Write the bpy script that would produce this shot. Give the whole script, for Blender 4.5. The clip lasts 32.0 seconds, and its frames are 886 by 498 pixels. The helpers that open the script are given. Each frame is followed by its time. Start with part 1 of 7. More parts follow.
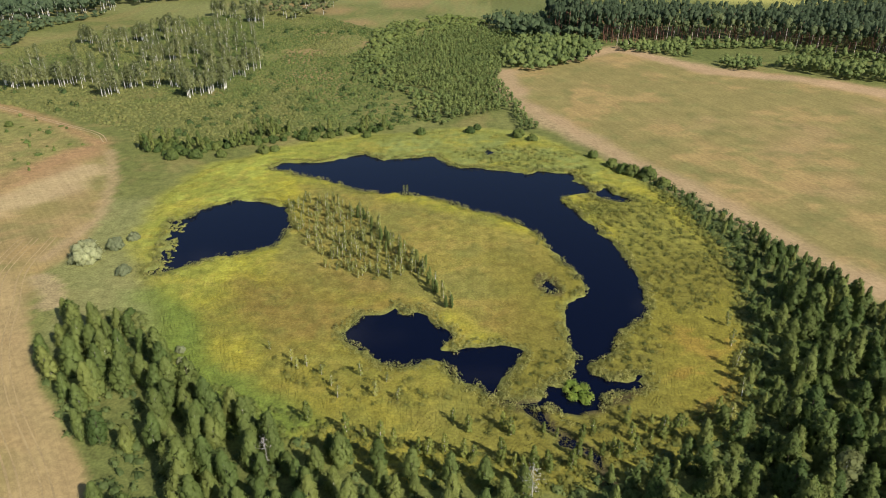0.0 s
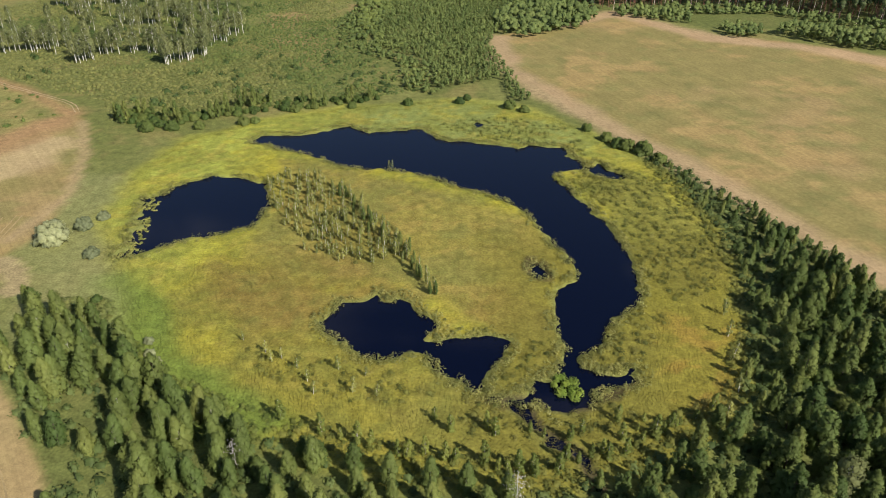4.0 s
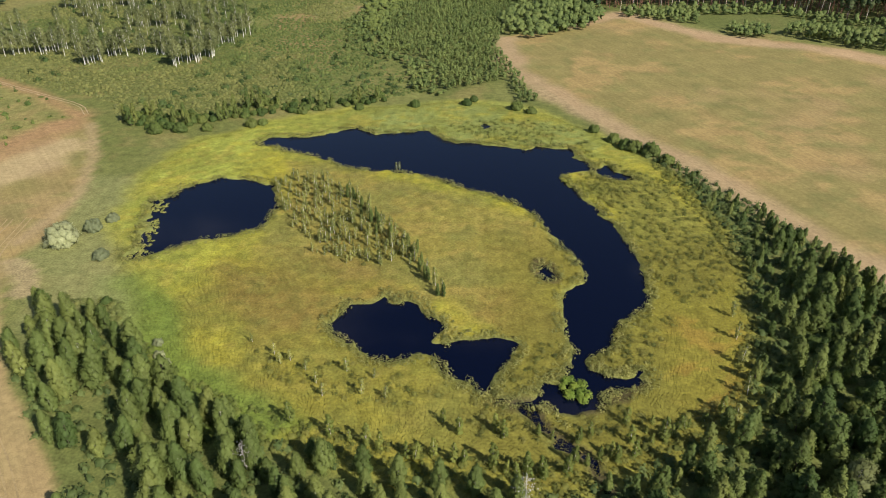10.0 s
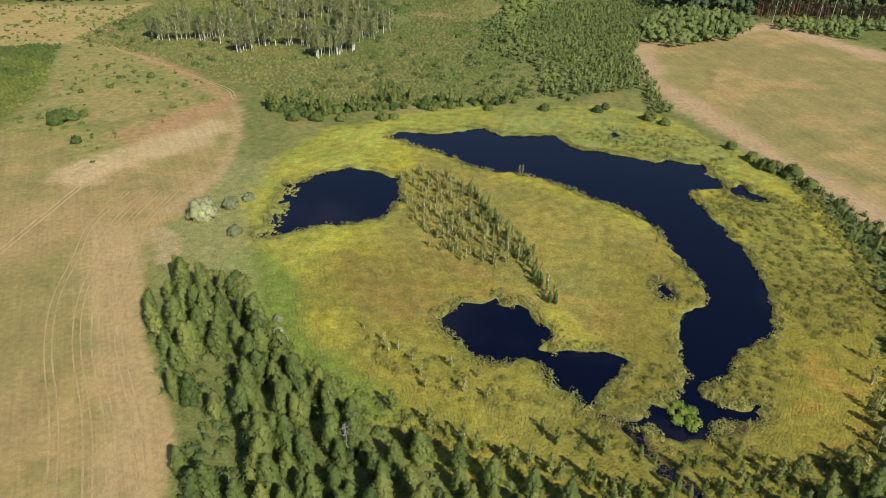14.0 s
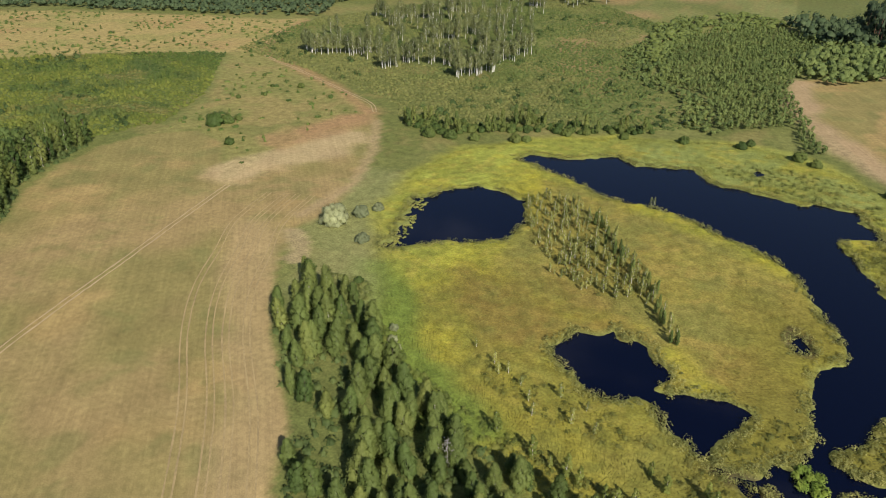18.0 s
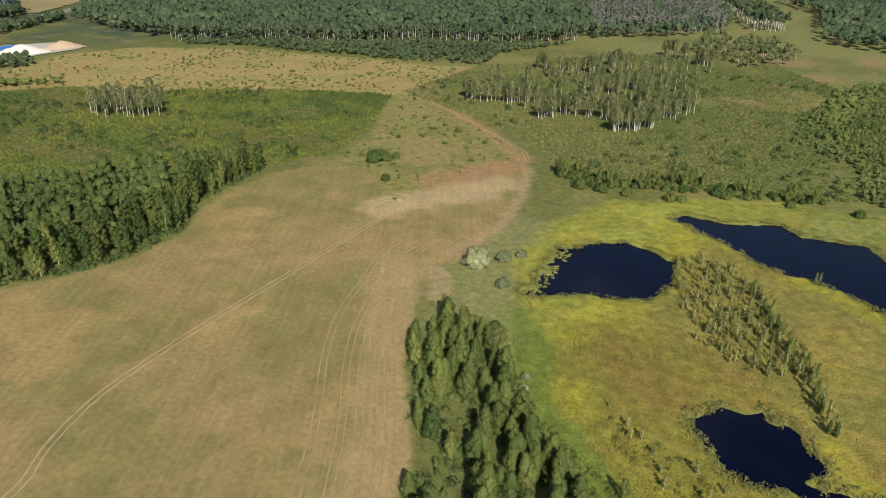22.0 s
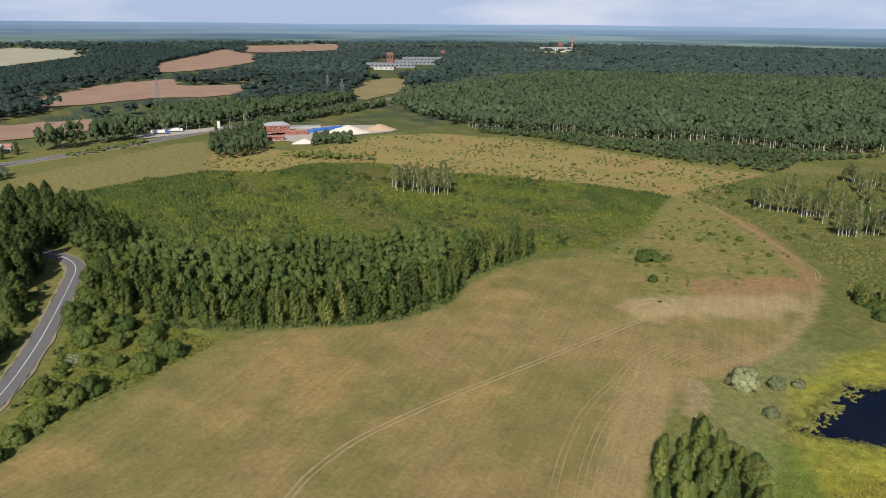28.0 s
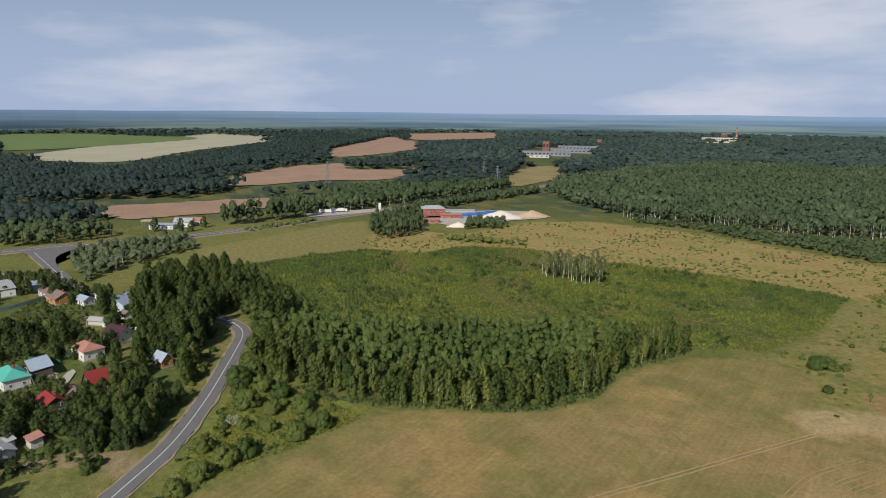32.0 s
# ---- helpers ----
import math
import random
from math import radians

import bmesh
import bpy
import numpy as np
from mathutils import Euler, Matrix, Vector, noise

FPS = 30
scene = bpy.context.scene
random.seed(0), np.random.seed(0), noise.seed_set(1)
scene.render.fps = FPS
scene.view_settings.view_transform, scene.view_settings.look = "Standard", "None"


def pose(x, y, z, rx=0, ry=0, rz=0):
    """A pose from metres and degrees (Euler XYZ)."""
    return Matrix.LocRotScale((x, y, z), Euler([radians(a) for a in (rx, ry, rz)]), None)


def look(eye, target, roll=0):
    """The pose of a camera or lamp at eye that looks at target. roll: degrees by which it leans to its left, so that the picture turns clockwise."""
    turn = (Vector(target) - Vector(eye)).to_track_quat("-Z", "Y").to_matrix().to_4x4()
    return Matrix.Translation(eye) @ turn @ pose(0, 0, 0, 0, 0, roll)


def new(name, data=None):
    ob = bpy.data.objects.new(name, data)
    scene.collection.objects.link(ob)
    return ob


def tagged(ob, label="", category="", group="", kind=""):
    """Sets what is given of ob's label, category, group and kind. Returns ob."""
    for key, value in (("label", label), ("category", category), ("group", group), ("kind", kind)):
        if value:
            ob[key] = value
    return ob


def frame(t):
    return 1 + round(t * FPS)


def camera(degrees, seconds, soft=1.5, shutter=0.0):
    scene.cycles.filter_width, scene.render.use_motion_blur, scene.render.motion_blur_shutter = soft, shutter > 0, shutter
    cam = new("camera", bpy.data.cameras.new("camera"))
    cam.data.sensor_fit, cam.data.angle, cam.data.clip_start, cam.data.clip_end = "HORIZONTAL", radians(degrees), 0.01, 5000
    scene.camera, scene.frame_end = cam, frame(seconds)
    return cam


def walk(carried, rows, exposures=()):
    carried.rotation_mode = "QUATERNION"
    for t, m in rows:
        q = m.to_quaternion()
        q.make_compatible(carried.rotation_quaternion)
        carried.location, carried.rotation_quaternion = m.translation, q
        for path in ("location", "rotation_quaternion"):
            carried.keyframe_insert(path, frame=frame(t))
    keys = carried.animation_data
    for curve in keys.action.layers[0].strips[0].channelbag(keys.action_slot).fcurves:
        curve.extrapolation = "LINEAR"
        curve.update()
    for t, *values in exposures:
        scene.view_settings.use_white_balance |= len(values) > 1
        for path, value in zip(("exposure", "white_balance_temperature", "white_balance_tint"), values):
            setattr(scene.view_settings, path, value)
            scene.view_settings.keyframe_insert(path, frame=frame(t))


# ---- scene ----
import itertools

cam = camera(64.56, 32.0, 1.0)
walk(cam, [
    (0.0, pose(-1.72, -10.90, 99.68, 62.294, -0.319, 1.901)),
    (0.5, pose(-1.41, -9.13, 99.75, 61.552, -0.236, 2.350)),
    (1.0, pose(-1.12, -7.36, 99.81, 60.767, -0.279, 2.704)),
    (1.5, pose(-0.85, -5.60, 99.85, 60.002, -0.306, 2.686)),
    (2.0, pose(-0.58, -3.93, 99.86, 59.469, -0.271, 2.610)),
    (2.5, pose(-0.31, -2.42, 99.84, 59.470, -0.277, 2.583)),
    (3.0, pose(-0.04, -1.17, 99.77, 59.462, -0.433, 2.425)),
    (3.5, pose(0.22, -0.18, 99.66, 59.404, -0.583, 2.041)),
    (5.5, pose(0.47, -0.09, 99.45, 59.374, -0.661, -0.190)),
    (6.0, pose(0.43, -0.06, 99.57, 59.391, -0.641, -0.611)),
    (6.5, pose(0.37, -0.01, 99.71, 59.411, -0.600, -1.012)),
    (7.0, pose(0.32, 0.05, 99.84, 59.423, -0.549, -1.383)),
    (7.5, pose(0.25, 0.09, 99.94, 59.454, -0.506, -1.645)),
    (8.0, pose(0.17, 0.10, 99.99, 59.473, -0.502, -1.375)),
    (8.5, pose(0.08, 0.06, 100.00, 59.468, -0.455, -0.732)),
    (9.0, pose(0.00, 0.00, 100.00, 59.440, -0.479, 0.000)),
    (9.5, pose(-0.08, -0.08, 99.98, 59.435, -0.470, 0.880)),
    (10.0, pose(-0.15, -0.15, 99.97, 59.421, -0.423, 1.923)),
    (10.5, pose(-0.20, -0.19, 99.98, 59.413, -0.493, 3.294)),
    (11.0, pose(-0.22, -0.18, 100.02, 59.402, -0.476, 4.617)),
    (11.5, pose(-0.20, -0.15, 100.07, 59.400, -0.406, 5.976)),
    (12.0, pose(-0.17, -0.12, 100.11, 59.416, -0.334, 7.310)),
    (12.5, pose(-0.19, -0.10, 100.12, 59.404, -0.352, 8.698)),
    (13.0, pose(-0.25, -0.12, 100.12, 59.398, -0.425, 10.094)),
    (13.5, pose(-0.30, -0.17, 100.14, 59.420, -0.376, 11.411)),
    (14.0, pose(-0.32, -0.25, 100.18, 59.438, -0.346, 12.766)),
    (14.5, pose(-0.30, -0.34, 100.24, 59.442, -0.345, 14.141)),
    (16.5, pose(0.04, -0.32, 100.27, 60.711, -0.269, 19.757)),
    (17.0, pose(-0.01, -0.30, 100.23, 60.761, -0.265, 21.181)),
    (17.5, pose(-0.06, -0.28, 100.21, 60.830, -0.290, 22.653)),
    (18.0, pose(-0.09, -0.23, 100.20, 61.092, -0.253, 24.105)),
    (18.5, pose(-0.14, -0.19, 100.17, 61.363, -0.262, 25.588)),
    (19.0, pose(-0.22, -0.18, 100.15, 61.684, -0.276, 27.047)),
    (19.5, pose(-0.35, -0.22, 100.12, 62.132, -0.305, 28.506)),
    (20.0, pose(-0.50, -0.34, 100.06, 62.690, -0.305, 29.897)),
    (20.5, pose(-0.66, -0.48, 99.99, 63.221, -0.370, 31.352)),
    (21.0, pose(-0.77, -0.64, 99.93, 63.777, -0.412, 32.999)),
    (21.5, pose(-0.81, -0.80, 99.93, 64.331, -0.486, 34.763)),
    (22.0, pose(-0.80, -0.97, 100.00, 64.852, -0.447, 36.829)),
    (22.5, pose(-0.74, -1.20, 100.14, 65.393, -0.494, 39.012)),
    (23.0, pose(-0.64, -1.50, 100.34, 65.897, -0.512, 41.146)),
    (23.5, pose(-0.50, -1.85, 100.58, 66.412, -0.569, 43.184)),
    (24.0, pose(-0.38, -2.17, 100.80, 66.993, -0.561, 45.069)),
    (24.5, pose(-0.24, -2.41, 100.99, 67.592, -0.564, 46.959)),
    (25.0, pose(-0.10, -2.56, 101.12, 68.185, -0.553, 48.849)),
    (25.5, pose(0.04, -2.65, 101.22, 68.808, -0.579, 50.720)),
    (26.0, pose(0.15, -2.68, 101.28, 69.441, -0.579, 52.536)),
    (26.5, pose(0.22, -2.66, 101.29, 70.085, -0.488, 54.333)),
    (28.5, pose(-0.10, -1.70, 100.81, 72.653, -0.474, 61.119)),
    (29.0, pose(-0.19, -1.66, 100.87, 73.310, -0.481, 62.775)),
    (29.5, pose(-0.27, -1.67, 100.96, 74.032, -0.470, 64.385)),
    (30.0, pose(-0.36, -1.73, 101.07, 74.775, -0.488, 65.891)),
    (30.5, pose(-0.42, -1.82, 101.18, 75.542, -0.513, 67.363)),
    (31.0, pose(-0.47, -1.94, 101.26, 76.312, -0.528, 68.852)),
    (31.5, pose(-0.51, -2.08, 101.30, 77.314, -0.533, 70.367)),
    (32.0, pose(-0.54, -2.21, 101.31, 78.791, -0.511, 71.891)),
], [(0.0, 0.32), (13.0, 0.34), (19.0, 0.15), (23.0, 0.02), (26.0, -0.04), (29.0, -0.17), (30.0, -0.2), (32.0, -0.34)])

# ---------------- world and sun ----------------
SUN_FROM = Vector((0.73, -0.68, 0.80)).normalized()
sun = new("sun", bpy.data.lights.new("sun", "SUN"))
sun.data.energy, sun.data.angle, sun.data.color = 5.0, radians(0.53), (1.0, 0.93, 0.82)
sun.matrix_world = look(SUN_FROM * 100, (0, 0, 0))

world = bpy.data.worlds.new("sky")
scene.world = world
world.use_nodes = True
wn, wl = world.node_tree.nodes, world.node_tree.links
sky = wn.new("ShaderNodeTexSky")
sky.sky_type, sky.sun_disc = "NISHITA", False
sky.sun_elevation = math.asin(SUN_FROM.z)
sky.sun_rotation = math.atan2(SUN_FROM.x, SUN_FROM.y)
sky.air_density, sky.dust_density, sky.ozone_density = 1.0, 0.4, 3.0
wc, wmap = wn.new("ShaderNodeTexCoord"), wn.new("ShaderNodeMapping")
BANK = (-0.705, 0.682, 0.195)  # a bank of bright cloud
wmap.inputs["Scale"].default_value = (1.0, 1.0, 4.5)
wnoise, wramp, wmix = wn.new("ShaderNodeTexNoise"), wn.new("ShaderNodeValToRGB"), wn.new("ShaderNodeMixRGB")
wnoise.inputs["Scale"].default_value, wnoise.inputs["Detail"].default_value = 2.6, 7.0
wnoise.inputs["Roughness"].default_value = 0.55
wramp.color_ramp.elements[0].position, wramp.color_ramp.elements[1].position = 0.54, 0.74
wramp.color_ramp.elements[1].color = (0.6, 0.6, 0.6, 1)
veil, height, lift = wn.new("ShaderNodeMixRGB"), wn.new("ShaderNodeSeparateXYZ"), wn.new("ShaderNodeMapRange")
veil.inputs["Color2"].default_value = (8.0, 10.0, 14.2, 1)
lift.interpolation_type = "SMOOTHSTEP"
lift.inputs["From Min"].default_value, lift.inputs["From Max"].default_value = 0.0, 0.34
lift.inputs["To Min"].default_value, lift.inputs["To Max"].default_value = 0.92, 0.06
wmix.inputs["Color2"].default_value = (15.5, 15.5, 17.0, 1)
wl.new(wc.outputs["Generated"], wmap.inputs["Vector"])
wl.new(wmap.outputs["Vector"], wnoise.inputs["Vector"])
bank, near_bank, swell = wn.new("ShaderNodeVectorMath"), wn.new("ShaderNodeMapRange"), wn.new("ShaderNodeMath")
bank.operation, swell.operation = "DOT_PRODUCT", "ADD"
bank.inputs[1].default_value = BANK
near_bank.inputs["From Min"].default_value, near_bank.inputs["From Max"].default_value = 0.955, 1.0
near_bank.inputs["To Max"].default_value = 0.20
wl.new(wc.outputs["Generated"], bank.inputs[0])
wl.new(bank.outputs["Value"], near_bank.inputs["Value"])
wl.new(near_bank.outputs["Result"], swell.inputs[0])
wl.new(wnoise.outputs["Fac"], swell.inputs[1])
wl.new(swell.outputs[0], wramp.inputs["Fac"])
wl.new(wramp.outputs["Color"], wmix.inputs["Fac"])
wl.new(wc.outputs["Generated"], height.inputs["Vector"])
wl.new(height.outputs["Z"], lift.inputs["Value"])
wl.new(lift.outputs["Result"], veil.inputs["Fac"])
wl.new(sky.outputs["Color"], veil.inputs["Color1"])
wl.new(veil.outputs["Color"], wmix.inputs["Color1"])
wl.new(wmix.outputs["Color"], wn["Background"].inputs["Color"])
wn["Background"].inputs["Strength"].default_value = 0.060

# ---------------- materials ----------------


def material(name, color=(0.5, 0.5, 0.5), rough=0.9, spread=0.25, scale=0.6, fine=6.0, bump=0.3, dist=0.05, metal=0.0,
             per="", translucent=0.0, vary=0.2, hue=0.02, spec=0.3):
    """A surface whose colour wanders at two scales; per: 'object' or 'plant' adds a random tone for each piece."""
    m = bpy.data.materials.new(name)
    m.use_nodes = True
    n, l = m.node_tree.nodes, m.node_tree.links
    b = n["Principled BSDF"]
    b.inputs["Roughness"].default_value, b.inputs["Metallic"].default_value = rough, metal
    b.inputs["Specular IOR Level"].default_value = spec
    tc = n.new("ShaderNodeTexCoord")
    big, small = n.new("ShaderNodeTexNoise"), n.new("ShaderNodeTexNoise")
    big.inputs["Scale"].default_value, small.inputs["Scale"].default_value = scale, fine
    big.inputs["Detail"].default_value = small.inputs["Detail"].default_value = 4.0
    geo = n.new("ShaderNodeNewGeometry")
    l.new(geo.outputs["Position"], big.inputs["Vector"])
    l.new(geo.outputs["Position"], small.inputs["Vector"])
    hsv = n.new("ShaderNodeHueSaturation")
    hsv.inputs["Color"].default_value = (*color, 1)
    add = n.new("ShaderNodeMath")
    add.operation = "ADD"
    l.new(big.outputs["Fac"], add.inputs[0])
    l.new(small.outputs["Fac"], add.inputs[1])
    val = n.new("ShaderNodeMapRange")
    val.inputs["From Min"].default_value, val.inputs["From Max"].default_value = 0.6, 1.4
    val.inputs["To Min"].default_value, val.inputs["To Max"].default_value = 1 - spread, 1 + spread
    l.new(add.outputs[0], val.inputs["Value"])
    value = val.outputs["Result"]
    if per:
        if per == "object":
            rnd = n.new("ShaderNodeObjectInfo").outputs["Random"]
        else:
            tone_of = n.new("ShaderNodeAttribute")
            tone_of.attribute_name = "Tone"
            rnd = tone_of.outputs["Fac"]
        tone, shift, mul = n.new("ShaderNodeMapRange"), n.new("ShaderNodeMapRange"), n.new("ShaderNodeMath")
        tone.inputs["To Min"].default_value, tone.inputs["To Max"].default_value = 1 - vary, 1 + vary
        shift.inputs["To Min"].default_value, shift.inputs["To Max"].default_value = 0.5 + hue, 0.5 - hue
        l.new(rnd, tone.inputs["Value"])
        l.new(rnd, shift.inputs["Value"])
        l.new(shift.outputs["Result"], hsv.inputs["Hue"])
        mul.operation = "MULTIPLY"
        l.new(value, mul.inputs[0])
        l.new(tone.outputs["Result"], mul.inputs[1])
        value = mul.outputs[0]
    l.new(value, hsv.inputs["Value"])
    l.new(hsv.outputs["Color"], b.inputs["Base Color"])
    if bump:
        bn = n.new("ShaderNodeBump")
        bn.inputs["Strength"].default_value, bn.inputs["Distance"].default_value = bump, dist
        l.new(small.outputs["Fac"], bn.inputs["Height"])
        l.new(bn.outputs["Normal"], b.inputs["Normal"])
    if translucent:
        tr, mix = n.new("ShaderNodeBsdfTranslucent"), n.new("ShaderNodeMixShader")
        l.new(hsv.outputs["Color"], tr.inputs["Color"])
        mix.inputs["Fac"].default_value = translucent
        l.new(b.outputs[0], mix.inputs[1])
        l.new(tr.outputs[0], mix.inputs[2])
        l.new(mix.outputs[0], n["Material Output"].inputs["Surface"])
    return m


def leafy(name, color, per="object", vary=0.3, hue=0.015, spread=0.35, scale=0.25):
    return material(name, color, 0.65, spread, scale, 1.7, 0, per=per, translucent=0.3, vary=vary, hue=hue, spec=0.2)


LEAF_BIRCH = leafy("birch_leaves", (0.158, 0.198, 0.052), vary=0.22, hue=0.022)
LEAF_DARK = leafy("alder_leaves", (0.106, 0.146, 0.037), vary=0.28, hue=0.025)
LEAF_PALE = leafy("willow_leaves", (0.275, 0.300, 0.155))
LEAF_OLIVE = leafy("stand_birch_leaves", (0.205, 0.226, 0.092))
LEAF_SHRUB = leafy("shrub_leaves", (0.165, 0.205, 0.054), per="plant", vary=0.22, hue=0.008, scale=0.07)
LEAF_FAR = leafy("far_wood_leaves", (0.088, 0.126, 0.056), per="plant", vary=0.35)
# distance haze is put into the next two leaf colours as extra blue
LEAF_FARHAZE = leafy("hazy_far_leaves", (0.046, 0.074, 0.064), per="plant", vary=0.3)
LEAF_FOREST_HAZE = leafy("hazy_forest_leaves", (0.068, 0.104, 0.090), per="plant", vary=0.3)
GRASS_SHORE = leafy("shore_sedge_blades", (0.265, 0.265, 0.082), per="plant", vary=0.35)


def tinted_leaf(name, vary):
    """Sedge that takes its tone from the plan's colour under it."""
    m = leafy(name, (0.27, 0.25, 0.05), per="plant", vary=vary)
    n, l = m.node_tree.nodes, m.node_tree.links
    at = n.new("ShaderNodeAttribute")
    at.attribute_name = "Col"
    hsv = [k for k in n if k.bl_idname == "ShaderNodeHueSaturation"][0]
    l.new(at.outputs["Color"], hsv.inputs["Color"])
    return m


GRASS_BOG = tinted_leaf("bog_sedge", 0.34)
SHRUB_TINT = tinted_leaf("mixed_shrub_leaves", 0.20)
BARK_BIRCH = material("birch_bark", (0.62, 0.60, 0.55), 0.8, 0.35, 0.8, 9.0, 0.4, 0.01)
BARK_STAND = material("white_birch_bark", (0.78, 0.75, 0.70), 0.8, 0.25, 0.8, 9.0, 0.3, 0.01)
BARK_DARK = material("dark_bark", (0.14, 0.11, 0.085), 0.9, 0.3, 1.0, 12.0, 0.5, 0.01)


def ground_material():
    """The colour comes from the plan (attribute Col); grain, mowing lines and tussocks are added on it."""
    m = bpy.data.materials.new("meadow_ground")
    m.use_nodes = True
    n, l = m.node_tree.nodes, m.node_tree.links
    b = n["Principled BSDF"]
    b.inputs["Roughness"].default_value, b.inputs["Specular IOR Level"].default_value = 0.95, 0.15
    col, mown = n.new("ShaderNodeAttribute"), n.new("ShaderNodeAttribute")
    col.attribute_name, mown.attribute_name = "Col", "Mown"
    geo = n.new("ShaderNodeNewGeometry")

    def noise_at(scale, detail, squash=None):
        t = n.new("ShaderNodeTexNoise")
        t.inputs["Scale"].default_value, t.inputs["Detail"].default_value = scale, detail
        if squash:
            mp = n.new("ShaderNodeMapping")
            mp.vector_type = "TEXTURE"
            mp.inputs["Rotation"].default_value, mp.inputs["Scale"].default_value = (0, 0, radians(squash[0])), (squash[1], 1, 1)
            l.new(geo.outputs["Position"], mp.inputs["Vector"])
            l.new(mp.outputs["Vector"], t.inputs["Vector"])
        else:
            l.new(geo.outputs["Position"], t.inputs["Vector"])
        return t.outputs["Fac"]

    def spread(fac, lo, hi):
        r = n.new("ShaderNodeMapRange")
        r.inputs["From Min"].default_value, r.inputs["From Max"].default_value = 0.3, 0.7
        r.inputs["To Min"].default_value, r.inputs["To Max"].default_value = lo, hi
        l.new(fac, r.inputs["Value"])
        return r.outputs["Result"]

    def times(a, c):
        k = n.new("ShaderNodeMath")
        k.operation = "MULTIPLY"
        l.new(a, k.inputs[0])
        l.new(c, k.inputs[1])
        return k.outputs[0]

    rough_grass = times(spread(noise_at(0.35, 6), 0.76, 1.24), spread(noise_at(1.7, 5), 0.74, 1.26))
    sep, side = n.new("ShaderNodeSeparateXYZ"), n.new("ShaderNodeMixRGB")
    east = n.new("ShaderNodeMath")
    east.operation, east.inputs[1].default_value = "GREATER_THAN", 0.0
    l.new(geo.outputs["Position"], sep.inputs["Vector"])
    l.new(sep.outputs["X"], east.inputs[0])
    l.new(east.outputs[0], side.inputs["Fac"])
    for slot, turn in (("Color1", 127), ("Color2", 111)):
        l.new(times(spread(noise_at(0.45, 3, (turn, 45)), 0.93, 1.07), spread(noise_at(1.6, 3, (turn, 30)), 0.93, 1.07)), side.inputs[slot])
    lines = times(times(side.outputs["Color"], spread(noise_at(0.10, 6), 0.88, 1.12)), times(spread(noise_at(0.7, 6), 0.84, 1.16), spread(noise_at(4.0, 4), 0.84, 1.16)))
    pick = n.new("ShaderNodeMixRGB")
    l.new(mown.outputs["Fac"], pick.inputs["Fac"])
    l.new(rough_grass, pick.inputs["Color1"])
    l.new(lines, pick.inputs["Color2"])
    mul = n.new("ShaderNodeMixRGB")
    mul.blend_type, mul.inputs["Fac"].default_value = "MULTIPLY", 1.0
    l.new(col.outputs["Color"], mul.inputs["Color1"])
    l.new(pick.outputs["Color"], mul.inputs["Color2"])
    l.new(mul.outputs["Color"], b.inputs["Base Color"])
    bn = n.new("ShaderNodeBump")
    bn.inputs["Strength"].default_value, bn.inputs["Distance"].default_value = 0.35, 0.2
    l.new(noise_at(2.2, 5), bn.inputs["Height"])
    l.new(bn.outputs["Normal"], b.inputs["Normal"])
    return m


GROUND = ground_material()


def water_material():
    m = bpy.data.materials.new("peat_water")
    m.use_nodes = True
    n, l = m.node_tree.nodes, m.node_tree.links
    b = n["Principled BSDF"]
    b.inputs["Base Color"].default_value = (0.0007, 0.0020, 0.0115, 1)
    b.inputs["Roughness"].default_value, b.inputs["IOR"].default_value = 0.06, 1.33
    t, bn = n.new("ShaderNodeTexNoise"), n.new("ShaderNodeBump")
    t.inputs["Scale"].default_value, t.inputs["Detail"].default_value = 0.9, 3
    geo = n.new("ShaderNodeNewGeometry")
    l.new(geo.outputs["Position"], t.inputs["Vector"])
    l.new(t.outputs["Fac"], bn.inputs["Height"])
    bn.inputs["Strength"].default_value, bn.inputs["Distance"].default_value = 0.15, 0.03
    l.new(bn.outputs["Normal"], b.inputs["Normal"])
    return m


WATER = water_material()

# ---------------- plan helpers ----------------
rng = np.random.default_rng(7)


def grain(p, size, seed=0):
    """Smooth random values from 0 to 1 over the plane, for points p (n, 2), with lumps of that size."""
    q = np.asarray(p, float) / size + seed * 17.31
    i = np.floor(q).astype(np.int64)
    u = q - i
    u = u * u * (3 - 2 * u)

    def cell(a, c):
        h = (a * 374761393 + c * 668265263 + seed * 1442695041) & 0x7FFFFFFF
        h = ((h ^ (h >> 13)) * 1274126177) & 0x7FFFFFFF
        return ((h ^ (h >> 16)) & 0xFFFF) / 65535.0
    a, c = i[:, 0], i[:, 1]
    lo = cell(a, c) * (1 - u[:, 0]) + cell(a + 1, c) * u[:, 0]
    hi = cell(a, c + 1) * (1 - u[:, 0]) + cell(a + 1, c + 1) * u[:, 0]
    return lo * (1 - u[:, 1]) + hi * u[:, 1]


def lumps(p, size, seed=0):
    return 0.5 * grain(p, size, seed) + 0.3 * grain(p, size / 2.3, seed + 1) + 0.2 * grain(p, size / 5.1, seed + 2)


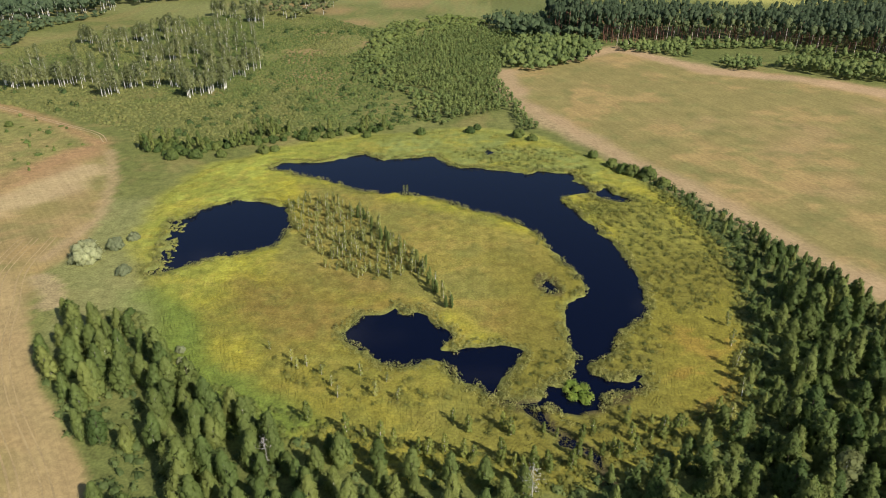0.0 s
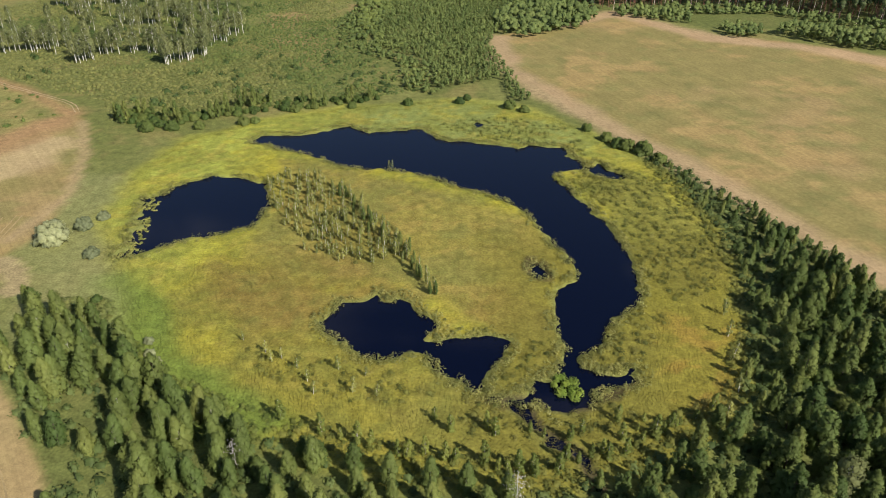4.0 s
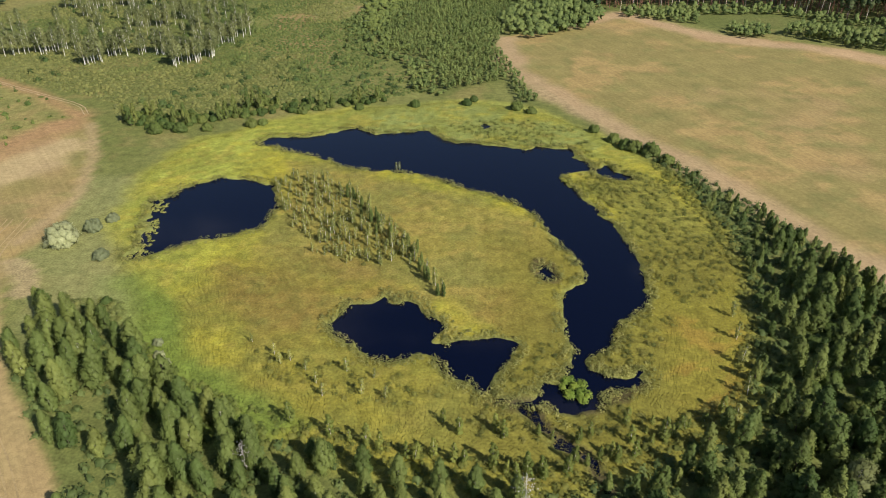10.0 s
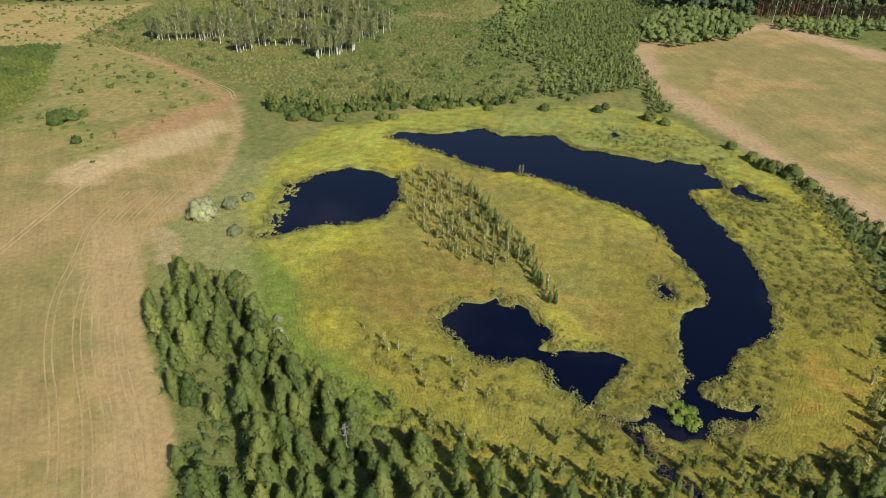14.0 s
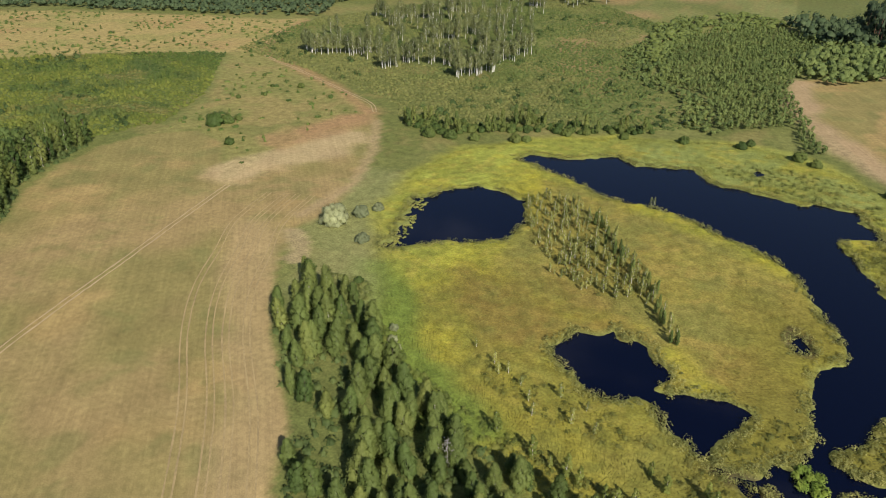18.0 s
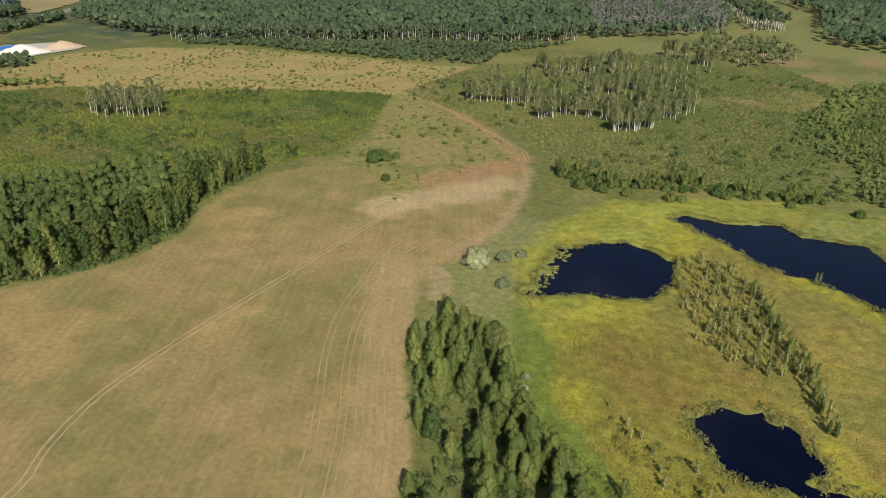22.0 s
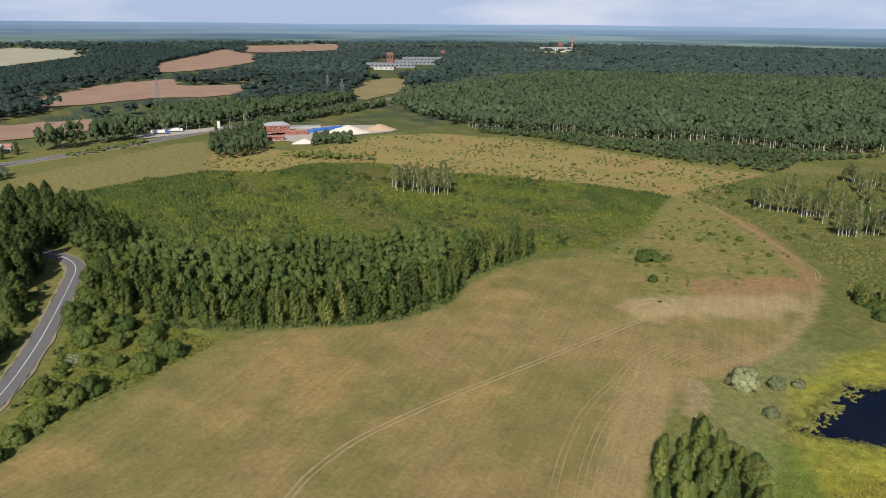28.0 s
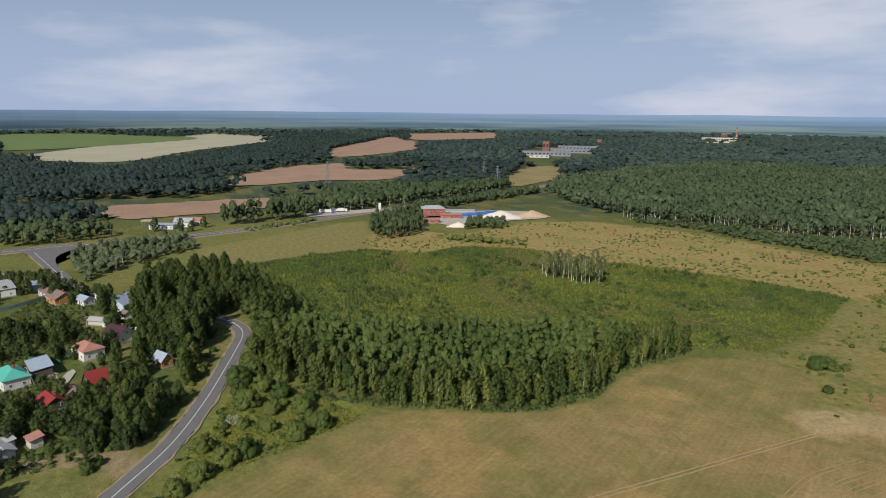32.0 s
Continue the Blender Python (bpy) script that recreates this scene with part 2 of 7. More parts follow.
def inside(p, outline):
    """Signed distance to an outline, positive inside, for points p (n, 2)."""
    p, o = np.asarray(p, float), np.asarray(outline, float)
    best, sign = np.full(len(p), 1e9), np.zeros(len(p), bool)
    for a, c in zip(o, np.roll(o, -1, 0)):
        e = c - a
        k = np.clip(((p - a) @ e) / max(e @ e, 1e-9), 0, 1)
        d = p - a - k[:, None] * e
        best = np.minimum(best, (d * d).sum(1))
        cross = (a[1] > p[:, 1]) != (c[1] > p[:, 1])
        sign ^= cross & (p[:, 0] < (c[0] - a[0]) * (p[:, 1] - a[1]) / (c[1] - a[1] + 1e-12) + a[0])
    return np.where(sign, 1, -1) * np.sqrt(best)


def near_line(p, line):
    p, o = np.asarray(p, float), np.asarray(line, float)
    best = np.full(len(p), 1e9)
    for a, c in zip(o[:-1], o[1:]):
        e = c - a
        k = np.clip(((p - a) @ e) / max(e @ e, 1e-9), 0, 1)
        d = p - a - k[:, None] * e
        best = np.minimum(best, (d * d).sum(1))
    return np.sqrt(best)


def smooth(v, a, c):
    u = np.clip((v - a) / (c - a), 0, 1)
    return u * u * (3 - 2 * u)


def strew(outline, gap, margin=0.0, thin=0.0, seed=0):
    """Places about gap apart inside an outline, unevenly; thin: share of them left out in patches."""
    o = np.asarray(outline, float)
    lo, hi = o.min(0), o.max(0)
    gx, gy = np.meshgrid(np.arange(lo[0], hi[0] + gap, gap), np.arange(lo[1], hi[1] + gap, gap))
    p = np.stack([gx.ravel(), gy.ravel()], 1)
    p = p + rng.uniform(-0.48, 0.48, p.shape) * gap
    keep = inside(p, o) > margin
    if thin:
        keep &= lumps(p, 22, 40 + seed) > 0.5 - 0.18 + 0.36 * (thin - 0.5) + rng.normal(0, 0.03, len(p))
    return p[keep]


def away(p, outlines, d=0.0):
    keep = np.ones(len(p), bool)
    for o in outlines:
        keep &= inside(p, o) < -d
    return p[keep]


def mesh_of(name, verts, faces, mat, smooth_faces=False, normals=None, colors=None, tones=None):
    me = bpy.data.meshes.new(name)
    me.from_pydata(np.asarray(verts, float).tolist(), [], np.asarray(faces).tolist() if isinstance(faces, np.ndarray) else faces)
    me.materials.append(mat)
    if smooth_faces or normals is not None:
        me.polygons.foreach_set("use_smooth", [True] * len(me.polygons))
    me.update()
    if normals is not None:
        me.normals_split_custom_set_from_vertices(np.asarray(normals).tolist())
    if colors is not None:
        me.attributes.new("Col", "FLOAT_COLOR", "POINT").data.foreach_set("color", np.c_[colors, np.ones(len(colors))].astype(np.float32).ravel())
    if tones is not None:
        me.attributes.new("Tone", "FLOAT", "POINT").data.foreach_set("value", np.asarray(tones, np.float32))
    return me


def leaves(centres, out, size, flat=0.6):
    """Leaf sprays: one pointed blade at each centre, facing roughly along out; with soft normals for the whole crown."""
    n = len(centres)
    out = out / (np.linalg.norm(out, axis=1, keepdims=True) + 1e-9)
    nrm = out * flat + rng.normal(0, 1, (n, 3)) * (1 - flat)
    nrm *= np.where((nrm * out).sum(1, keepdims=True) < 0, -1, 1)
    nrm /= np.linalg.norm(nrm, axis=1, keepdims=True) + 1e-9
    t = np.cross(nrm, rng.normal(0, 1, (n, 3)))
    t /= np.linalg.norm(t, axis=1, keepdims=True) + 1e-9
    s = np.cross(nrm, t)
    z = np.asarray(size).reshape(-1, 1) * rng.uniform(0.7, 1.3, (n, 1))
    w = rng.uniform(0.35, 0.62, (n, 1))
    v = np.stack([centres + t * z * 0.66, centres - t * z * 0.4 + s * z * w, centres - t * z * 0.4 - s * z * w], 1).reshape(-1, 3)
    soft = out * 0.78 + nrm * 0.22
    soft /= np.linalg.norm(soft, axis=1, keepdims=True) + 1e-9
    return v, np.arange(3 * n).reshape(n, 3), np.repeat(soft, 3, 0)


def sphere_points(n):
    d = rng.normal(0, 1, (n, 3))
    return d / np.linalg.norm(d, axis=1, keepdims=True)


GOLD = (1 + 5 ** 0.5) / 2
ICO = np.array([(-1, GOLD, 0), (1, GOLD, 0), (-1, -GOLD, 0), (1, -GOLD, 0), (0, -1, GOLD), (0, 1, GOLD), (0, -1, -GOLD), (0, 1, -GOLD), (GOLD, 0, -1), (GOLD, 0, 1), (-GOLD, 0, -1), (-GOLD, 0, 1)])
ICO = ICO / np.linalg.norm(ICO[0])
ICO_F = np.array([f for f in itertools.combinations(range(12), 3) if max(np.linalg.norm(ICO[f[i]] - ICO[f[i - 1]]) for i in range(3)) < 1.1])
ICO_F = np.array([f if np.dot(np.cross(ICO[f[1]] - ICO[f[0]], ICO[f[2]] - ICO[f[0]]), ICO[f[0]]) > 0 else f[::-1] for f in ICO_F])
FIVE = np.arange(5) * math.tau / 5
DOME = np.vstack([[(0, 0, 1)], np.c_[0.72 * np.cos(FIVE), 0.72 * np.sin(FIVE), np.full(5, 0.68)], np.c_[np.cos(FIVE + 0.6), np.sin(FIVE + 0.6), np.full(5, 0.02)]])
DOME_F = np.array([(0, 1 + i, 1 + (i + 1) % 5) for i in range(5)] + [(1 + i, 6 + i, 1 + (i + 1) % 5) for i in range(5)] + [(6 + i, 6 + (i + 1) % 5, 1 + (i + 1) % 5) for i in range(5)])


def unit(v):
    return v / (np.linalg.norm(v, axis=-1, keepdims=True) + 1e-9)


def lumpy(shape, shape_f, centres, sizes, wob=0.2):
    """One uneven lump at each centre: points, triangles and each point's own direction."""
    n, k = len(centres), len(shape)
    turn = rng.uniform(0, math.tau, n)
    c, q = np.cos(turn)[:, None], np.sin(turn)[:, None]
    d = np.stack([shape[None, :, 0] * c - shape[None, :, 1] * q, shape[None, :, 0] * q + shape[None, :, 1] * c, np.repeat(shape[None, :, 2], n, 0)], 2)
    v = centres[:, None] + d * sizes[:, None] * rng.uniform(1 - wob, 1 + wob, (n, k, 1))
    return v.reshape(-1, 3), (np.arange(n)[:, None, None] * k + shape_f[None]).reshape(-1, 3), d.reshape(-1, 3)


def clumps(places, heights, widths, per, size, low=0.15, base=0.0, up=0.8, flat=0.7, core=0.68):
    """Many low bushes at once: an uneven leafy body under per leaf sprays on each one's dome."""
    n = len(places)
    d = sphere_points(n * per)
    d[:, 2] = np.abs(d[:, 2]) * (1 + low) - low
    r = rng.uniform(0.76, 1.1, (n * per, 1))
    h, w = np.repeat(heights, per)[:, None], np.repeat(widths, per)[:, None]
    c = np.repeat(np.c_[places, np.full(n, base)], per, 0)
    c[:, :2] += d[:, :2] * r * w
    c[:, 2] += np.maximum(d[:, 2:] * r * h, 0.05)[:, 0]
    v, f, soft = leaves(c, d + np.array([0, 0, up]), np.full(n * per, size), flat)
    own = np.repeat(np.arange(n), per * 3)
    if core:
        cv, cf, cn = lumpy(DOME, DOME_F, np.c_[places, np.full(n, base)], np.c_[widths, widths, heights] * core)
        v, f, soft, own = np.vstack([v, cv]), np.vstack([f, cf + len(v)]), np.vstack([soft, unit(cn + np.array([0, 0, up * 0.6]) + rng.normal(0, 0.25, cn.shape))]), np.concatenate([own, np.repeat(np.arange(n), len(DOME))])
    return v, f, soft, rng.uniform(0, 1, n)[own], own


def blades(places, length, width, lean, rise):
    """Long grass blades lying over in one direction: a tapering blade at each place."""
    n = len(places)
    t = np.c_[np.cos(lean), np.sin(lean), rise]
    side = np.c_[-np.sin(lean), np.cos(lean), np.zeros(n)] * width[:, None]
    b = np.c_[places, np.full(n, 0.1)]
    v = np.stack([b - side, b + side, b + unit(t) * length[:, None]], 1).reshape(-1, 3)
    soft = unit(np.c_[-0.3 * np.cos(lean), -0.3 * np.sin(lean), np.ones(n)] + rng.normal(0, 0.14, (n, 3)))
    return v, np.arange(3 * n).reshape(n, 3), np.repeat(soft, 3, 0), np.repeat(rng.uniform(0, 1, n), 3), np.repeat(np.arange(n), 3)


def tube(path, radii, sides=6):
    """A tapering round limb along a path."""
    path = [Vector(p) for p in path]
    v, f = [], []
    for i, p in enumerate(path):
        a = (path[min(i + 1, len(path) - 1)] - path[max(i - 1, 0)]).normalized()
        x = a.orthogonal().normalized()
        y = a.cross(x)
        v += [p + (x * math.cos(k * math.tau / sides) + y * math.sin(k * math.tau / sides)) * radii[i] for k in range(sides)]
        if i:
            f += [((i - 1) * sides + k, (i - 1) * sides + (k + 1) % sides, i * sides + (k + 1) % sides, i * sides + k) for k in range(sides)]
    f.append(tuple(range((len(path) - 1) * sides, len(path) * sides)))
    return [tuple(p) for p in v], f


def joined(pieces):
    v, f, k = [], [], 0
    for pv, pf in pieces:
        v.extend([tuple(p) for p in pv])
        f.extend([tuple(int(i) + k for i in q) for q in pf])
        k += len(pv)
    return v, f


def tree_kind(name, height, radius, bare, lobes, sprays, spray, leaf, bark, trunk_r, taper=0.6, stems=1, cone=0.0, core=0.58, tall=0.54, lobe=0.42):
    """Trunk mesh and crown mesh of one kind of tree. bare: share of the height without leaves; cone: how pointed; core: leafy body of each clump."""
    wood, ties, centres, outs = [], [], [], []
    tips, sizes, axes = [], [], []
    for s in range(stems):
        lean = Vector((rng.normal(0, 0.04), rng.normal(0, 0.04), 0)) * height + (Vector((rng.normal(0, 0.7), rng.normal(0, 0.7), 0)) if stems > 1 else Vector())
        spine = [lean * (k / 5) ** 1.3 + Vector((rng.normal(0, 0.05), rng.normal(0, 0.05), height * 0.96 * k / 5 - (0.3 if k == 0 else 0))) for k in range(6)]
        foot = sum(len(w[0]) for w in wood)
        wood.append(tube(spine, [trunk_r * (1 - 0.17 * k) + 0.015 for k in range(6)]))
        if s:
            ties.append((foot, 0, 1))
        for i in range(lobes // stems):
            u = (i + rng.uniform(0.2, 0.8)) / (lobes // stems)
            z = height * (bare + (1 - bare) * u * 0.97)
            a = i * 2.4 + rng.uniform(-0.5, 0.5)
            full = max(1 - max((u - taper) / (1 - taper), 0) ** 1.8, 0.02) ** 0.62 * min(1, 0.6 + u * 2.5)
            reach = radius * (full * (1 - cone) + (1.02 - u) * cone) * rng.uniform(0.5, 0.95)
            k = min(max(z / (height * 0.96), 0), 1) * 5
            at = spine[min(int(k), 4)].lerp(spine[min(int(k) + 1, 5)], k - min(int(k), 4))
            tip = Vector((at.x + math.cos(a) * reach * 0.75, at.y + math.sin(a) * reach * 0.75, z + reach * 0.25))
            if i % 2 == 0:
                ring = foot + 6 * min(int(k), 5)
                ties.append((sum(len(w[0]) for w in wood), ring, ring + 1))
                wood.append(tube([at - Vector((0, 0, 0.35 * reach)), (at + tip) / 2, tip], [trunk_r * 0.3, trunk_r * 0.2, 0.015], 4))
            d = sphere_points(sprays)
            size = np.array([lobe, lobe, tall]) * radius * rng.uniform(0.7, 1.2) * (1.08 - 0.62 * u)
            centres.append(np.array(tip) + d * size * rng.uniform(0.58, 1.18, (sprays, 1)))
            axis_out = np.array([tip.x - at.x, tip.y - at.y, 0.25 * reach])
            axis_out = 0.8 * axis_out / (np.linalg.norm(axis_out) + 1e-6) + np.array([0, 0, 0.3 + 0.4 * u])
            outs.append(0.62 * d + axis_out)
            tips.append(tip), sizes.append(size), axes.append(axis_out)
    v, f, soft = leaves(np.concatenate(centres), np.concatenate(outs), np.full(sum(len(c) for c in centres), spray), 0.6)
    if core:
        cv, cf, cn = lumpy(ICO, ICO_F, np.array(tips), np.array(sizes) * core, 0.22)
        v, f, soft = np.vstack([v, cv]), np.vstack([f, cf + len(v)]), np.vstack([soft, unit(0.62 * cn + np.repeat(np.array(axes), 12, 0) + rng.normal(0, 0.25, cn.shape))])
    tv, tf = joined(wood)
    tf += ties
    return mesh_of(name + "_trunk", tv, tf, bark, True), mesh_of(name + "_crown", v, f, leaf, normals=soft)


def plant(kind, x, y, z=0.0, size=1.0, turn=None, label="", category="tree", group="", name="tree", squash=1.0):
    """A tree as a thing of its own: an empty at its foot with trunk and crown."""
    root = tagged(new(name), label, category, group)
    root.matrix_world = pose(x, y, z, rng.uniform(-2, 2), rng.uniform(-2, 2), rng.uniform(0, 360) if turn is None else turn) @ Matrix.Diagonal((size * squash, size * squash, size, 1))
    for part_name, me in zip(("trunk", "crown"), kind):
        new(part_name, me).parent = root
    return root


def stuff(name, vfn, mat, label, category, colors=None):
    return tagged(new(name, mesh_of(name, vfn[0], vfn[1], mat, normals=vfn[2], colors=None if colors is None else colors[vfn[4]], tones=vfn[3])), label, category, "", "stuff")


# ---------------- the plan ----------------
POND_A = [(-97.5, 195), (-91.2, 199), (-91.6, 204), (-86.6, 207), (-81.7, 212), (-74.4, 213), (-69.2, 211), (-62.8, 208), (-59.8, 201), (-57.3, 192),
          (-58.8, 186), (-58.6, 181), (-60.7, 178), (-67.5, 174), (-75.8, 170), (-83.2, 164), (-86.3, 161), (-91.2, 160), (-93.2, 163), (-89.5, 166),
          (-91.9, 172), (-94.8, 175), (-92.3, 177), (-95.6, 181), (-94.8, 185)]
B_NORTH = [(-77.6, 244), (-73.9, 250), (-62.3, 251), (-54.4, 254), (-49.5, 258), (-42.2, 261), (-36.1, 256), (-30.6, 256), (-19.9, 258), (-13.4, 261), (-9.8, 254),
           (-5.4, 249), (10.6, 247), (23, 242), (27.6, 246), (40, 244), (40.7, 237), (43.5, 232), (45.6, 226), (47.3, 225), (38.2, 223), (32.8, 219), (35, 213)]
B_EAST = [(38.5, 204), (41.2, 198), (42.8, 192), (45.8, 186), (47.5, 172), (48.8, 163), (47.7, 149), (45.5, 142.7), (43, 140.8), (37.3, 134.5),
          (35.8, 130), (32.3, 124.8), (29.3, 123.8), (28.4, 121), (29.2, 118), (32.1, 116.7), (28.2, 111.7), (24.4, 110), (20.3, 110), (21.5, 114.8)]
B_WEST = [(23.6, 119), (26.6, 125.8), (24.5, 129), (25.5, 142.5), (27.5, 150), (32.1, 154), (33.4, 158), (32.5, 162), (27.8, 175), (25.1, 181), (23, 190),
          (19.6, 196), (13.7, 202), (2, 209), (-5.6, 214), (-19.3, 221), (-35, 222), (-41.2, 224), (-46.9, 229), (-54.8, 234), (-65.8, 238), (-69.8, 242)]
POND_B = B_NORTH + B_EAST + B_WEST
INLET = [(44.5, 226), (47.9, 228), (49.5, 232), (51.8, 230), (51.3, 225), (54, 223), (57.8, 220), (53.8, 217), (48.3, 219), (46.5, 222)]
SWAMP = [(29, 119), (32.1, 116.7), (35.8, 117.1), (40, 119.4), (39.9, 115), (36.1, 112.5), (32.6, 112.8), (29.8, 110.5), (29, 107.5), (23.5, 103.7),
         (20.3, 105.3), (18.3, 107.9), (14.8, 107.5), (8.5, 107.8), (8.3, 109.1), (14.4, 109.5), (16.8, 110.5), (17.9, 114.1), (22.2, 115.5), (24.7, 111.7)]
POND_C = [(-31.3, 133.2), (-27.8, 138.7), (-27.5, 141.4), (-22.8, 142.6), (-18.5, 146.4), (-17.1, 142), (-14.8, 142), (-14.1, 144.4), (-9.8, 142.1),
          (-8.2, 137.8), (-5.1, 135.6), (-3.3, 132.9), (-5.6, 130.3), (-5.8, 127.5), (-2.9, 126.1), (-0.3, 128), (6.8, 128.7), (9.5, 130), (13.9, 127.3),
          (12.4, 124.2), (10.1, 120.7), (9.8, 117.8), (7, 114.1), (6.3, 110.6), (5.3, 110.1), (2.2, 113.9), (-0.9, 114.6), (-3.6, 120.5), (-6, 122.5),
          (-9.8, 122.8), (-10.9, 121), (-20.3, 121.3), (-24.1, 126.3), (-27.6, 128.3)]
HOLE = [(21.6, 161), (23.1, 161), (24.7, 158), (23.7, 155), (21.7, 154.5), (21.0, 158)]
PUDDLE = [(6.5, 267), (9, 269), (12, 268), (11, 264.5), (8, 264)]
DITCH = [(13.5, 107), (18.6, 99.5), (25.3, 92.6), (27, 86)]
WATERS = [POND_A, POND_B, INLET, SWAMP, POND_C, HOLE, PUDDLE]

FIELD_WEST = [(-60, -60), (-160, -30), (-181, -13), (-191, 6), (-208, 24.6), (-214, 40), (-219, 57), (-208, 82), (-204, 101), (-207, 125), (-223, 144),
              (-231, 166), (-233, 187), (-226, 205), (-211, 217), (-193, 210), (-173, 187), (-166, 178), (-165, 196), (-168, 215), (-164, 249), (-154, 268),
              (-144, 258), (-130, 227), (-120.7, 194), (-118.3, 172), (-121.3, 156), (-113.6, 139), (-102.7, 120.4), (-94, 109), (-82, 96), (-71.4, 84), (-66, 70), (-40, 40)]
FIELD_EAST = [(20.5, 409), (60, 440), (101, 481), (143, 420), (190, 408), (229, 378), (420, 260), (300, 20), (150, 60), (111.9, 152), (108, 165), (95.3, 196),
              (77.8, 233), (53.2, 275), (35.7, 319), (21.5, 332), (16, 370)]
BOG = [(-88.8, 152), (-102.7, 177), (-108.5, 212), (-101.6, 243), (-80.5, 265), (-46.2, 284), (1.1, 296), (30, 286), (50, 262), (64.3, 238), (73.8, 217),
       (77.6, 191), (75.2, 162), (70, 134), (58, 107), (39.6, 93), (18.6, 86), (-6, 88), (-32.3, 94.2), (-46.8, 102.8), (-64.7, 118.6), (-79.1, 134.6)]
RUST = [(-63, 157), (-52, 154), (-39, 150), (-29, 147), (-16, 148), (-3, 140), (6, 135), (-11, 129), (-27.7, 139), (-34.6, 126.4), (-46.2, 124.2), (-56.7, 138.9)]
LUSH = [(-98, 152), (-84, 154), (-70, 140), (-58, 120), (-46, 111), (-30, 100), (-40, 90), (-54, 101), (-74, 117), (-92, 137)]
FAR_MEADOW = [(-587, 130), (-545, 198), (-590, 279), (-568, 338), (-495, 388), (-434, 401), (-389, 421), (-332, 425), (-306, 440), (-290, 378), (-268, 340),
              (-285, 334), (-337, 312), (-382, 280), (-425, 234), (-474, 215), (-492, 171), (-470, 120), (-520, 100)]
SPUR = [(-226, 205), (-232, 235), (-240, 262), (-270, 300), (-290, 340), (-265, 345), (-226, 318), (-187, 296), (-152, 275), (-164, 249), (-168, 215), (-165, 180),
        (-173, 187), (-193, 210), (-211, 217)]
GRASS_FIELD = [(-485, -11), (-536, -15), (-575, 40), (-627, 104), (-630, 131), (-560, 118), (-503, 106), (-493, 65), (-476, 21)]
BIRCH_STAND = [(-250, 355), (-216, 357), (-185, 342), (-171, 355), (-143, 338), (-131, 368), (-123, 400), (-134, 434), (-156, 556), (-192, 590), (-205, 539),
               (-231, 498), (-251, 450), (-272, 416)]
WOOD_MID = [(-284, 5.5), (-248, 22), (-233, 36), (-221, 57), (-210, 82), (-206, 101), (-210, 125), (-228, 147), (-234, 166), (-240, 187), (-257, 195), (-276, 162),
            (-291, 126), (-302, 74), (-330, 42), (-371, 9), (-330, 12)]
WOOD_SOUTH = [(-95.2, 110.8), (-102.1, 125.3), (-102.7, 135.4), (-91.3, 137.6), (-74.9, 125.6), (-64.7, 112.4), (-57.9, 108.8), (-45, 103), (-32.7, 94),
              (-23, 91), (-10.8, 88), (6.9, 85), (18, 84), (22, 66), (-62, 52), (-68, 80), (-82.8, 96.1)]
WOOD_EAST = [(18.6, 84), (36.2, 92), (57, 106), (70.2, 134), (76.8, 162), (78.1, 187), (73, 222), (64.3, 238), (72.9, 239), (95, 195), (107.3, 164), (111.1, 150),
             (125, 105), (95, 60), (22, 64)]
NORTH_ROW = [(-138.5, 262), (-121.6, 252), (-99.3, 263), (-80.6, 274), (-55.3, 281), (-32.9, 294), (-36.3, 302), (-57.8, 293), (-88, 291), (-102.7, 273), (-136, 274)]
NORTH_MID = [(-50, 436), (-46, 377), (-17.8, 360), (-9, 307), (21, 330), (22.7, 298), (31.8, 293), (16.7, 390), (23.8, 430), (63, 438), (83.9, 472), (72, 521),
             (-5, 540), (-42, 496)]
PINES = [(20, 530), (62, 449), (84.6, 478), (107.7, 480), (149, 440), (209, 440), (241, 401), (340, 480), (330, 640), (200, 720), (20, 740)]
ROAD = [(-120, -64), (-160, -45), (-188, -31.7), (-214, -19), (-244, -9.5), (-273, -2.4), (-299, 3.4), (-318, 7), (-331, 6), (-342, 1.5), (-354, -8), (-370, -30), (-400, -62), (-434, -79.5),
        (-463, -91.8), (-503, -107), (-548, -124)]
HIGHWAY = [(-500, -400), (-535, -250), (-556, -147), (-568, -114), (-583, -37), (-612, 25), (-646, 82), (-690, 150), (-750, 240), (-840, 380), (-960, 560)]
TRACK = [(-100, -60), (-117.9, -6.9), (-126.2, 29), (-135.5, 42.7), (-142.9, 57.5), (-147.4, 76), (-151, 97), (-154, 120), (-158, 147), (-162, 177), (-166, 213), (-162, 249),
         (-155, 271), (-164, 282), (-187, 295), (-228, 318), (-269, 341), (-291, 378), (-300, 432)]
VILLAGE_LAWNS = [[(-389, -112), (-376, -81), (-350, -76), (-348, -88), (-358, -104)], [(-352, -66), (-358, -60), (-344, -52), (-328, -57)]]
WATER_Z = -0.30


def axis(lo, fine_lo, fine_hi, hi, mid=2.0, far_lo=-5200, far_hi=5200):
    a = list(np.arange(lo, fine_lo, mid)) + list(np.arange(fine_lo, fine_hi, 1.0)) + list(np.arange(fine_hi, hi + 0.1, mid))
    s, v = mid, lo
    while v > far_lo:
        s *= 1.18
        v -= s
        a.insert(0, v)
    s, v = mid, a[-1]
    while v < far_hi:
        s *= 1.18
        v += s
        a.append(v)
    return np.array(a)


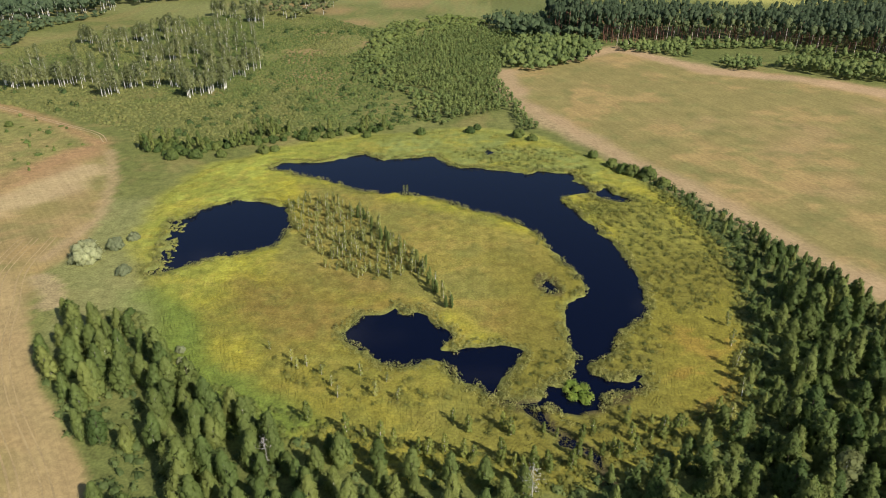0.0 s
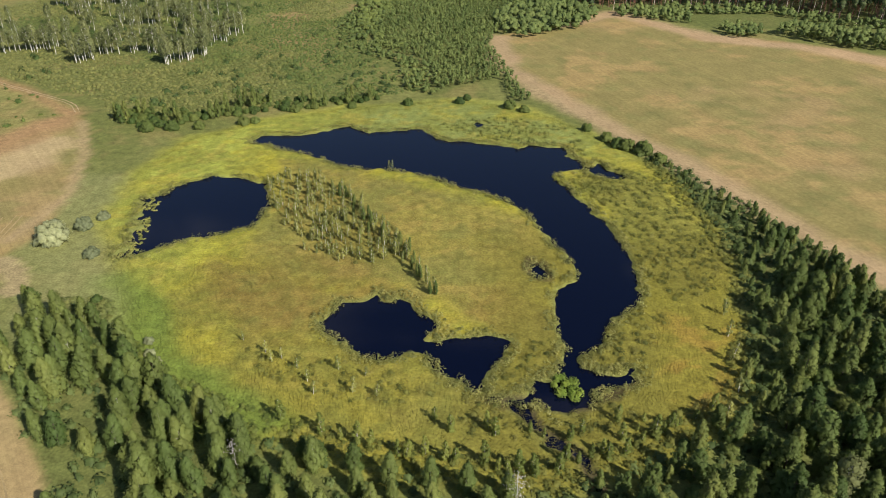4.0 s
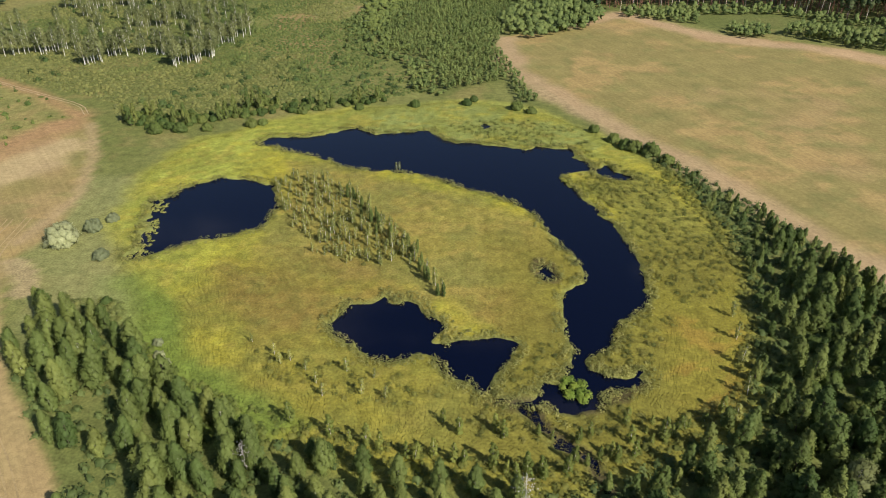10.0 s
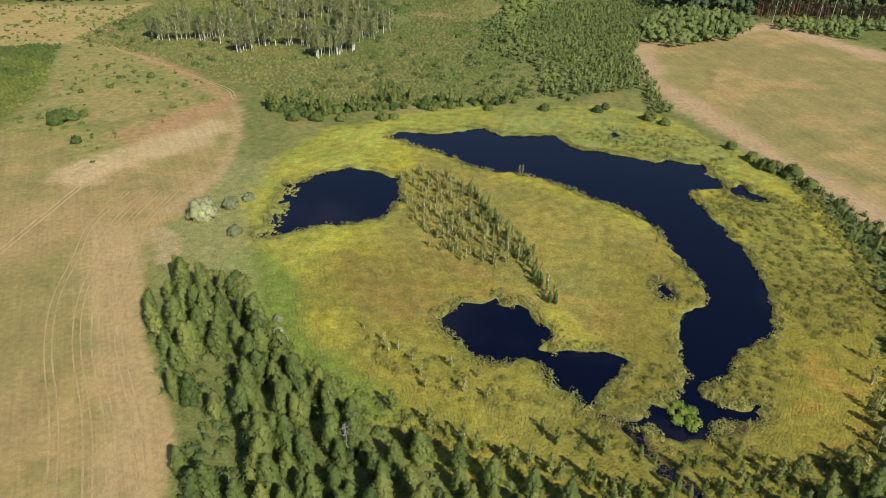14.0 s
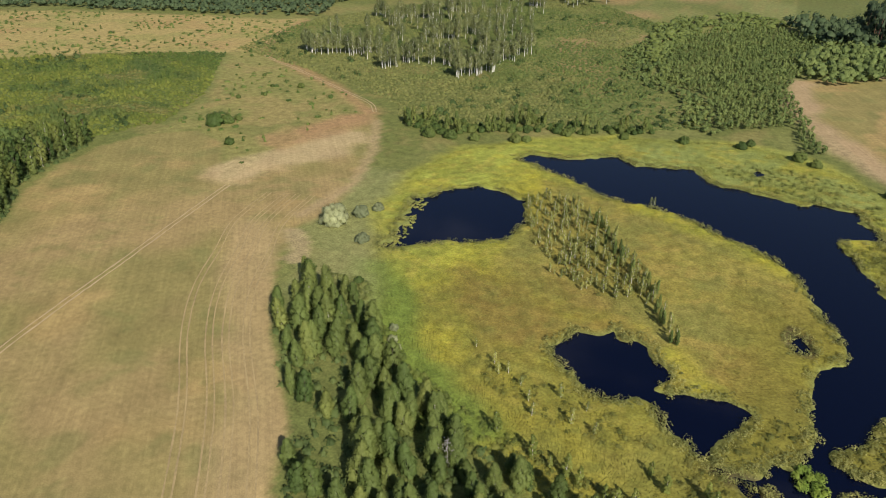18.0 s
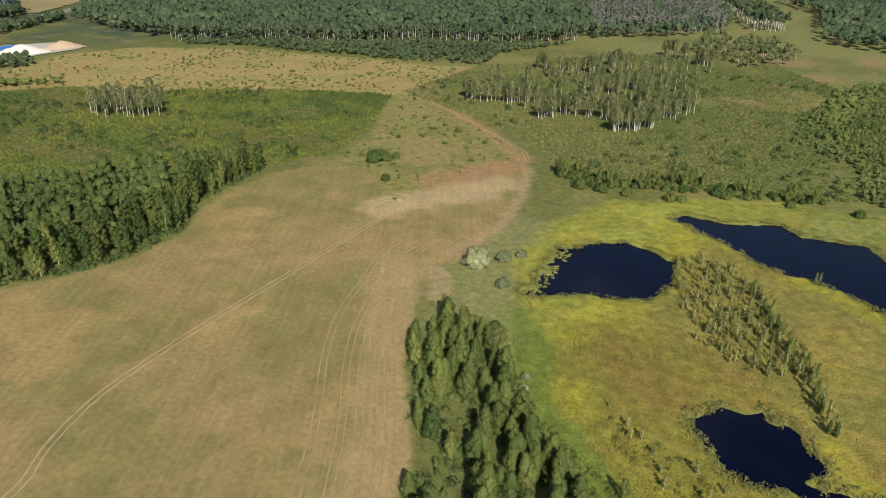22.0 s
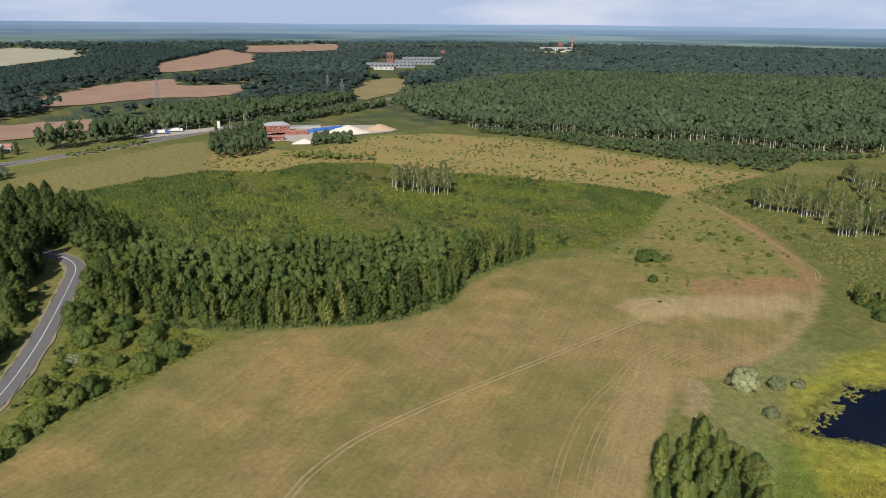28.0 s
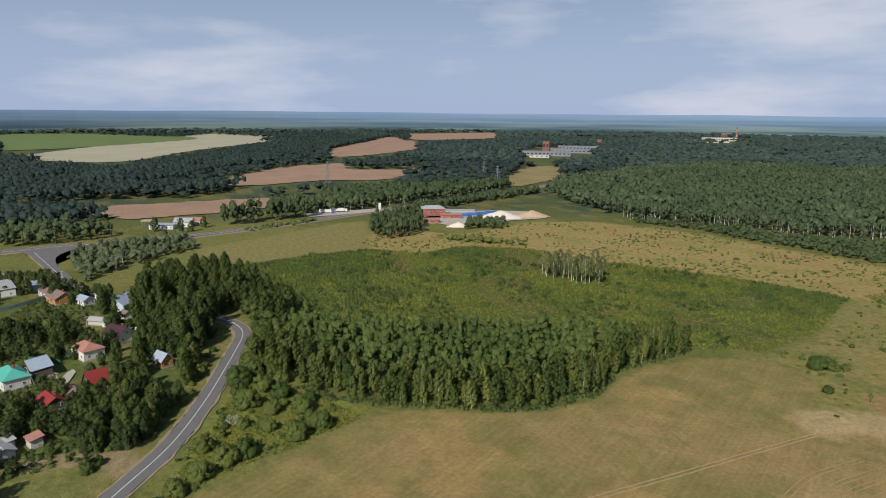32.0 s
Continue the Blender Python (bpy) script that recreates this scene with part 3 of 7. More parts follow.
BAND_EAST = [(52, 232), (70, 215), (77, 190), (75, 165), (68, 150), (55, 145), (50, 160), (50, 180), (47, 195), (38, 215)]
GLADE = [(50, 140), (62, 146), (70, 138), (66, 122), (54, 106), (46, 104), (44, 118), (46, 130)]
ISLAND = [(-62, 228), (-35, 218), (0, 205), (20, 190), (26, 175), (30, 160), (24, 145), (24, 128), (14, 132), (0, 132), (-6, 140), (-18, 150), (-40, 150), (-58, 165), (-58, 195)]


def plan_color(p):
    """Base colour of the ground cover at points p, and how far it is mown."""
    n = len(p)
    wob, fine = (lumps(p, 18, 3) - 0.5) * 14, (lumps(p, 4, 5) - 0.5) * 3.0
    big, mid, streak = lumps(p, 60, 9), lumps(p, 17, 12), lumps(np.c_[p[:, 0] * 0.5 + p[:, 1] * 0.3, p[:, 1] - p[:, 0] * 0.4], 7, 15)
    col = np.tile(np.array([0.172, 0.178, 0.055]), (n, 1))

    def lay(weight, color):
        nonlocal col
        w = np.clip(weight, 0, 1)[:, None]
        col = col * (1 - w) + np.asarray(color) * w

    lay(smooth(np.hypot(p[:, 0], p[:, 1]), 620, 760) * smooth(-p[:, 0], 260, 430), (0.060, 0.088, 0.050))
    lay(smooth(p[:, 1], 540, 640) * smooth(p[:, 0], -430, -260) * 0.6, (0.195, 0.205, 0.075))
    lay(smooth(inside(p, [(-205, -80), (-225, -20), (-300, -8), (-340, -6), (-400, -48), (-450, -85), (-480, -150), (-300, -150)]) + wob, -3, 5), (0.105, 0.135, 0.038))
    for lawn in VILLAGE_LAWNS:
        lay(smooth(inside(p, lawn) + fine, -2, 3), (0.150, 0.180, 0.040))
    lay(smooth(big, 0.45, 0.65) * 0.7, (0.115, 0.132, 0.036))
    lay(smooth(mid, 0.52, 0.70) * 0.6, (0.220, 0.185, 0.068))
    for at, r in (((-90, 395), 16), ((-105, 450), 14), ((-60, 480), 13), ((-75, 365), 9), ((-120, 620), 22), ((-170, 640), 18), ((-90, 560), 15), ((-110, 511), 14), ((-59, 475), 15), ((-106, 426), 10), ((-147, 632), 20), ((-58, 660), 24)):
        lay(smooth(r - np.hypot(*(p - at).T) + wob * 1.2, -4, 6) * 0.75, (0.270, 0.190, 0.085))
    lay(smooth(inside(p, [(120, 720), (130, 610), (210, 585), (330, 600), (420, 640), (330, 760)]) + wob, -4, 8), (0.330, 0.320, 0.095))
    lay(smooth(inside(p, [(-245, 190), (-285, 160), (-345, 40), (-470, 15), (-500, 105), (-474, 215), (-382, 280), (-290, 332), (-245, 262)]) + wob, -3, 5) * 0.9, (0.112, 0.145, 0.040))
    meadow = smooth(inside(p, FAR_MEADOW) + wob, -4, 6)
    lay(meadow, (0.318, 0.250, 0.096))
    lay(meadow * smooth(mid, 0.48, 0.66) * 0.8, (0.250, 0.228, 0.076))
    lay(meadow * smooth(lumps(p, 30, 17), 0.55, 0.68) * 0.45, (0.320, 0.205, 0.090))
    spur = smooth(inside(p, SPUR) + wob * 0.5, -3, 5)
    lay(spur * 0.95, (0.222, 0.204, 0.068))
    lay(spur * smooth(mid, 0.50, 0.64) * 0.5, (0.275, 0.205, 0.084))
    lay(spur * smooth(lumps(p, 14, 19), 0.55, 0.68) * 0.7, (0.155, 0.165, 0.050))
    lay(smooth(inside(p, GRASS_FIELD) + fine, -3, 4), (0.230, 0.205, 0.078))
    for wood_line in (WOOD_MID, WOOD_SOUTH, WOOD_EAST, NORTH_MID, PINES, BIRCH_STAND):
        lay(smooth(inside(p, wood_line) + wob * 0.3, -4, 3) * 0.7, (0.105, 0.125, 0.036))
    bog = smooth(inside(p, BOG) + wob * 0.6 + fine, -5, 6)
    lay(bog, (0.350, 0.318, 0.040))
    rim = bog * np.maximum(smooth(-p[:, 0] + wob, 62, 84), smooth(p[:, 1] + wob, 225, 245))
    lay(rim * 0.85, (0.285, 0.320, 0.062))
    lay(bog * smooth(p[:, 1] + wob, 222, 246) * smooth(p[:, 0] + wob, -70, -40) * 0.8, (0.228, 0.262, 0.080))
    lay(bog * smooth(mid, 0.48, 0.62) * 0.6, (0.225, 0.235, 0.040))
    lay(bog * smooth(streak, 0.55, 0.70) * 0.6, (0.370, 0.330, 0.046))
    lay(bog * smooth(lumps(p, 7, 21), 0.50, 0.66) * 0.45, (0.205, 0.210, 0.040))
    lay(bog * smooth(lumps(p, 3.4, 24), 0.54, 0.70) * 0.5, (0.350, 0.290, 0.060))
    isle = bog * smooth(inside(p, ISLAND) + wob * 0.7, -4, 6)
    lay(isle * 0.85, (0.248, 0.208, 0.054))
    lay(isle * smooth(streak, 0.44, 0.60) * 0.7, (0.300, 0.235, 0.062))
    lay(isle * smooth(mid, 0.50, 0.62) * 0.6, (0.190, 0.185, 0.050))
    lay(bog * smooth(inside(p, RUST) + wob * 0.9 + fine, -5, 6) * 0.88, (0.270, 0.182, 0.048))
    lay(bog * smooth(11 - np.hypot(p[:, 0] - 12, p[:, 1] - 140) + wob, -4, 4) * 0.6, (0.265, 0.175, 0.050))
    lay(bog * smooth(lumps(p, 5, 27), 0.50, 0.64) * smooth(inside(p, RUST) + wob, -5, 6) * 0.6, (0.190, 0.175, 0.048))
    lay(bog * smooth(13 - near_line(p, [(-48, 148), (-40, 138), (-30, 150)]) + wob, -4, 6) * smooth(mid, 0.42, 0.60) * 0.35, (0.290, 0.155, 0.046))
    lay(bog * smooth(30 - near_line(p, [(-46, 140), (-20, 116), (10, 112)]) + wob * 1.5, 0, 16) * 0.58, (0.172, 0.150, 0.036))
    lay(bog * smooth(inside(p, BAND_EAST) + wob * 0.7, -4, 5) * 0.8, (0.205, 0.198, 0.045))
    lay(bog * smooth(14 - near_line(p, [(8, 104), (30, 100), (48, 108), (40, 122)]) + wob, -4, 8) * 0.8, (0.195, 0.185, 0.042))
    lay(bog * smooth(lumps(p, 2.6, 29), 0.48, 0.62) * 0.32, (0.150, 0.165, 0.036))
    lay(bog * smooth(inside(p, GLADE) + wob * 0.5, -3, 5), (0.340, 0.290, 0.042))
    lay(bog * smooth(p[:, 0] + wob, -4, 16) * smooth(175 - p[:, 1], -20, 10) * 0.75, (0.178, 0.160, 0.030))
    lay(bog * smooth(inside(p, GLADE) + wob * 0.5, -3, 5) * smooth(streak, 0.5, 0.62) * 0.7, (0.300, 0.200, 0.042))
    lay(smooth(inside(p, LUSH) + wob * 0.6, -3, 5) * 0.85, (0.135, 0.192, 0.036))
    lay(smooth(20 - near_line(p, [(-116, 200), (-106, 165), (-90, 138)]) + wob, 0, 12) * (1 - bog) * 0.65, (0.215, 0.218, 0.085))
    lay(smooth(inside(p, [(-182, -20), (-200, 2), (-210, 26), (-222, 44), (-250, 26), (-300, 12), (-262, 2), (-230, -5), (-205, -14)]) + wob * 0.3, -3, 2), (0.185, 0.205, 0.045))
    mown = np.zeros(n)
    for field, flip in ((FIELD_WEST, 0), (FIELD_EAST, 3)):
        f = smooth(inside(p, field) + fine * 0.35, -0.8, 1.2)
        lay(f, (0.288, 0.212, 0.092))
        lay(f * smooth(big * 0.6 + lumps(p, 34, 20 + flip) * 0.4, 0.40 - 0.045 * flip, 0.58 - 0.045 * flip) * 0.68, (0.200, 0.182, 0.060))
        lay(f * smooth(lumps(p, 26, 31 + flip), 0.54, 0.70) * 0.7, (0.345, 0.240, 0.100))
        lay(f * smooth(lumps(p, 9, 36 + flip), 0.56, 0.72) * 0.5, (0.160, 0.162, 0.055))
        mown = np.maximum(mown, f)
    # dry strip down the eastern edge of the west field, and bare earth along the fields' ends
    lay(mown * smooth(11 - near_line(p, [(-60, 50), (-85, 92), (-112, 125), (-134, 152)]) + wob * 0.5, 0, 8) * 0.7, (0.365, 0.265, 0.130))
    lay(smooth(13 - near_line(p, [(-168, 190), (-156, 212), (-147, 236)]) + wob * 1.3 + fine, 0, 10) * 0.75, (0.43, 0.325, 0.175))
    lay(smooth(3.2 - near_line(p, [(-125, 168), (-122, 195), (-132, 228), (-148, 260)]) + fine * 0.6, 0, 2.5) * 0.6, (0.36, 0.265, 0.145))
    lay(smooth(6 - near_line(p, [(-168, 235), (-156, 268), (-187, 295), (-226, 318), (-268, 342), (-290, 378), (-300, 432)]) + wob * 0.3, 0, 5) * 0.75, (0.320, 0.195, 0.095))
    lay(smooth(11 - near_line(p, [(22, 405), (24, 350), (38, 312), (60, 268), (82, 228), (100, 188), (118, 150)]) + wob * 0.6, 0, 9) * 0.75, (0.375, 0.265, 0.155))
    lay(smooth(13 - near_line(p, [(60, 442), (101, 474), (143, 415), (190, 398), (229, 366), (300, 300)]) + wob * 0.8, 0, 9) * 0.8, (0.400, 0.275, 0.160))
    lay(smooth(11 - near_line(p, [(-172, 222), (-160, 250), (-158, 272)]) + wob * 1.3, 0, 8) * 0.7, (0.315, 0.195, 0.095))
    lay(smooth(4 - near_line(p, [(-120, 156), (-113, 150), (-110, 143)]) + fine, 0, 2) * 0.7, (0.36, 0.27, 0.15))
    lay(smooth(7 - near_line(p, [(-215, -60), (-213, -35), (-204, -30)]) + wob * 0.4, 0, 4) * 0.8, (0.30, 0.23, 0.14))
    return col, mown, bog


def build_ground():
    xs, ys = axis(-640, -108, 72, 240, 2.5), axis(-110, 86, 272, 520, 2.5)
    gx, gy = np.meshgrid(xs, ys)
    p = np.stack([gx.ravel(), gy.ravel()], 1)
    n = len(p)
    col, mown, bog = plan_color(p)
    z = (lumps(p, 30, 50) - 0.5) * 0.5 * (1 - bog) + (lumps(p, 3, 60) - 0.4) * 0.22 * bog + 0.12 * bog
    z *= 1 - np.maximum(mown, 1 - smooth(near_line(p, TRACK), 4, 14))
    box = (p[:, 0] > -112) & (p[:, 0] < 80) & (p[:, 1] > 84) & (p[:, 1] < 275)
    q = p[box]
    shore = np.full(len(q), -1e9)
    for w in WATERS:
        shore = np.maximum(shore, inside(q, w))
    shore = np.maximum(shore, 1.1 - near_line(q, DITCH))
    ragged = shore + (grain(q, 2.6, 71) - 0.5) * 2.6 + (grain(q, 6, 73) - 0.5) * 1.6
    # lily rafts close the western tail of the small pond
    raft = smooth(7 - near_line(q, [(-93, 163), (-95, 180)]), 0, 4) * smooth(grain(q, 2.6, 77), 0.42, 0.6) * 2.4
    zz = np.where(ragged - raft > -1.6, np.minimum(z[box], WATER_Z + np.clip(-(ragged - raft) * 0.55, -1.2, 1.0)), z[box])
    z[box] = zz
    wet = smooth(ragged, -2.2, 0.4)[:, None]
    col[box] = col[box] * (1 - wet) + np.array([0.165, 0.175, 0.050]) * wet
    peat = smooth(3.5 - near_line(q, [(8, 108), (20, 107), (28, 108), (38, 114)]) + (grain(q, 3, 5) - 0.5) * 3, 0, 2.5)[:, None] * 0.75
    peat = np.maximum(peat, smooth(2.0 - near_line(q, DITCH) + (grain(q, 2, 8) - 0.5) * 1.6, 0, 1.2)[:, None] * 0.8)
    peat = np.maximum(peat, smooth(4.2 - near_line(q, [(22, 161), (23, 156)]) + (grain(q, 2.5, 6) - 0.5) * 3, 0, 2)[:, None] * 0.7)
    col[box] = col[box] * (1 - peat) + np.array([0.070, 0.050, 0.032]) * peat
    nx, ny = len(xs), len(ys)
    i = np.arange(nx * ny).reshape(ny, nx)
    f = np.stack([i[:-1, :-1], i[:-1, 1:], i[1:, 1:], i[1:, :-1]], -1).reshape(-1, 4)
    me = mesh_of("ground", np.c_[p, z], f, GROUND, True, colors=col)
    a = me.attributes.new("Mown", "FLOAT", "POINT")
    a.data.foreach_set("value", mown.astype(np.float32))
    tagged(new("ground", me), "rough meadow, mown hay fields and yellow bog on level ground", "ground", "", "structure")


build_ground()


def build_waters():
    gx, gy = np.meshgrid(np.arange(-112, 80), np.arange(84, 276))
    p = np.stack([gx.ravel() + 0.5, gy.ravel() + 0.5], 1)
    d = np.stack([inside(p, w) for w in WATERS])
    d[3] = np.maximum(d[3], 1.5 - near_line(p, DITCH))
    own, deep = d.argmax(0), d.max(0)
    labels = ("small round pond of dark peat water with lily rafts", "long curved oxbow pond of still dark peat water", "narrow dark inlet among the sedge",
              "shallow black swamp water between peat banks", "ragged pool of black water beside the bog island", "small bog hole of dark water in the sedge",
              "small open puddle in the green sedge")
    for k, label in enumerate(labels):
        c = p[(own == k) & (deep > -4)]
        v = (c[:, None, :] + np.array([(-0.5, -0.5), (0.5, -0.5), (0.5, 0.5), (-0.5, 0.5)])).reshape(-1, 2)
        u, back = np.unique(np.round(v * 2).astype(int), axis=0, return_inverse=True)
        me = mesh_of("water", np.c_[u / 2.0, np.full(len(u), WATER_Z)], back.reshape(-1, 4), WATER)
        tagged(new("water", me), label, "water", "", "structure")


build_waters()

# ---------------- roads and tracks ----------------
ASPHALT = material("worn_asphalt", (0.17, 0.165, 0.17), 0.85, 0.15, 0.2, 3.0, 0.2, 0.02)
VERGE = material("sandy_verge", (0.30, 0.25, 0.16), 0.95, 0.25, 0.4, 3.0, 0.4, 0.05)
PAINT = material("road_paint", (0.75, 0.75, 0.73), 0.7, 0.12, 1.0, 8.0, 0)
RUT_FAINT = material("faint_wheel_rut", (0.322, 0.240, 0.116), 0.95, 0.35, 0.12, 1.5, 0.2, 0.02)
RUT = material("dusty_wheel_rut", (0.370, 0.280, 0.155), 0.95, 0.25, 0.3, 2.5, 0.4, 0.05)


def along(line, step):
    """Points every step metres on a smooth curve through the line's corners, with the direction to its left."""
    o = np.asarray(line, float)
    o = np.vstack([2 * o[0] - o[1], o, 2 * o[-1] - o[-2]])
    out = []
    for i in range(1, len(o) - 2):
        a, b, c, d = o[i - 1:i + 3]
        for t in np.linspace(0, 1, max(2, int(np.linalg.norm(c - b) / step)), endpoint=False):
            out.append(0.5 * (2 * b + (c - a) * t + (2 * a - 5 * b + 4 * c - d) * t * t + (3 * b - a - 3 * c + d) * t ** 3))
    out.append(o[-2])
    p = np.array(out)
    g = np.gradient(p, axis=0)
    g /= np.linalg.norm(g, axis=1, keepdims=True)
    return p, np.c_[-g[:, 1], g[:, 0]]


def ribbon(name, line, left, right, z, mat, label="", category="", kind="structure", parent=None, step=3.0, ragged=0.0, dash=None, thick=0.0):
    """A strip along a line from left to right of it, with a skirt down to the ground; dash: (length, gap) cuts it into pieces."""
    p, nrm = along(line, step)
    wob = (rng.uniform(-1, 1, (len(p), 2)) * ragged) if ragged else np.zeros((len(p), 2))
    a, b = p + nrm * (left + wob[:, :1]), p + nrm * (right + wob[:, 1:])
    n = len(p)
    v = np.vstack([np.c_[a, np.full(n, z)], np.c_[b, np.full(n, z)], np.c_[a + nrm * min(0.15, z), np.full(n, z - 0.35)], np.c_[b - nrm * min(0.15, z), np.full(n, z - 0.35)]])
    f = []
    run = 0.0
    for i in range(n - 1):
        run += float(np.linalg.norm(p[i + 1] - p[i]))
        if dash and run % (dash[0] + dash[1]) > dash[0]:
            continue
        f.append((i, n + i, n + i + 1, i + 1))
        if not dash:
            f += [(2 * n + i, i, i + 1, 2 * n + i + 1), (n + i, 3 * n + i, 3 * n + i + 1, n + i + 1)]
    ob = new(name, mesh_of(name, v, f, mat, False))
    if parent:
        ob.parent = parent
        return ob
    return tagged(ob, label, category, "", kind)


road = ribbon("road", ROAD, 3.3, -3.3, 0.36, ASPHALT, "narrow grey asphalt country road bending between trees", "road")
ribbon("verge", ROAD, 4.3, 3.3, 0.30, VERGE, parent=road, ragged=0.5)
ribbon("verge", ROAD, -3.3, -4.2, 0.30, VERGE, parent=road, ragged=0.5)
ribbon("centre_line", ROAD, 0.11, -0.11, 0.43, PAINT, parent=road)
highway = ribbon("road", HIGHWAY, 6.0, -6.0, 0.45, ASPHALT, "wide grey asphalt main road with pale verges", "road", step=8)
ribbon("verge", HIGHWAY, 8.5, 6.0, 0.38, VERGE, parent=highway, ragged=0.6, step=8)
ribbon("verge", HIGHWAY, -6.0, -8.5, 0.38, VERGE, parent=highway, ragged=0.6, step=8)
ribbon("centre_line", HIGHWAY, 0.15, -0.15, 0.47, PAINT, parent=highway, step=8)
track = tagged(new("field_track"), "pale two-rut dirt track across the mown field", "track", "", "structure")
for stretch in (TRACK[:10], TRACK[12:]):
    ribbon("rut", stretch, 1.0, 0.6, 0.035, RUT, parent=track, ragged=0.14, step=2)
    ribbon("rut", stretch, -0.6, -1.0, 0.035, RUT, parent=track, ragged=0.14, step=2)


marks = tagged(new("wheel_marks"), "faint tractor wheel marks along the field's edge", "track", "", "structure")
for shift in (0, 5, 9, 15):
    line = [(x - shift, y - 0.3 * shift) for x, y in ((-60, 56), (-80, 84), (-99, 106), (-111, 124), (-119, 142), (-127, 160), (-130, 182))]
    for side in (0.9, -0.72):
        ribbon("rut", line, side, side - 0.34, 0.03 + 0.0006 * shift, RUT_FAINT, parent=marks, ragged=0.08, step=3)
FAR_FIELDS = []


def sheet(name, outline, z, mat, label, category="field", ragged=4.0):
    """A far field: a sheet with a ragged edge on the plain."""
    if category == "field":
        FAR_FIELDS.append(outline)
    p, nrm = along(outline + outline[:1], 12)
    p = p + nrm * rng.normal(0, ragged, (len(p), 1))
    bm = bmesh.new()
    face = bm.faces.new([bm.verts.new((x, y, z)) for x, y in p[:-1]])
    bmesh.ops.triangulate(bm, faces=[face])
    me = bpy.data.meshes.new(name)
    bm.normal_update()
    bm.to_mesh(me)
    bm.free()
    me.materials.append(mat)
    return tagged(new(name, me), label, category, "", "structure")


PLOUGH = material("ploughed_soil", (0.36, 0.235, 0.165), 0.95, 0.2, 0.02, 0.3, 0.4, 0.3)
STUBBLE = material("pale_stubble", (0.42, 0.40, 0.29), 0.95, 0.15, 0.01, 0.2, 0.3, 0.3)
CROP = material("green_crop", (0.14, 0.20, 0.065), 0.9, 0.15, 0.01, 0.2, 0.3, 0.3)
HAY = material("dry_hay_field", (0.27, 0.225, 0.10), 0.95, 0.2, 0.02, 0.3, 0.3, 0.3)
sheet("far_field", [(-976, -22), (-1226, 93), (-1328, 226), (-1198, 223), (-1178, 318), (-1294, 400), (-1172, 347), (-1009, 246), (-1013, 155), (-961, 42)], 0.9, PLOUGH,
      "far brown ploughed field between woods")
sheet("far_field", [(-757, -158), (-786, -112), (-813, -13), (-828, 73), (-826, 125), (-758, 108), (-726, 8), (-698, -72)], 0.8, PLOUGH, "brown ploughed field behind the main road")
sheet("far_field", [(-1524, 235), (-1802, 286), (-2589, 636), (-1963, 579), (-1658, 420), (-1515, 283)], 1.2, PLOUGH, "far pinkish ploughed field")
sheet("far_field", [(-2883, 782), (-3004, 1241), (-2450, 1008), (-2338, 654)], 1.6, PLOUGH, "far pinkish strip of ploughed soil")
sheet("far_field", [(-1571, -394), (-1437, -177), (-1781, -46), (-2521, 235), (-2927, -8), (-2000, -290)], 1.2, STUBBLE, "far pale stubble field")
sheet("far_field", [(-1849, -461), (-2853, -705), (-2952, -451), (-2546, -44), (-1985, -300)], 1.4, CROP, "far green crop field")
sheet("far_field", [(-971, 411), (-1179, 554), (-1118, 603), (-905, 443), (-881, 381)], 0.9, HAY, "far ochre hay field at the wood's edge")

# ---------------- trees ----------------
BIRCHES = [tree_kind("birch", rng.uniform(8.8, 10.6), rng.uniform(2.4, 3.0), 0.05, 44, 80, 0.25, LEAF_BIRCH, BARK_BIRCH, 0.12, 0.22, cone=0.22, tall=0.56, lobe=0.36) for _ in range(6)]
ALDERS = [tree_kind("alder", 8.6, 2.5, 0.05, 34, 66, 0.29, LEAF_DARK, BARK_DARK, 0.14, 0.42, cone=0.15, lobe=0.38) for _ in range(4)]
EASTERN = [tree_kind("young_birch", 9.4, 2.1, 0.06, 34, 66, 0.26, LEAF_BIRCH, BARK_DARK, 0.12, 0.35, cone=0.15, tall=0.56, lobe=0.38) for _ in range(3)]
ASPENS = [tree_kind("aspen", 11.8, 3.1, 0.08, 36, 66, 0.34, LEAF_DARK, BARK_DARK, 0.17, 0.55, cone=0.0, lobe=0.36, tall=0.44) for _ in range(4)]
TALLS = [tree_kind("tall_birch", 12.4, 2.9, 0.08, 36, 66, 0.34, LEAF_BIRCH, BARK_BIRCH, 0.16, 0.5, cone=0.1, lobe=0.36, tall=0.5) for _ in range(3)]
STANDS = [tree_kind("stand_birch", 16.0, 3.7, 0.40, 24, 54, 0.36, LEAF_OLIVE, BARK_STAND, 0.15, 0.5, core=0.42, lobe=0.36, tall=0.42) for _ in range(5)]
SAPLINGS = [tree_kind("sapling", 4.4, 1.0, 0.12, 12, 26, 0.22, leafy("sapling_leaves", (0.270, 0.285, 0.085)) if k == 0 else bpy.data.materials["sapling_leaves"], BARK_BIRCH, 0.06, 0.3, core=0.5) for k in range(4)]
YOUNG = [tree_kind("edge_birch", 5.6, 1.25, 0.05, 20, 36, 0.22, leafy("edge_birch_leaves", (0.190, 0.222, 0.050)) if k == 0 else bpy.data.materials["edge_birch_leaves"], BARK_BIRCH, 0.06, 0.35, cone=0.2, tall=0.55, lobe=0.42) for k in range(4)]
GARDEN = [tree_kind("garden_tree", 7.4, 2.9, 0.04, 24, 50, 0.32, leafy("garden_leaves", (0.066, 0.100, 0.028)) if k == 0 else bpy.data.materials["garden_leaves"], BARK_DARK, 0.15, 0.6, lobe=0.4) for k in range(4)]
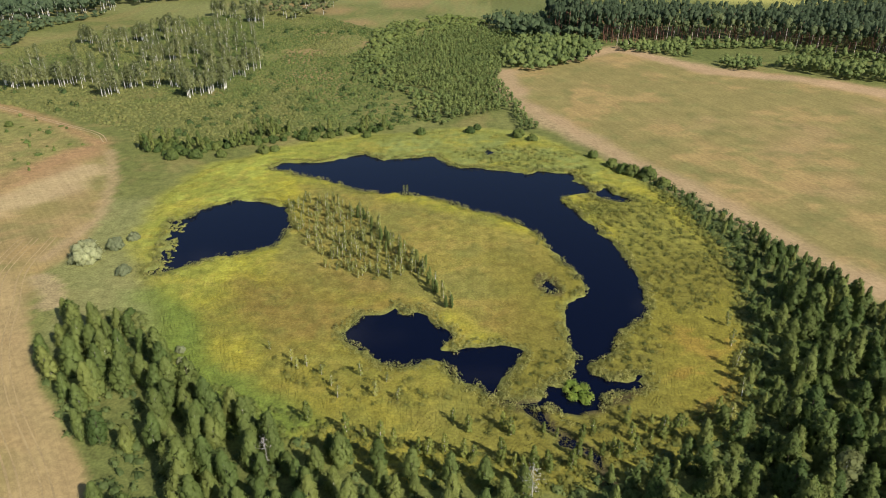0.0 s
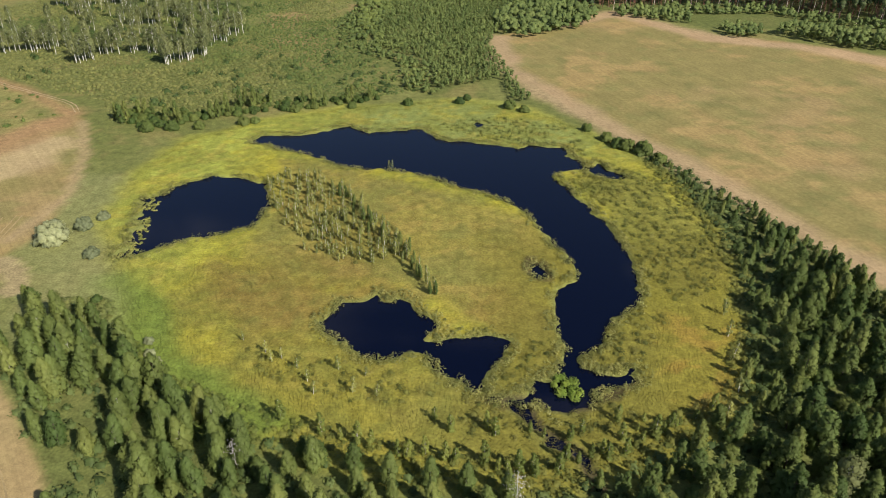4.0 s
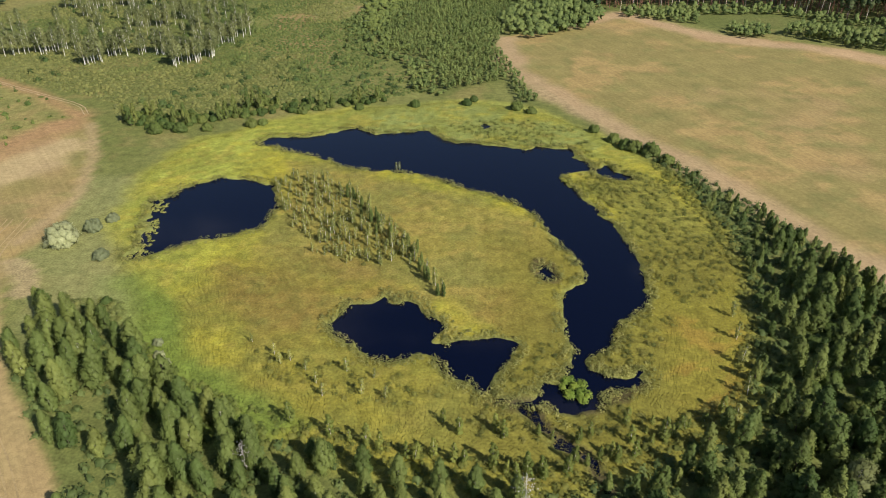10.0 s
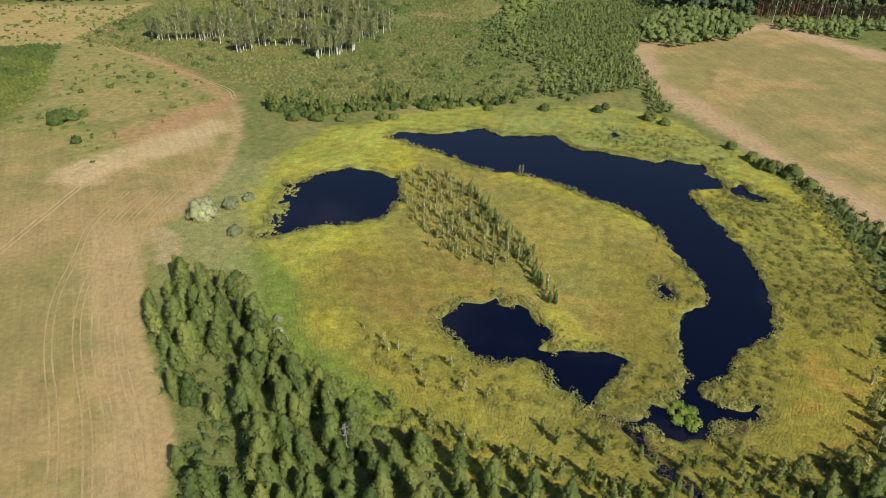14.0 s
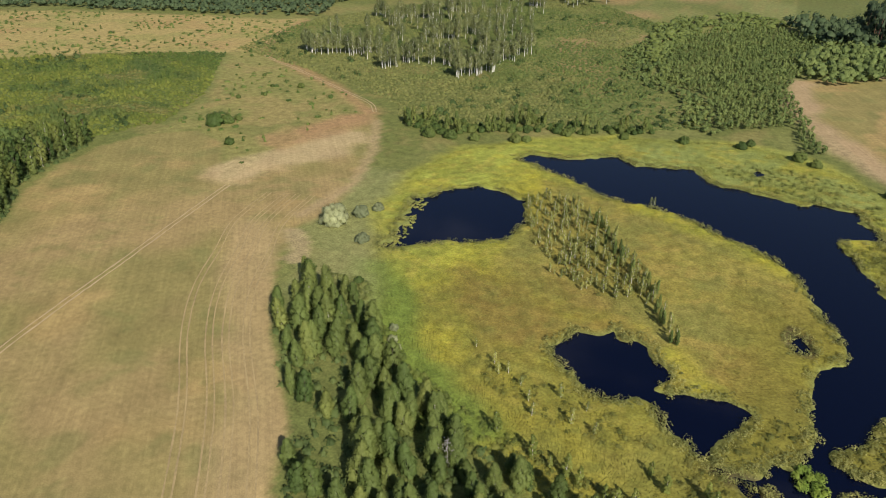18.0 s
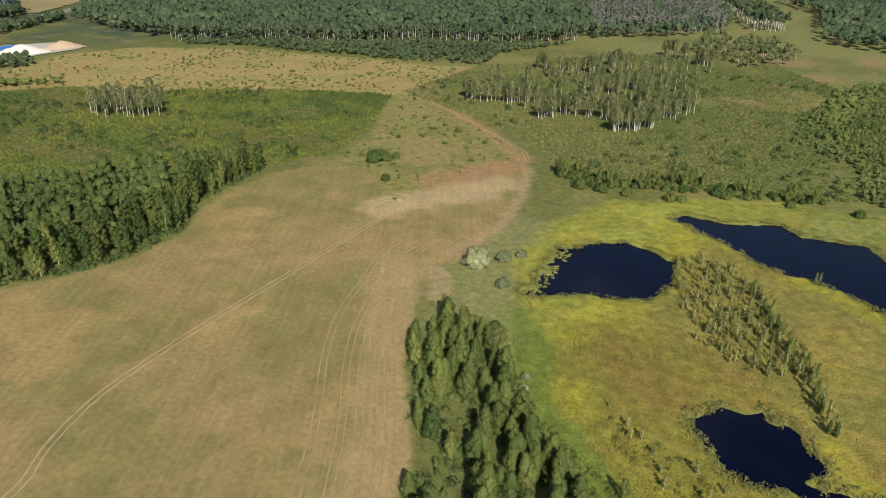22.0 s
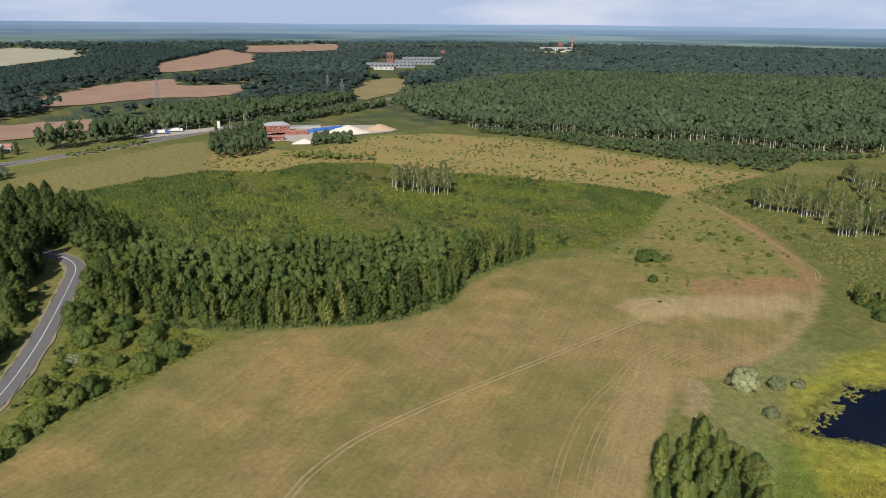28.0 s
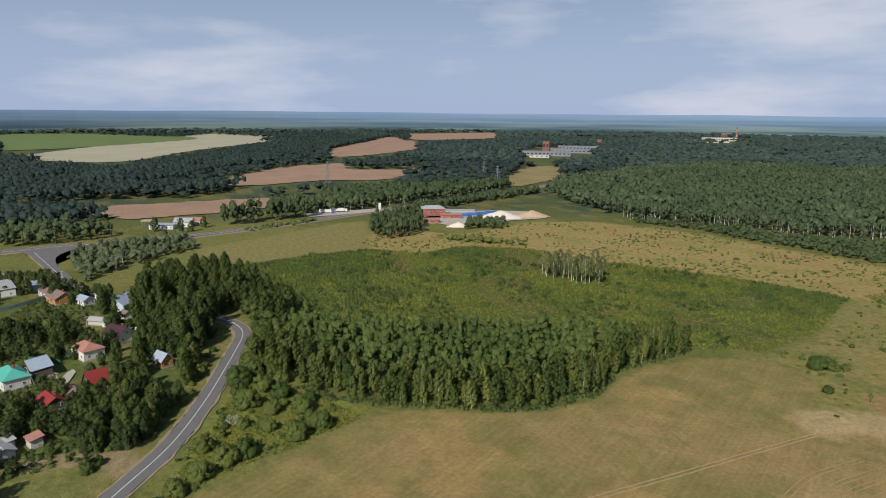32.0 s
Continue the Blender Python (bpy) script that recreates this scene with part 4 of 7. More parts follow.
def dome_kind(name, height, radius, leaf, lumps_n=46, sprays=46, spray=0.2):
    """A compact rounded bush: many small leafy lumps over a dome, on a few short stems."""
    d = sphere_points(lumps_n)
    d[:, 2] = np.abs(d[:, 2])
    at = d * np.array([radius, radius, height]) * rng.uniform(0.62, 0.84, (lumps_n, 1)) + np.array([0, 0, 0.15 * height])
    size = rng.uniform(0.16, 0.30, (lumps_n, 1)) * np.array([radius, radius, height * 0.9])
    k = np.repeat(np.arange(lumps_n), sprays)
    e = sphere_points(len(k))
    v, f, soft = leaves(at[k] + e * size[k] * rng.uniform(0.7, 1.2, (len(k), 1)), 0.7 * e + 0.8 * d[k] + np.array([0, 0, 0.25]), np.full(len(k), spray), 0.6)
    cv, cf, cn = lumpy(ICO, ICO_F, at, size * 0.78, 0.22)
    bv, bf, bn = lumpy(DOME, DOME_F, np.zeros((1, 3)), np.array([[radius, radius, height]]) * 0.72, 0.1)
    v, f, soft = np.vstack([v, cv, bv]), np.vstack([f, cf + len(v), bf + len(v) + len(cv)]), np.vstack([soft, unit(0.7 * cn + 0.8 * np.repeat(d, 12, 0) + np.array([0, 0, 0.25])), unit(bn)])
    tv, tf = joined([tube([(0, 0, -0.3), (x * 0.4, y * 0.4, height * 0.4), (x, y, height * 0.7)], [0.09, 0.06, 0.02], 5) for x, y in ((0.5, 0.2), (-0.4, 0.5), (-0.1, -0.6))])
    tf += [(0, 15, 1), (0, 30, 1)]
    return mesh_of(name + "_trunk", tv, tf, BARK_DARK, True), mesh_of(name + "_crown", v, f, leaf, normals=soft)


WILLOWS = [dome_kind("willow", 2.7, 2.4, LEAF_PALE) for _ in range(3)]
BUSHES = [dome_kind("bush", 3.0, 2.5, LEAF_DARK) for _ in range(4)]
BARK_DEAD = material("grey_birch_bark", (0.40, 0.38, 0.34), 0.85, 0.3, 0.8, 9.0, 0.2, 0.01)
DEAD = tree_kind("dead_birch", 8.5, 2.6, 0.2, 34, 5, 0.22, BARK_DEAD, BARK_DEAD, 0.10, 0.3, core=0)


def wood(outline, gap, kinds, group, sizes=(0.75, 1.15), thin=0.0, margin=0.5, grow=None, clear=()):
    """kinds: rows of (share, name, meshes, label, category)."""
    shares = [k[0] for k in kinds]
    for x, y in strew(outline, gap, margin, thin):
        if outline in (WOOD_SOUTH, WOOD_EAST) and y < 70 - 0.06 * abs(x + 40):
            continue
        if any(math.hypot(x - a, y - b) < r for a, b, r in clear):
            continue
        _, name, meshes, label, category = kinds[int(rng.choice(len(kinds), p=shares))]
        size = rng.uniform(*sizes) * (grow(x, y) if grow else 1)
        plant(meshes[int(rng.integers(len(meshes)))], x, y, -0.05, size, label=label, category=category, group=group, name=name)


def south_size(x, y):
    return 1.0 if x < -48 else 0.86 if x < -20 else 0.72


def east_size(x, y):
    rim = float(inside(np.array([[x, y]]), WOOD_EAST)[0])
    return (0.42 + 0.58 * min(max((215 - y) / 70, 0), 1)) * (0.6 + 0.4 * min(rim / 12, 1))


wood(WOOD_SOUTH, 5.0, [(0.84, "birch", BIRCHES, "leafy grey-green birch with a pale trunk in a small wood", "birch tree"),
                       (0.16, "alder", ALDERS, "dark green alder standing among young birches", "alder tree")], "trees of the south wood", (0.72, 1.18), 0.1, grow=south_size, clear=((-71, 101, 5.5), (-63, 84, 7), (-57, 79, 5)))
wood(WOOD_EAST, 4.3, [(0.34, "birch", EASTERN, "dense young birch in the wood beside the hay field", "birch tree"),
                      (0.42, "alder", ALDERS, "dense dark green alder in the wood beside the hay field", "alder tree"),
                      (0.24, "willow", BUSHES, "rounded grey-green willow bush under young alders", "willow bush")], "trees of the east wood", (0.6, 1.2), grow=east_size)
MID_FRONT = WOOD_MID[:11] + [(-254, 186), (-252, 164), (-246, 150), (-232, 128), (-229, 100), (-233, 80), (-245, 60), (-262, 42), (-300, 22)]
wood(MID_FRONT, 4.9, [(0.62, "aspen", ASPENS, "dark green aspen at the mown field's edge", "aspen tree"),
                      (0.38, "tall_birch", TALLS, "full-crowned birch at the mown field's edge", "birch tree")], "trees of the middle wood", (0.55, 1.08))
STAND_LABEL = "tall thin birch with bare white trunk and sparse crown"


def stand_row(line, count, across=2.5):
    """A loose row of white-stemmed birches along a line, in bunches."""
    p, nrm = along(line, 1.0)
    for _ in range(count):
        k = int(np.clip(len(p) * (0.5 + 0.5 * math.sin(rng.uniform(-1.5, 1.5))), 0, len(p) - 1))
        x, y = p[k] + nrm[k] * rng.normal(0, across) + rng.normal(0, 0.8, 2)
        plant(STANDS[int(rng.integers(5))], x, y, -0.05, rng.uniform(0.56, 0.86), squash=1.15, label=STAND_LABEL, category="birch tree", group="birches of the open stand", name="stand_birch")


for line, count in (([(-146, 342), (-138, 350), (-130, 358)], 23), ([(-134, 380), (-130, 392), (-124, 406)], 15), ([(-188, 340), (-183, 350)], 11), ([(-184, 357), (-168, 361)], 12), ([(-162, 366), (-154, 362)], 8),
                    ([(-250, 357), (-234, 354), (-222, 360), (-211, 372)], 32), ([(-190, 418), (-184, 422), (-177, 427)], 11), ([(-262, 468), (-248, 466), (-234, 472), (-225, 480)], 25), ([(-225, 514), (-208, 510)], 15),
                    ([(-172, 555), (-160, 558)], 11), ([(-206, 586), (-190, 575), (-168, 562)], 17), ([(-179, 452), (-172, 440)], 8), ([(-150, 430), (-160, 410), (-150, 395)], 11)):
    stand_row(line, count)
wood(BIRCH_STAND, 14, [(1.0, "stand_birch", STANDS, STAND_LABEL, "birch tree")], "birches of the open stand", (0.45, 0.78), 0.5)
wood([(-387, 185), (-372, 188), (-351, 207), (-362, 222), (-386, 228), (-402, 204)], 6.5,
     [(1.0, "stand_birch", STANDS, "tall thin white birch in the green shrubland", "birch tree")], "birch grove in the shrubland", (0.7, 1.0))
wood(NORTH_ROW, 3.5, [(0.3, "row_birch", EASTERN, "green young birch in the row beyond the bog", "birch tree"), (0.7, "row_bush", BUSHES, "rounded dark green bush in the row beyond the bog", "bush")], "growth of the north row", (0.55, 0.9), grow=lambda x, y: 1.0)
for x, y, s in ((-38, 88, 0.9), (12, 82, 1.0)):
    plant(DEAD, x, y, 0, s, label="bare dead birch with pale grey branches", category="dead tree", name="dead_birch")

plant(dome_kind("brown_bush", 3.0, 1.8, leafy("withered_leaves", (0.150, 0.082, 0.055)), 30, 24), 61, 86, 0, 1.3, label="withered brown bush among green alders", category="bush", name="withered_bush")
plant(tree_kind("broad_birch", 9.5, 3.6, 0.05, 40, 70, 0.26, leafy("pale_birch_crown", (0.190, 0.205, 0.075)), BARK_BIRCH, 0.2, 0.6), 69, 86, 0, 1.0, label="broad pale olive birch above darker alders", category="birch tree", name="broad_birch")

# saplings and the dark row on the island
wood([(-64, 213), (-51, 216), (-35, 206), (-19, 182), (-10.5, 164), (-14, 158), (-28, 158), (-42, 165), (-53, 183)], 2.9,
     [(1.0, "sapling", SAPLINGS, "thin bog birch sapling with a white stem", "birch sapling")], "saplings on the bog island", (0.4, 1.15), 0.45)
wood([(-46, 106), (-30, 97), (-8, 90), (16, 87), (36, 94), (58, 108), (54, 109), (36, 98), (16, 91), (-8, 94), (-32, 101)], 2.6,
     [(1.0, "young_birch", YOUNG, "slim yellow-green young birch at the bog's edge", "birch sapling")],
     "young growth at the bog's edge", (0.4, 1.15), 0.25)
wood([(-6, 104), (8, 103), (20, 98), (34, 104), (44, 104), (58, 112), (66, 128), (70, 146), (60, 118), (44, 99), (30, 95), (12, 96), (-4, 98)], 4.2,
     [(1.0, "young_birch", YOUNG, "slim green young birch in the rank growth beside the ditch", "birch sapling")], "young growth at the bog's edge", (0.3, 0.9), 0.3)
for i in range(34):
    u = i / 33
    x, y = np.array([(-36.3, 202)]).ravel() * (1 - u) + np.array((-3.0, 145)) * u + rng.normal(0, 1.3, 2)
    kind = SAPLINGS[i % 4] if i % 3 == 0 else EASTERN[i % 3]
    plant(kind, x, y, 0.1, rng.uniform(1.0, 1.4) if i % 3 == 0 else rng.uniform(0.38, 0.62), squash=0.75, label="slender dark green bog tree in a row on the island",
          category="bog tree", group="tree row on the island", name="bog_tree")
for x, y, s in ((-20, 109, 1.0), (-39, 118, 0.8), (-41, 121, 0.8), (-37, 119, 0.7), (-30, 112, 0.7), (-24, 116, 0.9), (-15, 108, 0.8), (-47, 125, 0.6), (-28, 108, 0.8), (-33, 116, 0.7), (-18, 114, 0.6),
                (62, 122, 1.3), (64, 131, 1.1), (60, 112, 1.2), (55, 104, 1.2), (66, 140, 1.1), (-22, 222, 0.7), (-23, 222.5, 0.6)):
    plant(SAPLINGS[int(rng.integers(4))], x, y, 0.1, s, label="lone bog birch sapling with a white stem", category="birch sapling", group="saplings on the bog", name="sapling")

# single bushes
for x, y, s in ((-112, 167, 2.1), (-107, 175, 1.2), (-104, 181, 0.9), (-98, 160, 1.0), (-114, 172, 1.3), (-66, 119, 0.6), (-68, 123.5, 0.55), (-64, 116.5, 0.6)):
    plant(WILLOWS[int(rng.integers(3))], x, y, 0, s, label="round silvery grey-green willow bush in the sedge", category="willow bush", group="silver willows by the pond", name="willow_bush")
for x, y, s in ((-119, 252, 1.3), (-84, 261, 1.1), (-80, 263, 0.9), (-67, 277, 1.0), (-44, 283, 0.9), (-21, 288, 1.0), (1, 291, 1.0), (4, 296, 0.9), (22, 286, 1.3), (28, 282, 1.0), (51, 262, 1.0),
                (57, 252, 1.1), (63, 244, 1.3), (68, 240, 1.5), (60, 246, 1.2), (72, 232, 1.2), (-100, 256, 1.0), (-110, 254, 1.2)):
    plant(BUSHES[int(rng.integers(4))], x, y, 0, s, label="round grey-green willow bush at the bog's rim", category="willow bush", group="willows at the bog's rim", name="willow_bush")
for x, y, s in ((-209, 226, 1.8), (-206, 231, 1.3), (-204, 236, 0.7), (-188, 210, 0.95), (-208, 290, 0.8), (-216, 271, 0.55), (-225, 262, 0.6), (-87, 139, 0.6), (-252, 338, 0.6), (-238, 300, 0.5), (-222, 285, 0.45)):
    plant(BUSHES[int(rng.integers(4))], x, y, 0, s, label="round dark green bush on the dry meadow", category="bush", group="bushes on the dry meadow", name="bush")
for x, y, s in ((-209, -9, 1.0), (-198.5, -3, 1.25), (-202, 3, 1.15), (-192, -10, 1.2), (-185, -16, 1.0), (-238, 5, 1.5), (-230, 12.5, 1.0), (-228, 23, 1.1), (-217, 11, 0.8), (-208.5, 19, 1.15), (-214.5, 27, 1.2), (-243, 17, 1.2),
                (-276, 8, 1.4), (-261, 3, 1.5), (-251, 11, 1.3), (-248, 3, 1.1), (-222, 3, 0.7), (-216, -4, 0.6), (-178, -20, 0.8), (-268, 9, 1.3), (-284, 9, 1.3), (-256, 18, 1.1), (-292, 12, 1.4), (-236, 26, 0.9), (-300, 11, 1.2)):
    plant(BUSHES[int(rng.integers(4))], x, y, 0, s * 1.5, squash=0.95, label="broad rounded dark green bush beside the road", category="bush", group="bushes along the country road", name="bush")

VERGE_BUSHES = [(-182, -20), (-200, 2), (-210, 26), (-222, 44), (-250, 26), (-300, 12), (-330, 14), (-300, 8), (-262, 4), (-230, -3), (-205, -13)]
wood(VERGE_BUSHES, 16, [(1.0, "bush", BUSHES, "dense round dark green bush on the grassy road verge", "bush")], "bushes on the road verge", (0.5, 1.1), margin=2)
wood([(-203, -40), (-222, -26), (-246, -16), (-275, -9), (-302, -3.5), (-303, -7), (-276, -13), (-247, -20), (-226, -30), (-208, -44)], 4.6, [(1.0, "bush", BUSHES, "green shrub leaning over the road's edge", "bush")], "bushes along the country road", (0.5, 1.0), margin=0.3)
wood([(-296, 10), (-318, 13.5), (-334, 13), (-346, 8), (-353, 10), (-340, 18), (-318, 20), (-298, 16)], 4.4, [(1.0, "bush", BUSHES, "green shrub crowding the bend of the road", "bush")], "bushes on the road verge", (0.8, 1.4), margin=0.3)
CABIN = [(-288 * k, -25 * k, 6.5) for k in (1.0, 0.97, 0.94, 0.91, 0.88)]
HOUSES = [(-325, -44), (-307, -55), (-287, -26), (-272, -47), (-257, -57), (-280, -78), (-293, -72), (-379, -50), (-403, -83), (-396, -69), (-354, -56), (-361, -46), (-433, -113),
          (-435, -102), (-223, -65), (-226, -58), (-397, -42)]

# trees round the bend, in the gardens and along the main road
LEAF_POPLAR = leafy("poplar_leaves", (0.084, 0.120, 0.032), vary=0.26)
POPLARS = [tree_kind("poplar", 12.2, 2.9, 0.06, 36, 66, 0.34, LEAF_POPLAR, BARK_DARK, 0.17, 0.5, cone=0.1, lobe=0.36, tall=0.46) for _ in range(5)]
ROADWOOD = [(-411, -46), (-433, -30), (-437, 9), (-380, 22), (-340, 38), (-300, 14), (-321, 16), (-336, 14), (-352, 6), (-366, -14), (-392, -46)]
wood(ROADWOOD, 6.2, [(1.0, "poplar", POPLARS, "tall leafy poplar by the bend of the road", "poplar tree")], "trees by the road bend", (1.0, 1.5), margin=1)
wood([(-235, -45), (-230, -24), (-244, -17), (-287, -11), (-316, -6), (-336, -5), (-348, -14), (-357, -24), (-332, -30), (-310, -38), (-285, -34), (-271, -38), (-264, -50)], 5.0,
     [(0.55, "garden_aspen", GARDEN, "leafy dark aspen between road and gardens", "aspen tree"), (0.45, "garden_birch", ALDERS, "round-crowned green birch between road and gardens", "birch tree")],
     "trees between road and gardens", (0.85, 1.4), clear=CABIN + [(x * k, y * k, 4.5) for x, y in HOUSES for k in (1.0, 0.975)])
wood([(-338, -6), (-350, -15), (-374, -42), (-394, -62), (-378, -62), (-345, -40), (-328, -28)], 5.5, [(1.0, "poplar", POPLARS, "tall leafy poplar screening the road", "poplar tree")],
     "poplars before the road bend", (0.8, 1.25), clear=[(x * k, y * k, 5) for x, y in HOUSES for k in (1.0, 0.97)])

wood([(-352, -4), (-335, -6), (-317, -8), (-300, -10), (-300, -19), (-318, -24), (-338, -22), (-356, -18)], 4.6,
     [(1.0, "poplar", POPLARS, "tall leafy poplar close beside the road", "poplar tree")], "poplars before the road bend", (1.05, 1.5))
wood([(-300, -9), (-288, -11.5), (-262, -15), (-243, -17.5), (-227, -22), (-213, -28), (-208, -34), (-217, -44), (-236, -48), (-252, -48), (-262, -36), (-280, -20)], 4.4,
     [(0.7, "garden_aspen", GARDEN, "dense dark tree close beside the road", "aspen tree"), (0.3, "garden_birch", ALDERS, "dense dark alder close beside the road", "alder tree")],
     "trees between road and gardens", (0.7, 1.35), clear=CABIN)
wood([(-207, -69), (-200, -62), (-190, -58), (-186, -66), (-200, -80)], 4.5, [(1.0, "garden_tree", GARDEN, "round dark tree beside rough grass", "garden tree")], "garden trees of the village", (0.7, 1.1))
for x, y, s in ((-232, -50, 1.1), (-226, -46, 0.9), (-221, -43, 0.8), (-239, -55, 1.0), (-245, -50, 1.2), (-214, -66, 0.9), (-209, -60, 0.7), (-219, -52, 0.6), (-206, -41, 0.6)):
    plant(GARDEN[int(rng.integers(4))], x, y, 0, s, squash=1.15, label="round dark tree at the edge of the village", category="garden tree", group="garden trees of the village", name="garden_tree")
SIGHT = np.array([(h[0] * k, h[1] * k) for h in HOUSES for k in (1.0, 0.97, 0.94)])
GARDENS = [(-210, -75), (-235, -50), (-264, -52), (-271, -40), (-300, -40), (-332, -32), (-357, -26), (-392, -50), (-430, -82), (-450, -92), (-470, -140), (-300, -140)]
p = strew(GARDENS, 5.7)
p = p[np.min(np.linalg.norm(p[:, None] - SIGHT[None], axis=2), axis=1) > 4.8]
p = away(p[lumps(p, 24, 88) > 0.42], VILLAGE_LAWNS, 1)
for x, y in p:
    plant(GARDEN[int(rng.integers(4))], x, y, 0, rng.uniform(0.6, 1.25), squash=1.1, label="round green fruit tree in a village garden", category="garden tree",
          group="garden trees of the village", name="garden_tree")


# ---------------- low growth ----------------
p = away(strew(BOG, 1.35), WATERS, 0.5)
col = plan_color(p)[0]
stuff("bog_grass", clumps(p, 0.08 + 0.9 * lumps(p, 4, 61) ** 2 * rng.uniform(0.5, 1.2, len(p)), rng.uniform(0.6, 1.1, len(p)), 9, 0.22, up=3.0, flat=0.9, core=0), GRASS_BOG, "yellow-green sedge tussocks covering the bog", "grass", col)
p = away(strew(BOG, 0.55), WATERS, 0.6)
lodged = 0.6 + (lumps(p, 40, 63) - 0.5) * 5.0 + (lumps(p, 9, 64) - 0.5) * 2.5
stuff("lodged_grass", blades(p, rng.uniform(0.3, 0.75, len(p)), rng.uniform(0.03, 0.06, len(p)), lodged + rng.normal(0, 0.6, len(p)), rng.uniform(0.3, 0.9, len(p))), GRASS_BOG, "long bog grass laid over in swirls", "grass",
      plan_color(p)[0] * (0.8 + 0.45 * smooth(grain(np.c_[p[:, 0] * 0.9 + p[:, 1] * 0.5, p[:, 1] * 1.6 - p[:, 0]], 3.2, 65), 0.25, 0.75)[:, None]) * rng.uniform(0.9, 1.1, (len(p), 1)))

# sedge and low shrubs round every shore
q = []
for o in (POND_A, POND_B, INLET, SWAMP, POND_C, HOLE):
    e, nrm = along(o + o[:1], 0.9)
    area = sum(a[0] * b[1] - b[0] * a[1] for a, b in zip(o, o[1:] + o[:1]))
    out = -nrm if area > 0 else nrm
    for k in range(3):
        q.append(e + out * rng.uniform(-0.3, 2.8, (len(e), 1)))
q = np.concatenate(q)
q = away(q, WATERS, -0.4)
q = q[lumps(q, 7, 91) > 0.38]
stuff("shore_sedge", clumps(q, rng.uniform(0.4, 1.3, len(q)), rng.uniform(0.5, 1.1, len(q)), 24, 0.28, up=1.2, flat=0.75, core=0), GRASS_SHORE, "grey-green sedge and bog myrtle round the ponds", "sedge")
q = np.concatenate([strew([(8, 112), (20, 118), (23, 128), (14, 127), (11, 118)], 1.9), strew([(29, 126), (36, 134), (46, 142), (52, 138), (44, 122), (40, 116), (31, 119)], 1.9),
                    strew([(2, 110), (10, 106), (20, 104), (34, 108), (40, 104), (22, 96), (2, 98)], 2.0, 0, 0.3), strew(BAND_EAST, 1.9, 0, 0.2),
                    strew([(48, 236), (30, 246), (20, 247), (0, 256), (-8, 266), (20, 276), (46, 262)], 2.2, 0, 0.25), strew([(34, 216), (46, 222), (56, 216), (52, 200), (44, 194)], 2.0),
                    strew([(-64, 213), (-51, 216), (-35, 206), (-19, 182), (-10.5, 164), (-28, 158), (-53, 183)], 2.4, 0, 0.3), strew([(-46, 122), (-16, 118), (-2, 108), (-24, 104), (-40, 114)], 2.6, 0, 0.5)])
q = away(q, WATERS, 0.3)
q = q[(near_line(q, DITCH) > 1.9) & (rng.uniform(0, 1, len(q)) < 0.72)]
col = plan_color(q)[0] * 0.5 + np.array([0.140, 0.158, 0.044]) * 0.5
stuff("bog_shrubs", clumps(q, rng.uniform(0.35, 1.5, len(q)) * (0.5 + lumps(q, 9, 67)), rng.uniform(0.7, 1.6, len(q)), 60, 0.24, up=1.4, flat=0.75, core=0.55), GRASS_BOG, "olive-green low bog shrubs and dwarf birch", "shrubs", col)
q = strew([(-100, 142), (-84, 140), (-66, 118), (-50, 108), (-32, 101), (-8, 95), (16, 92), (36, 99), (56, 112), (68, 136), (74, 164), (74, 190), (66, 232), (72, 232), (80, 190), (78, 160),
           (72, 132), (58, 104), (36, 90), (16, 82), (-8, 85), (-34, 92), (-52, 100), (-70, 112), (-90, 132)], 1.7)
q = q[near_line(q, DITCH) > 2.2]
col = plan_color(q)[0] * 0.4 + np.array([0.150, 0.172, 0.045]) * 0.6
stuff("edge_shrubs", clumps(q, rng.uniform(0.3, 1.5, len(q)) * (0.5 + lumps(q, 7, 66)), rng.uniform(0.7, 1.3, len(q)), 26, 0.36, up=1.4, flat=0.8), SHRUB_TINT, "rank green shrubs between wood and bog", "shrubs", col)
q = strew([(20.5, 113.5), (24.5, 116), (28, 113), (26.5, 108.5), (22, 108.8)], 1.5)
LEAF_BRIGHT = leafy("bright_willow_leaves", (0.20, 0.27, 0.045), per="plant")
stuff("swamp_willow", clumps(q, rng.uniform(1.0, 1.8, len(q)), rng.uniform(0.8, 1.2, len(q)), 60, 0.36), LEAF_BRIGHT, "bright green willow clump standing in the swamp", "shrubs")
q = strew([(-96, 161), (-87, 160), (-88, 172), (-90, 182), (-92, 194), (-97, 198), (-99, 180)], 1.1, 0, 0.35)
q = q[(inside(q, POND_A) < 4.5) & (lumps(q, 6, 33) > 0.42)]
LILY = leafy("lily_leaves", (0.33, 0.33, 0.09), per="plant")
stuff("lily_rafts", clumps(q, np.full(len(q), 0.12), rng.uniform(0.4, 0.9, len(q)), 12, 0.5, base=-0.32, up=3), LILY, "yellowish lily pads floating on the pond", "water plants")

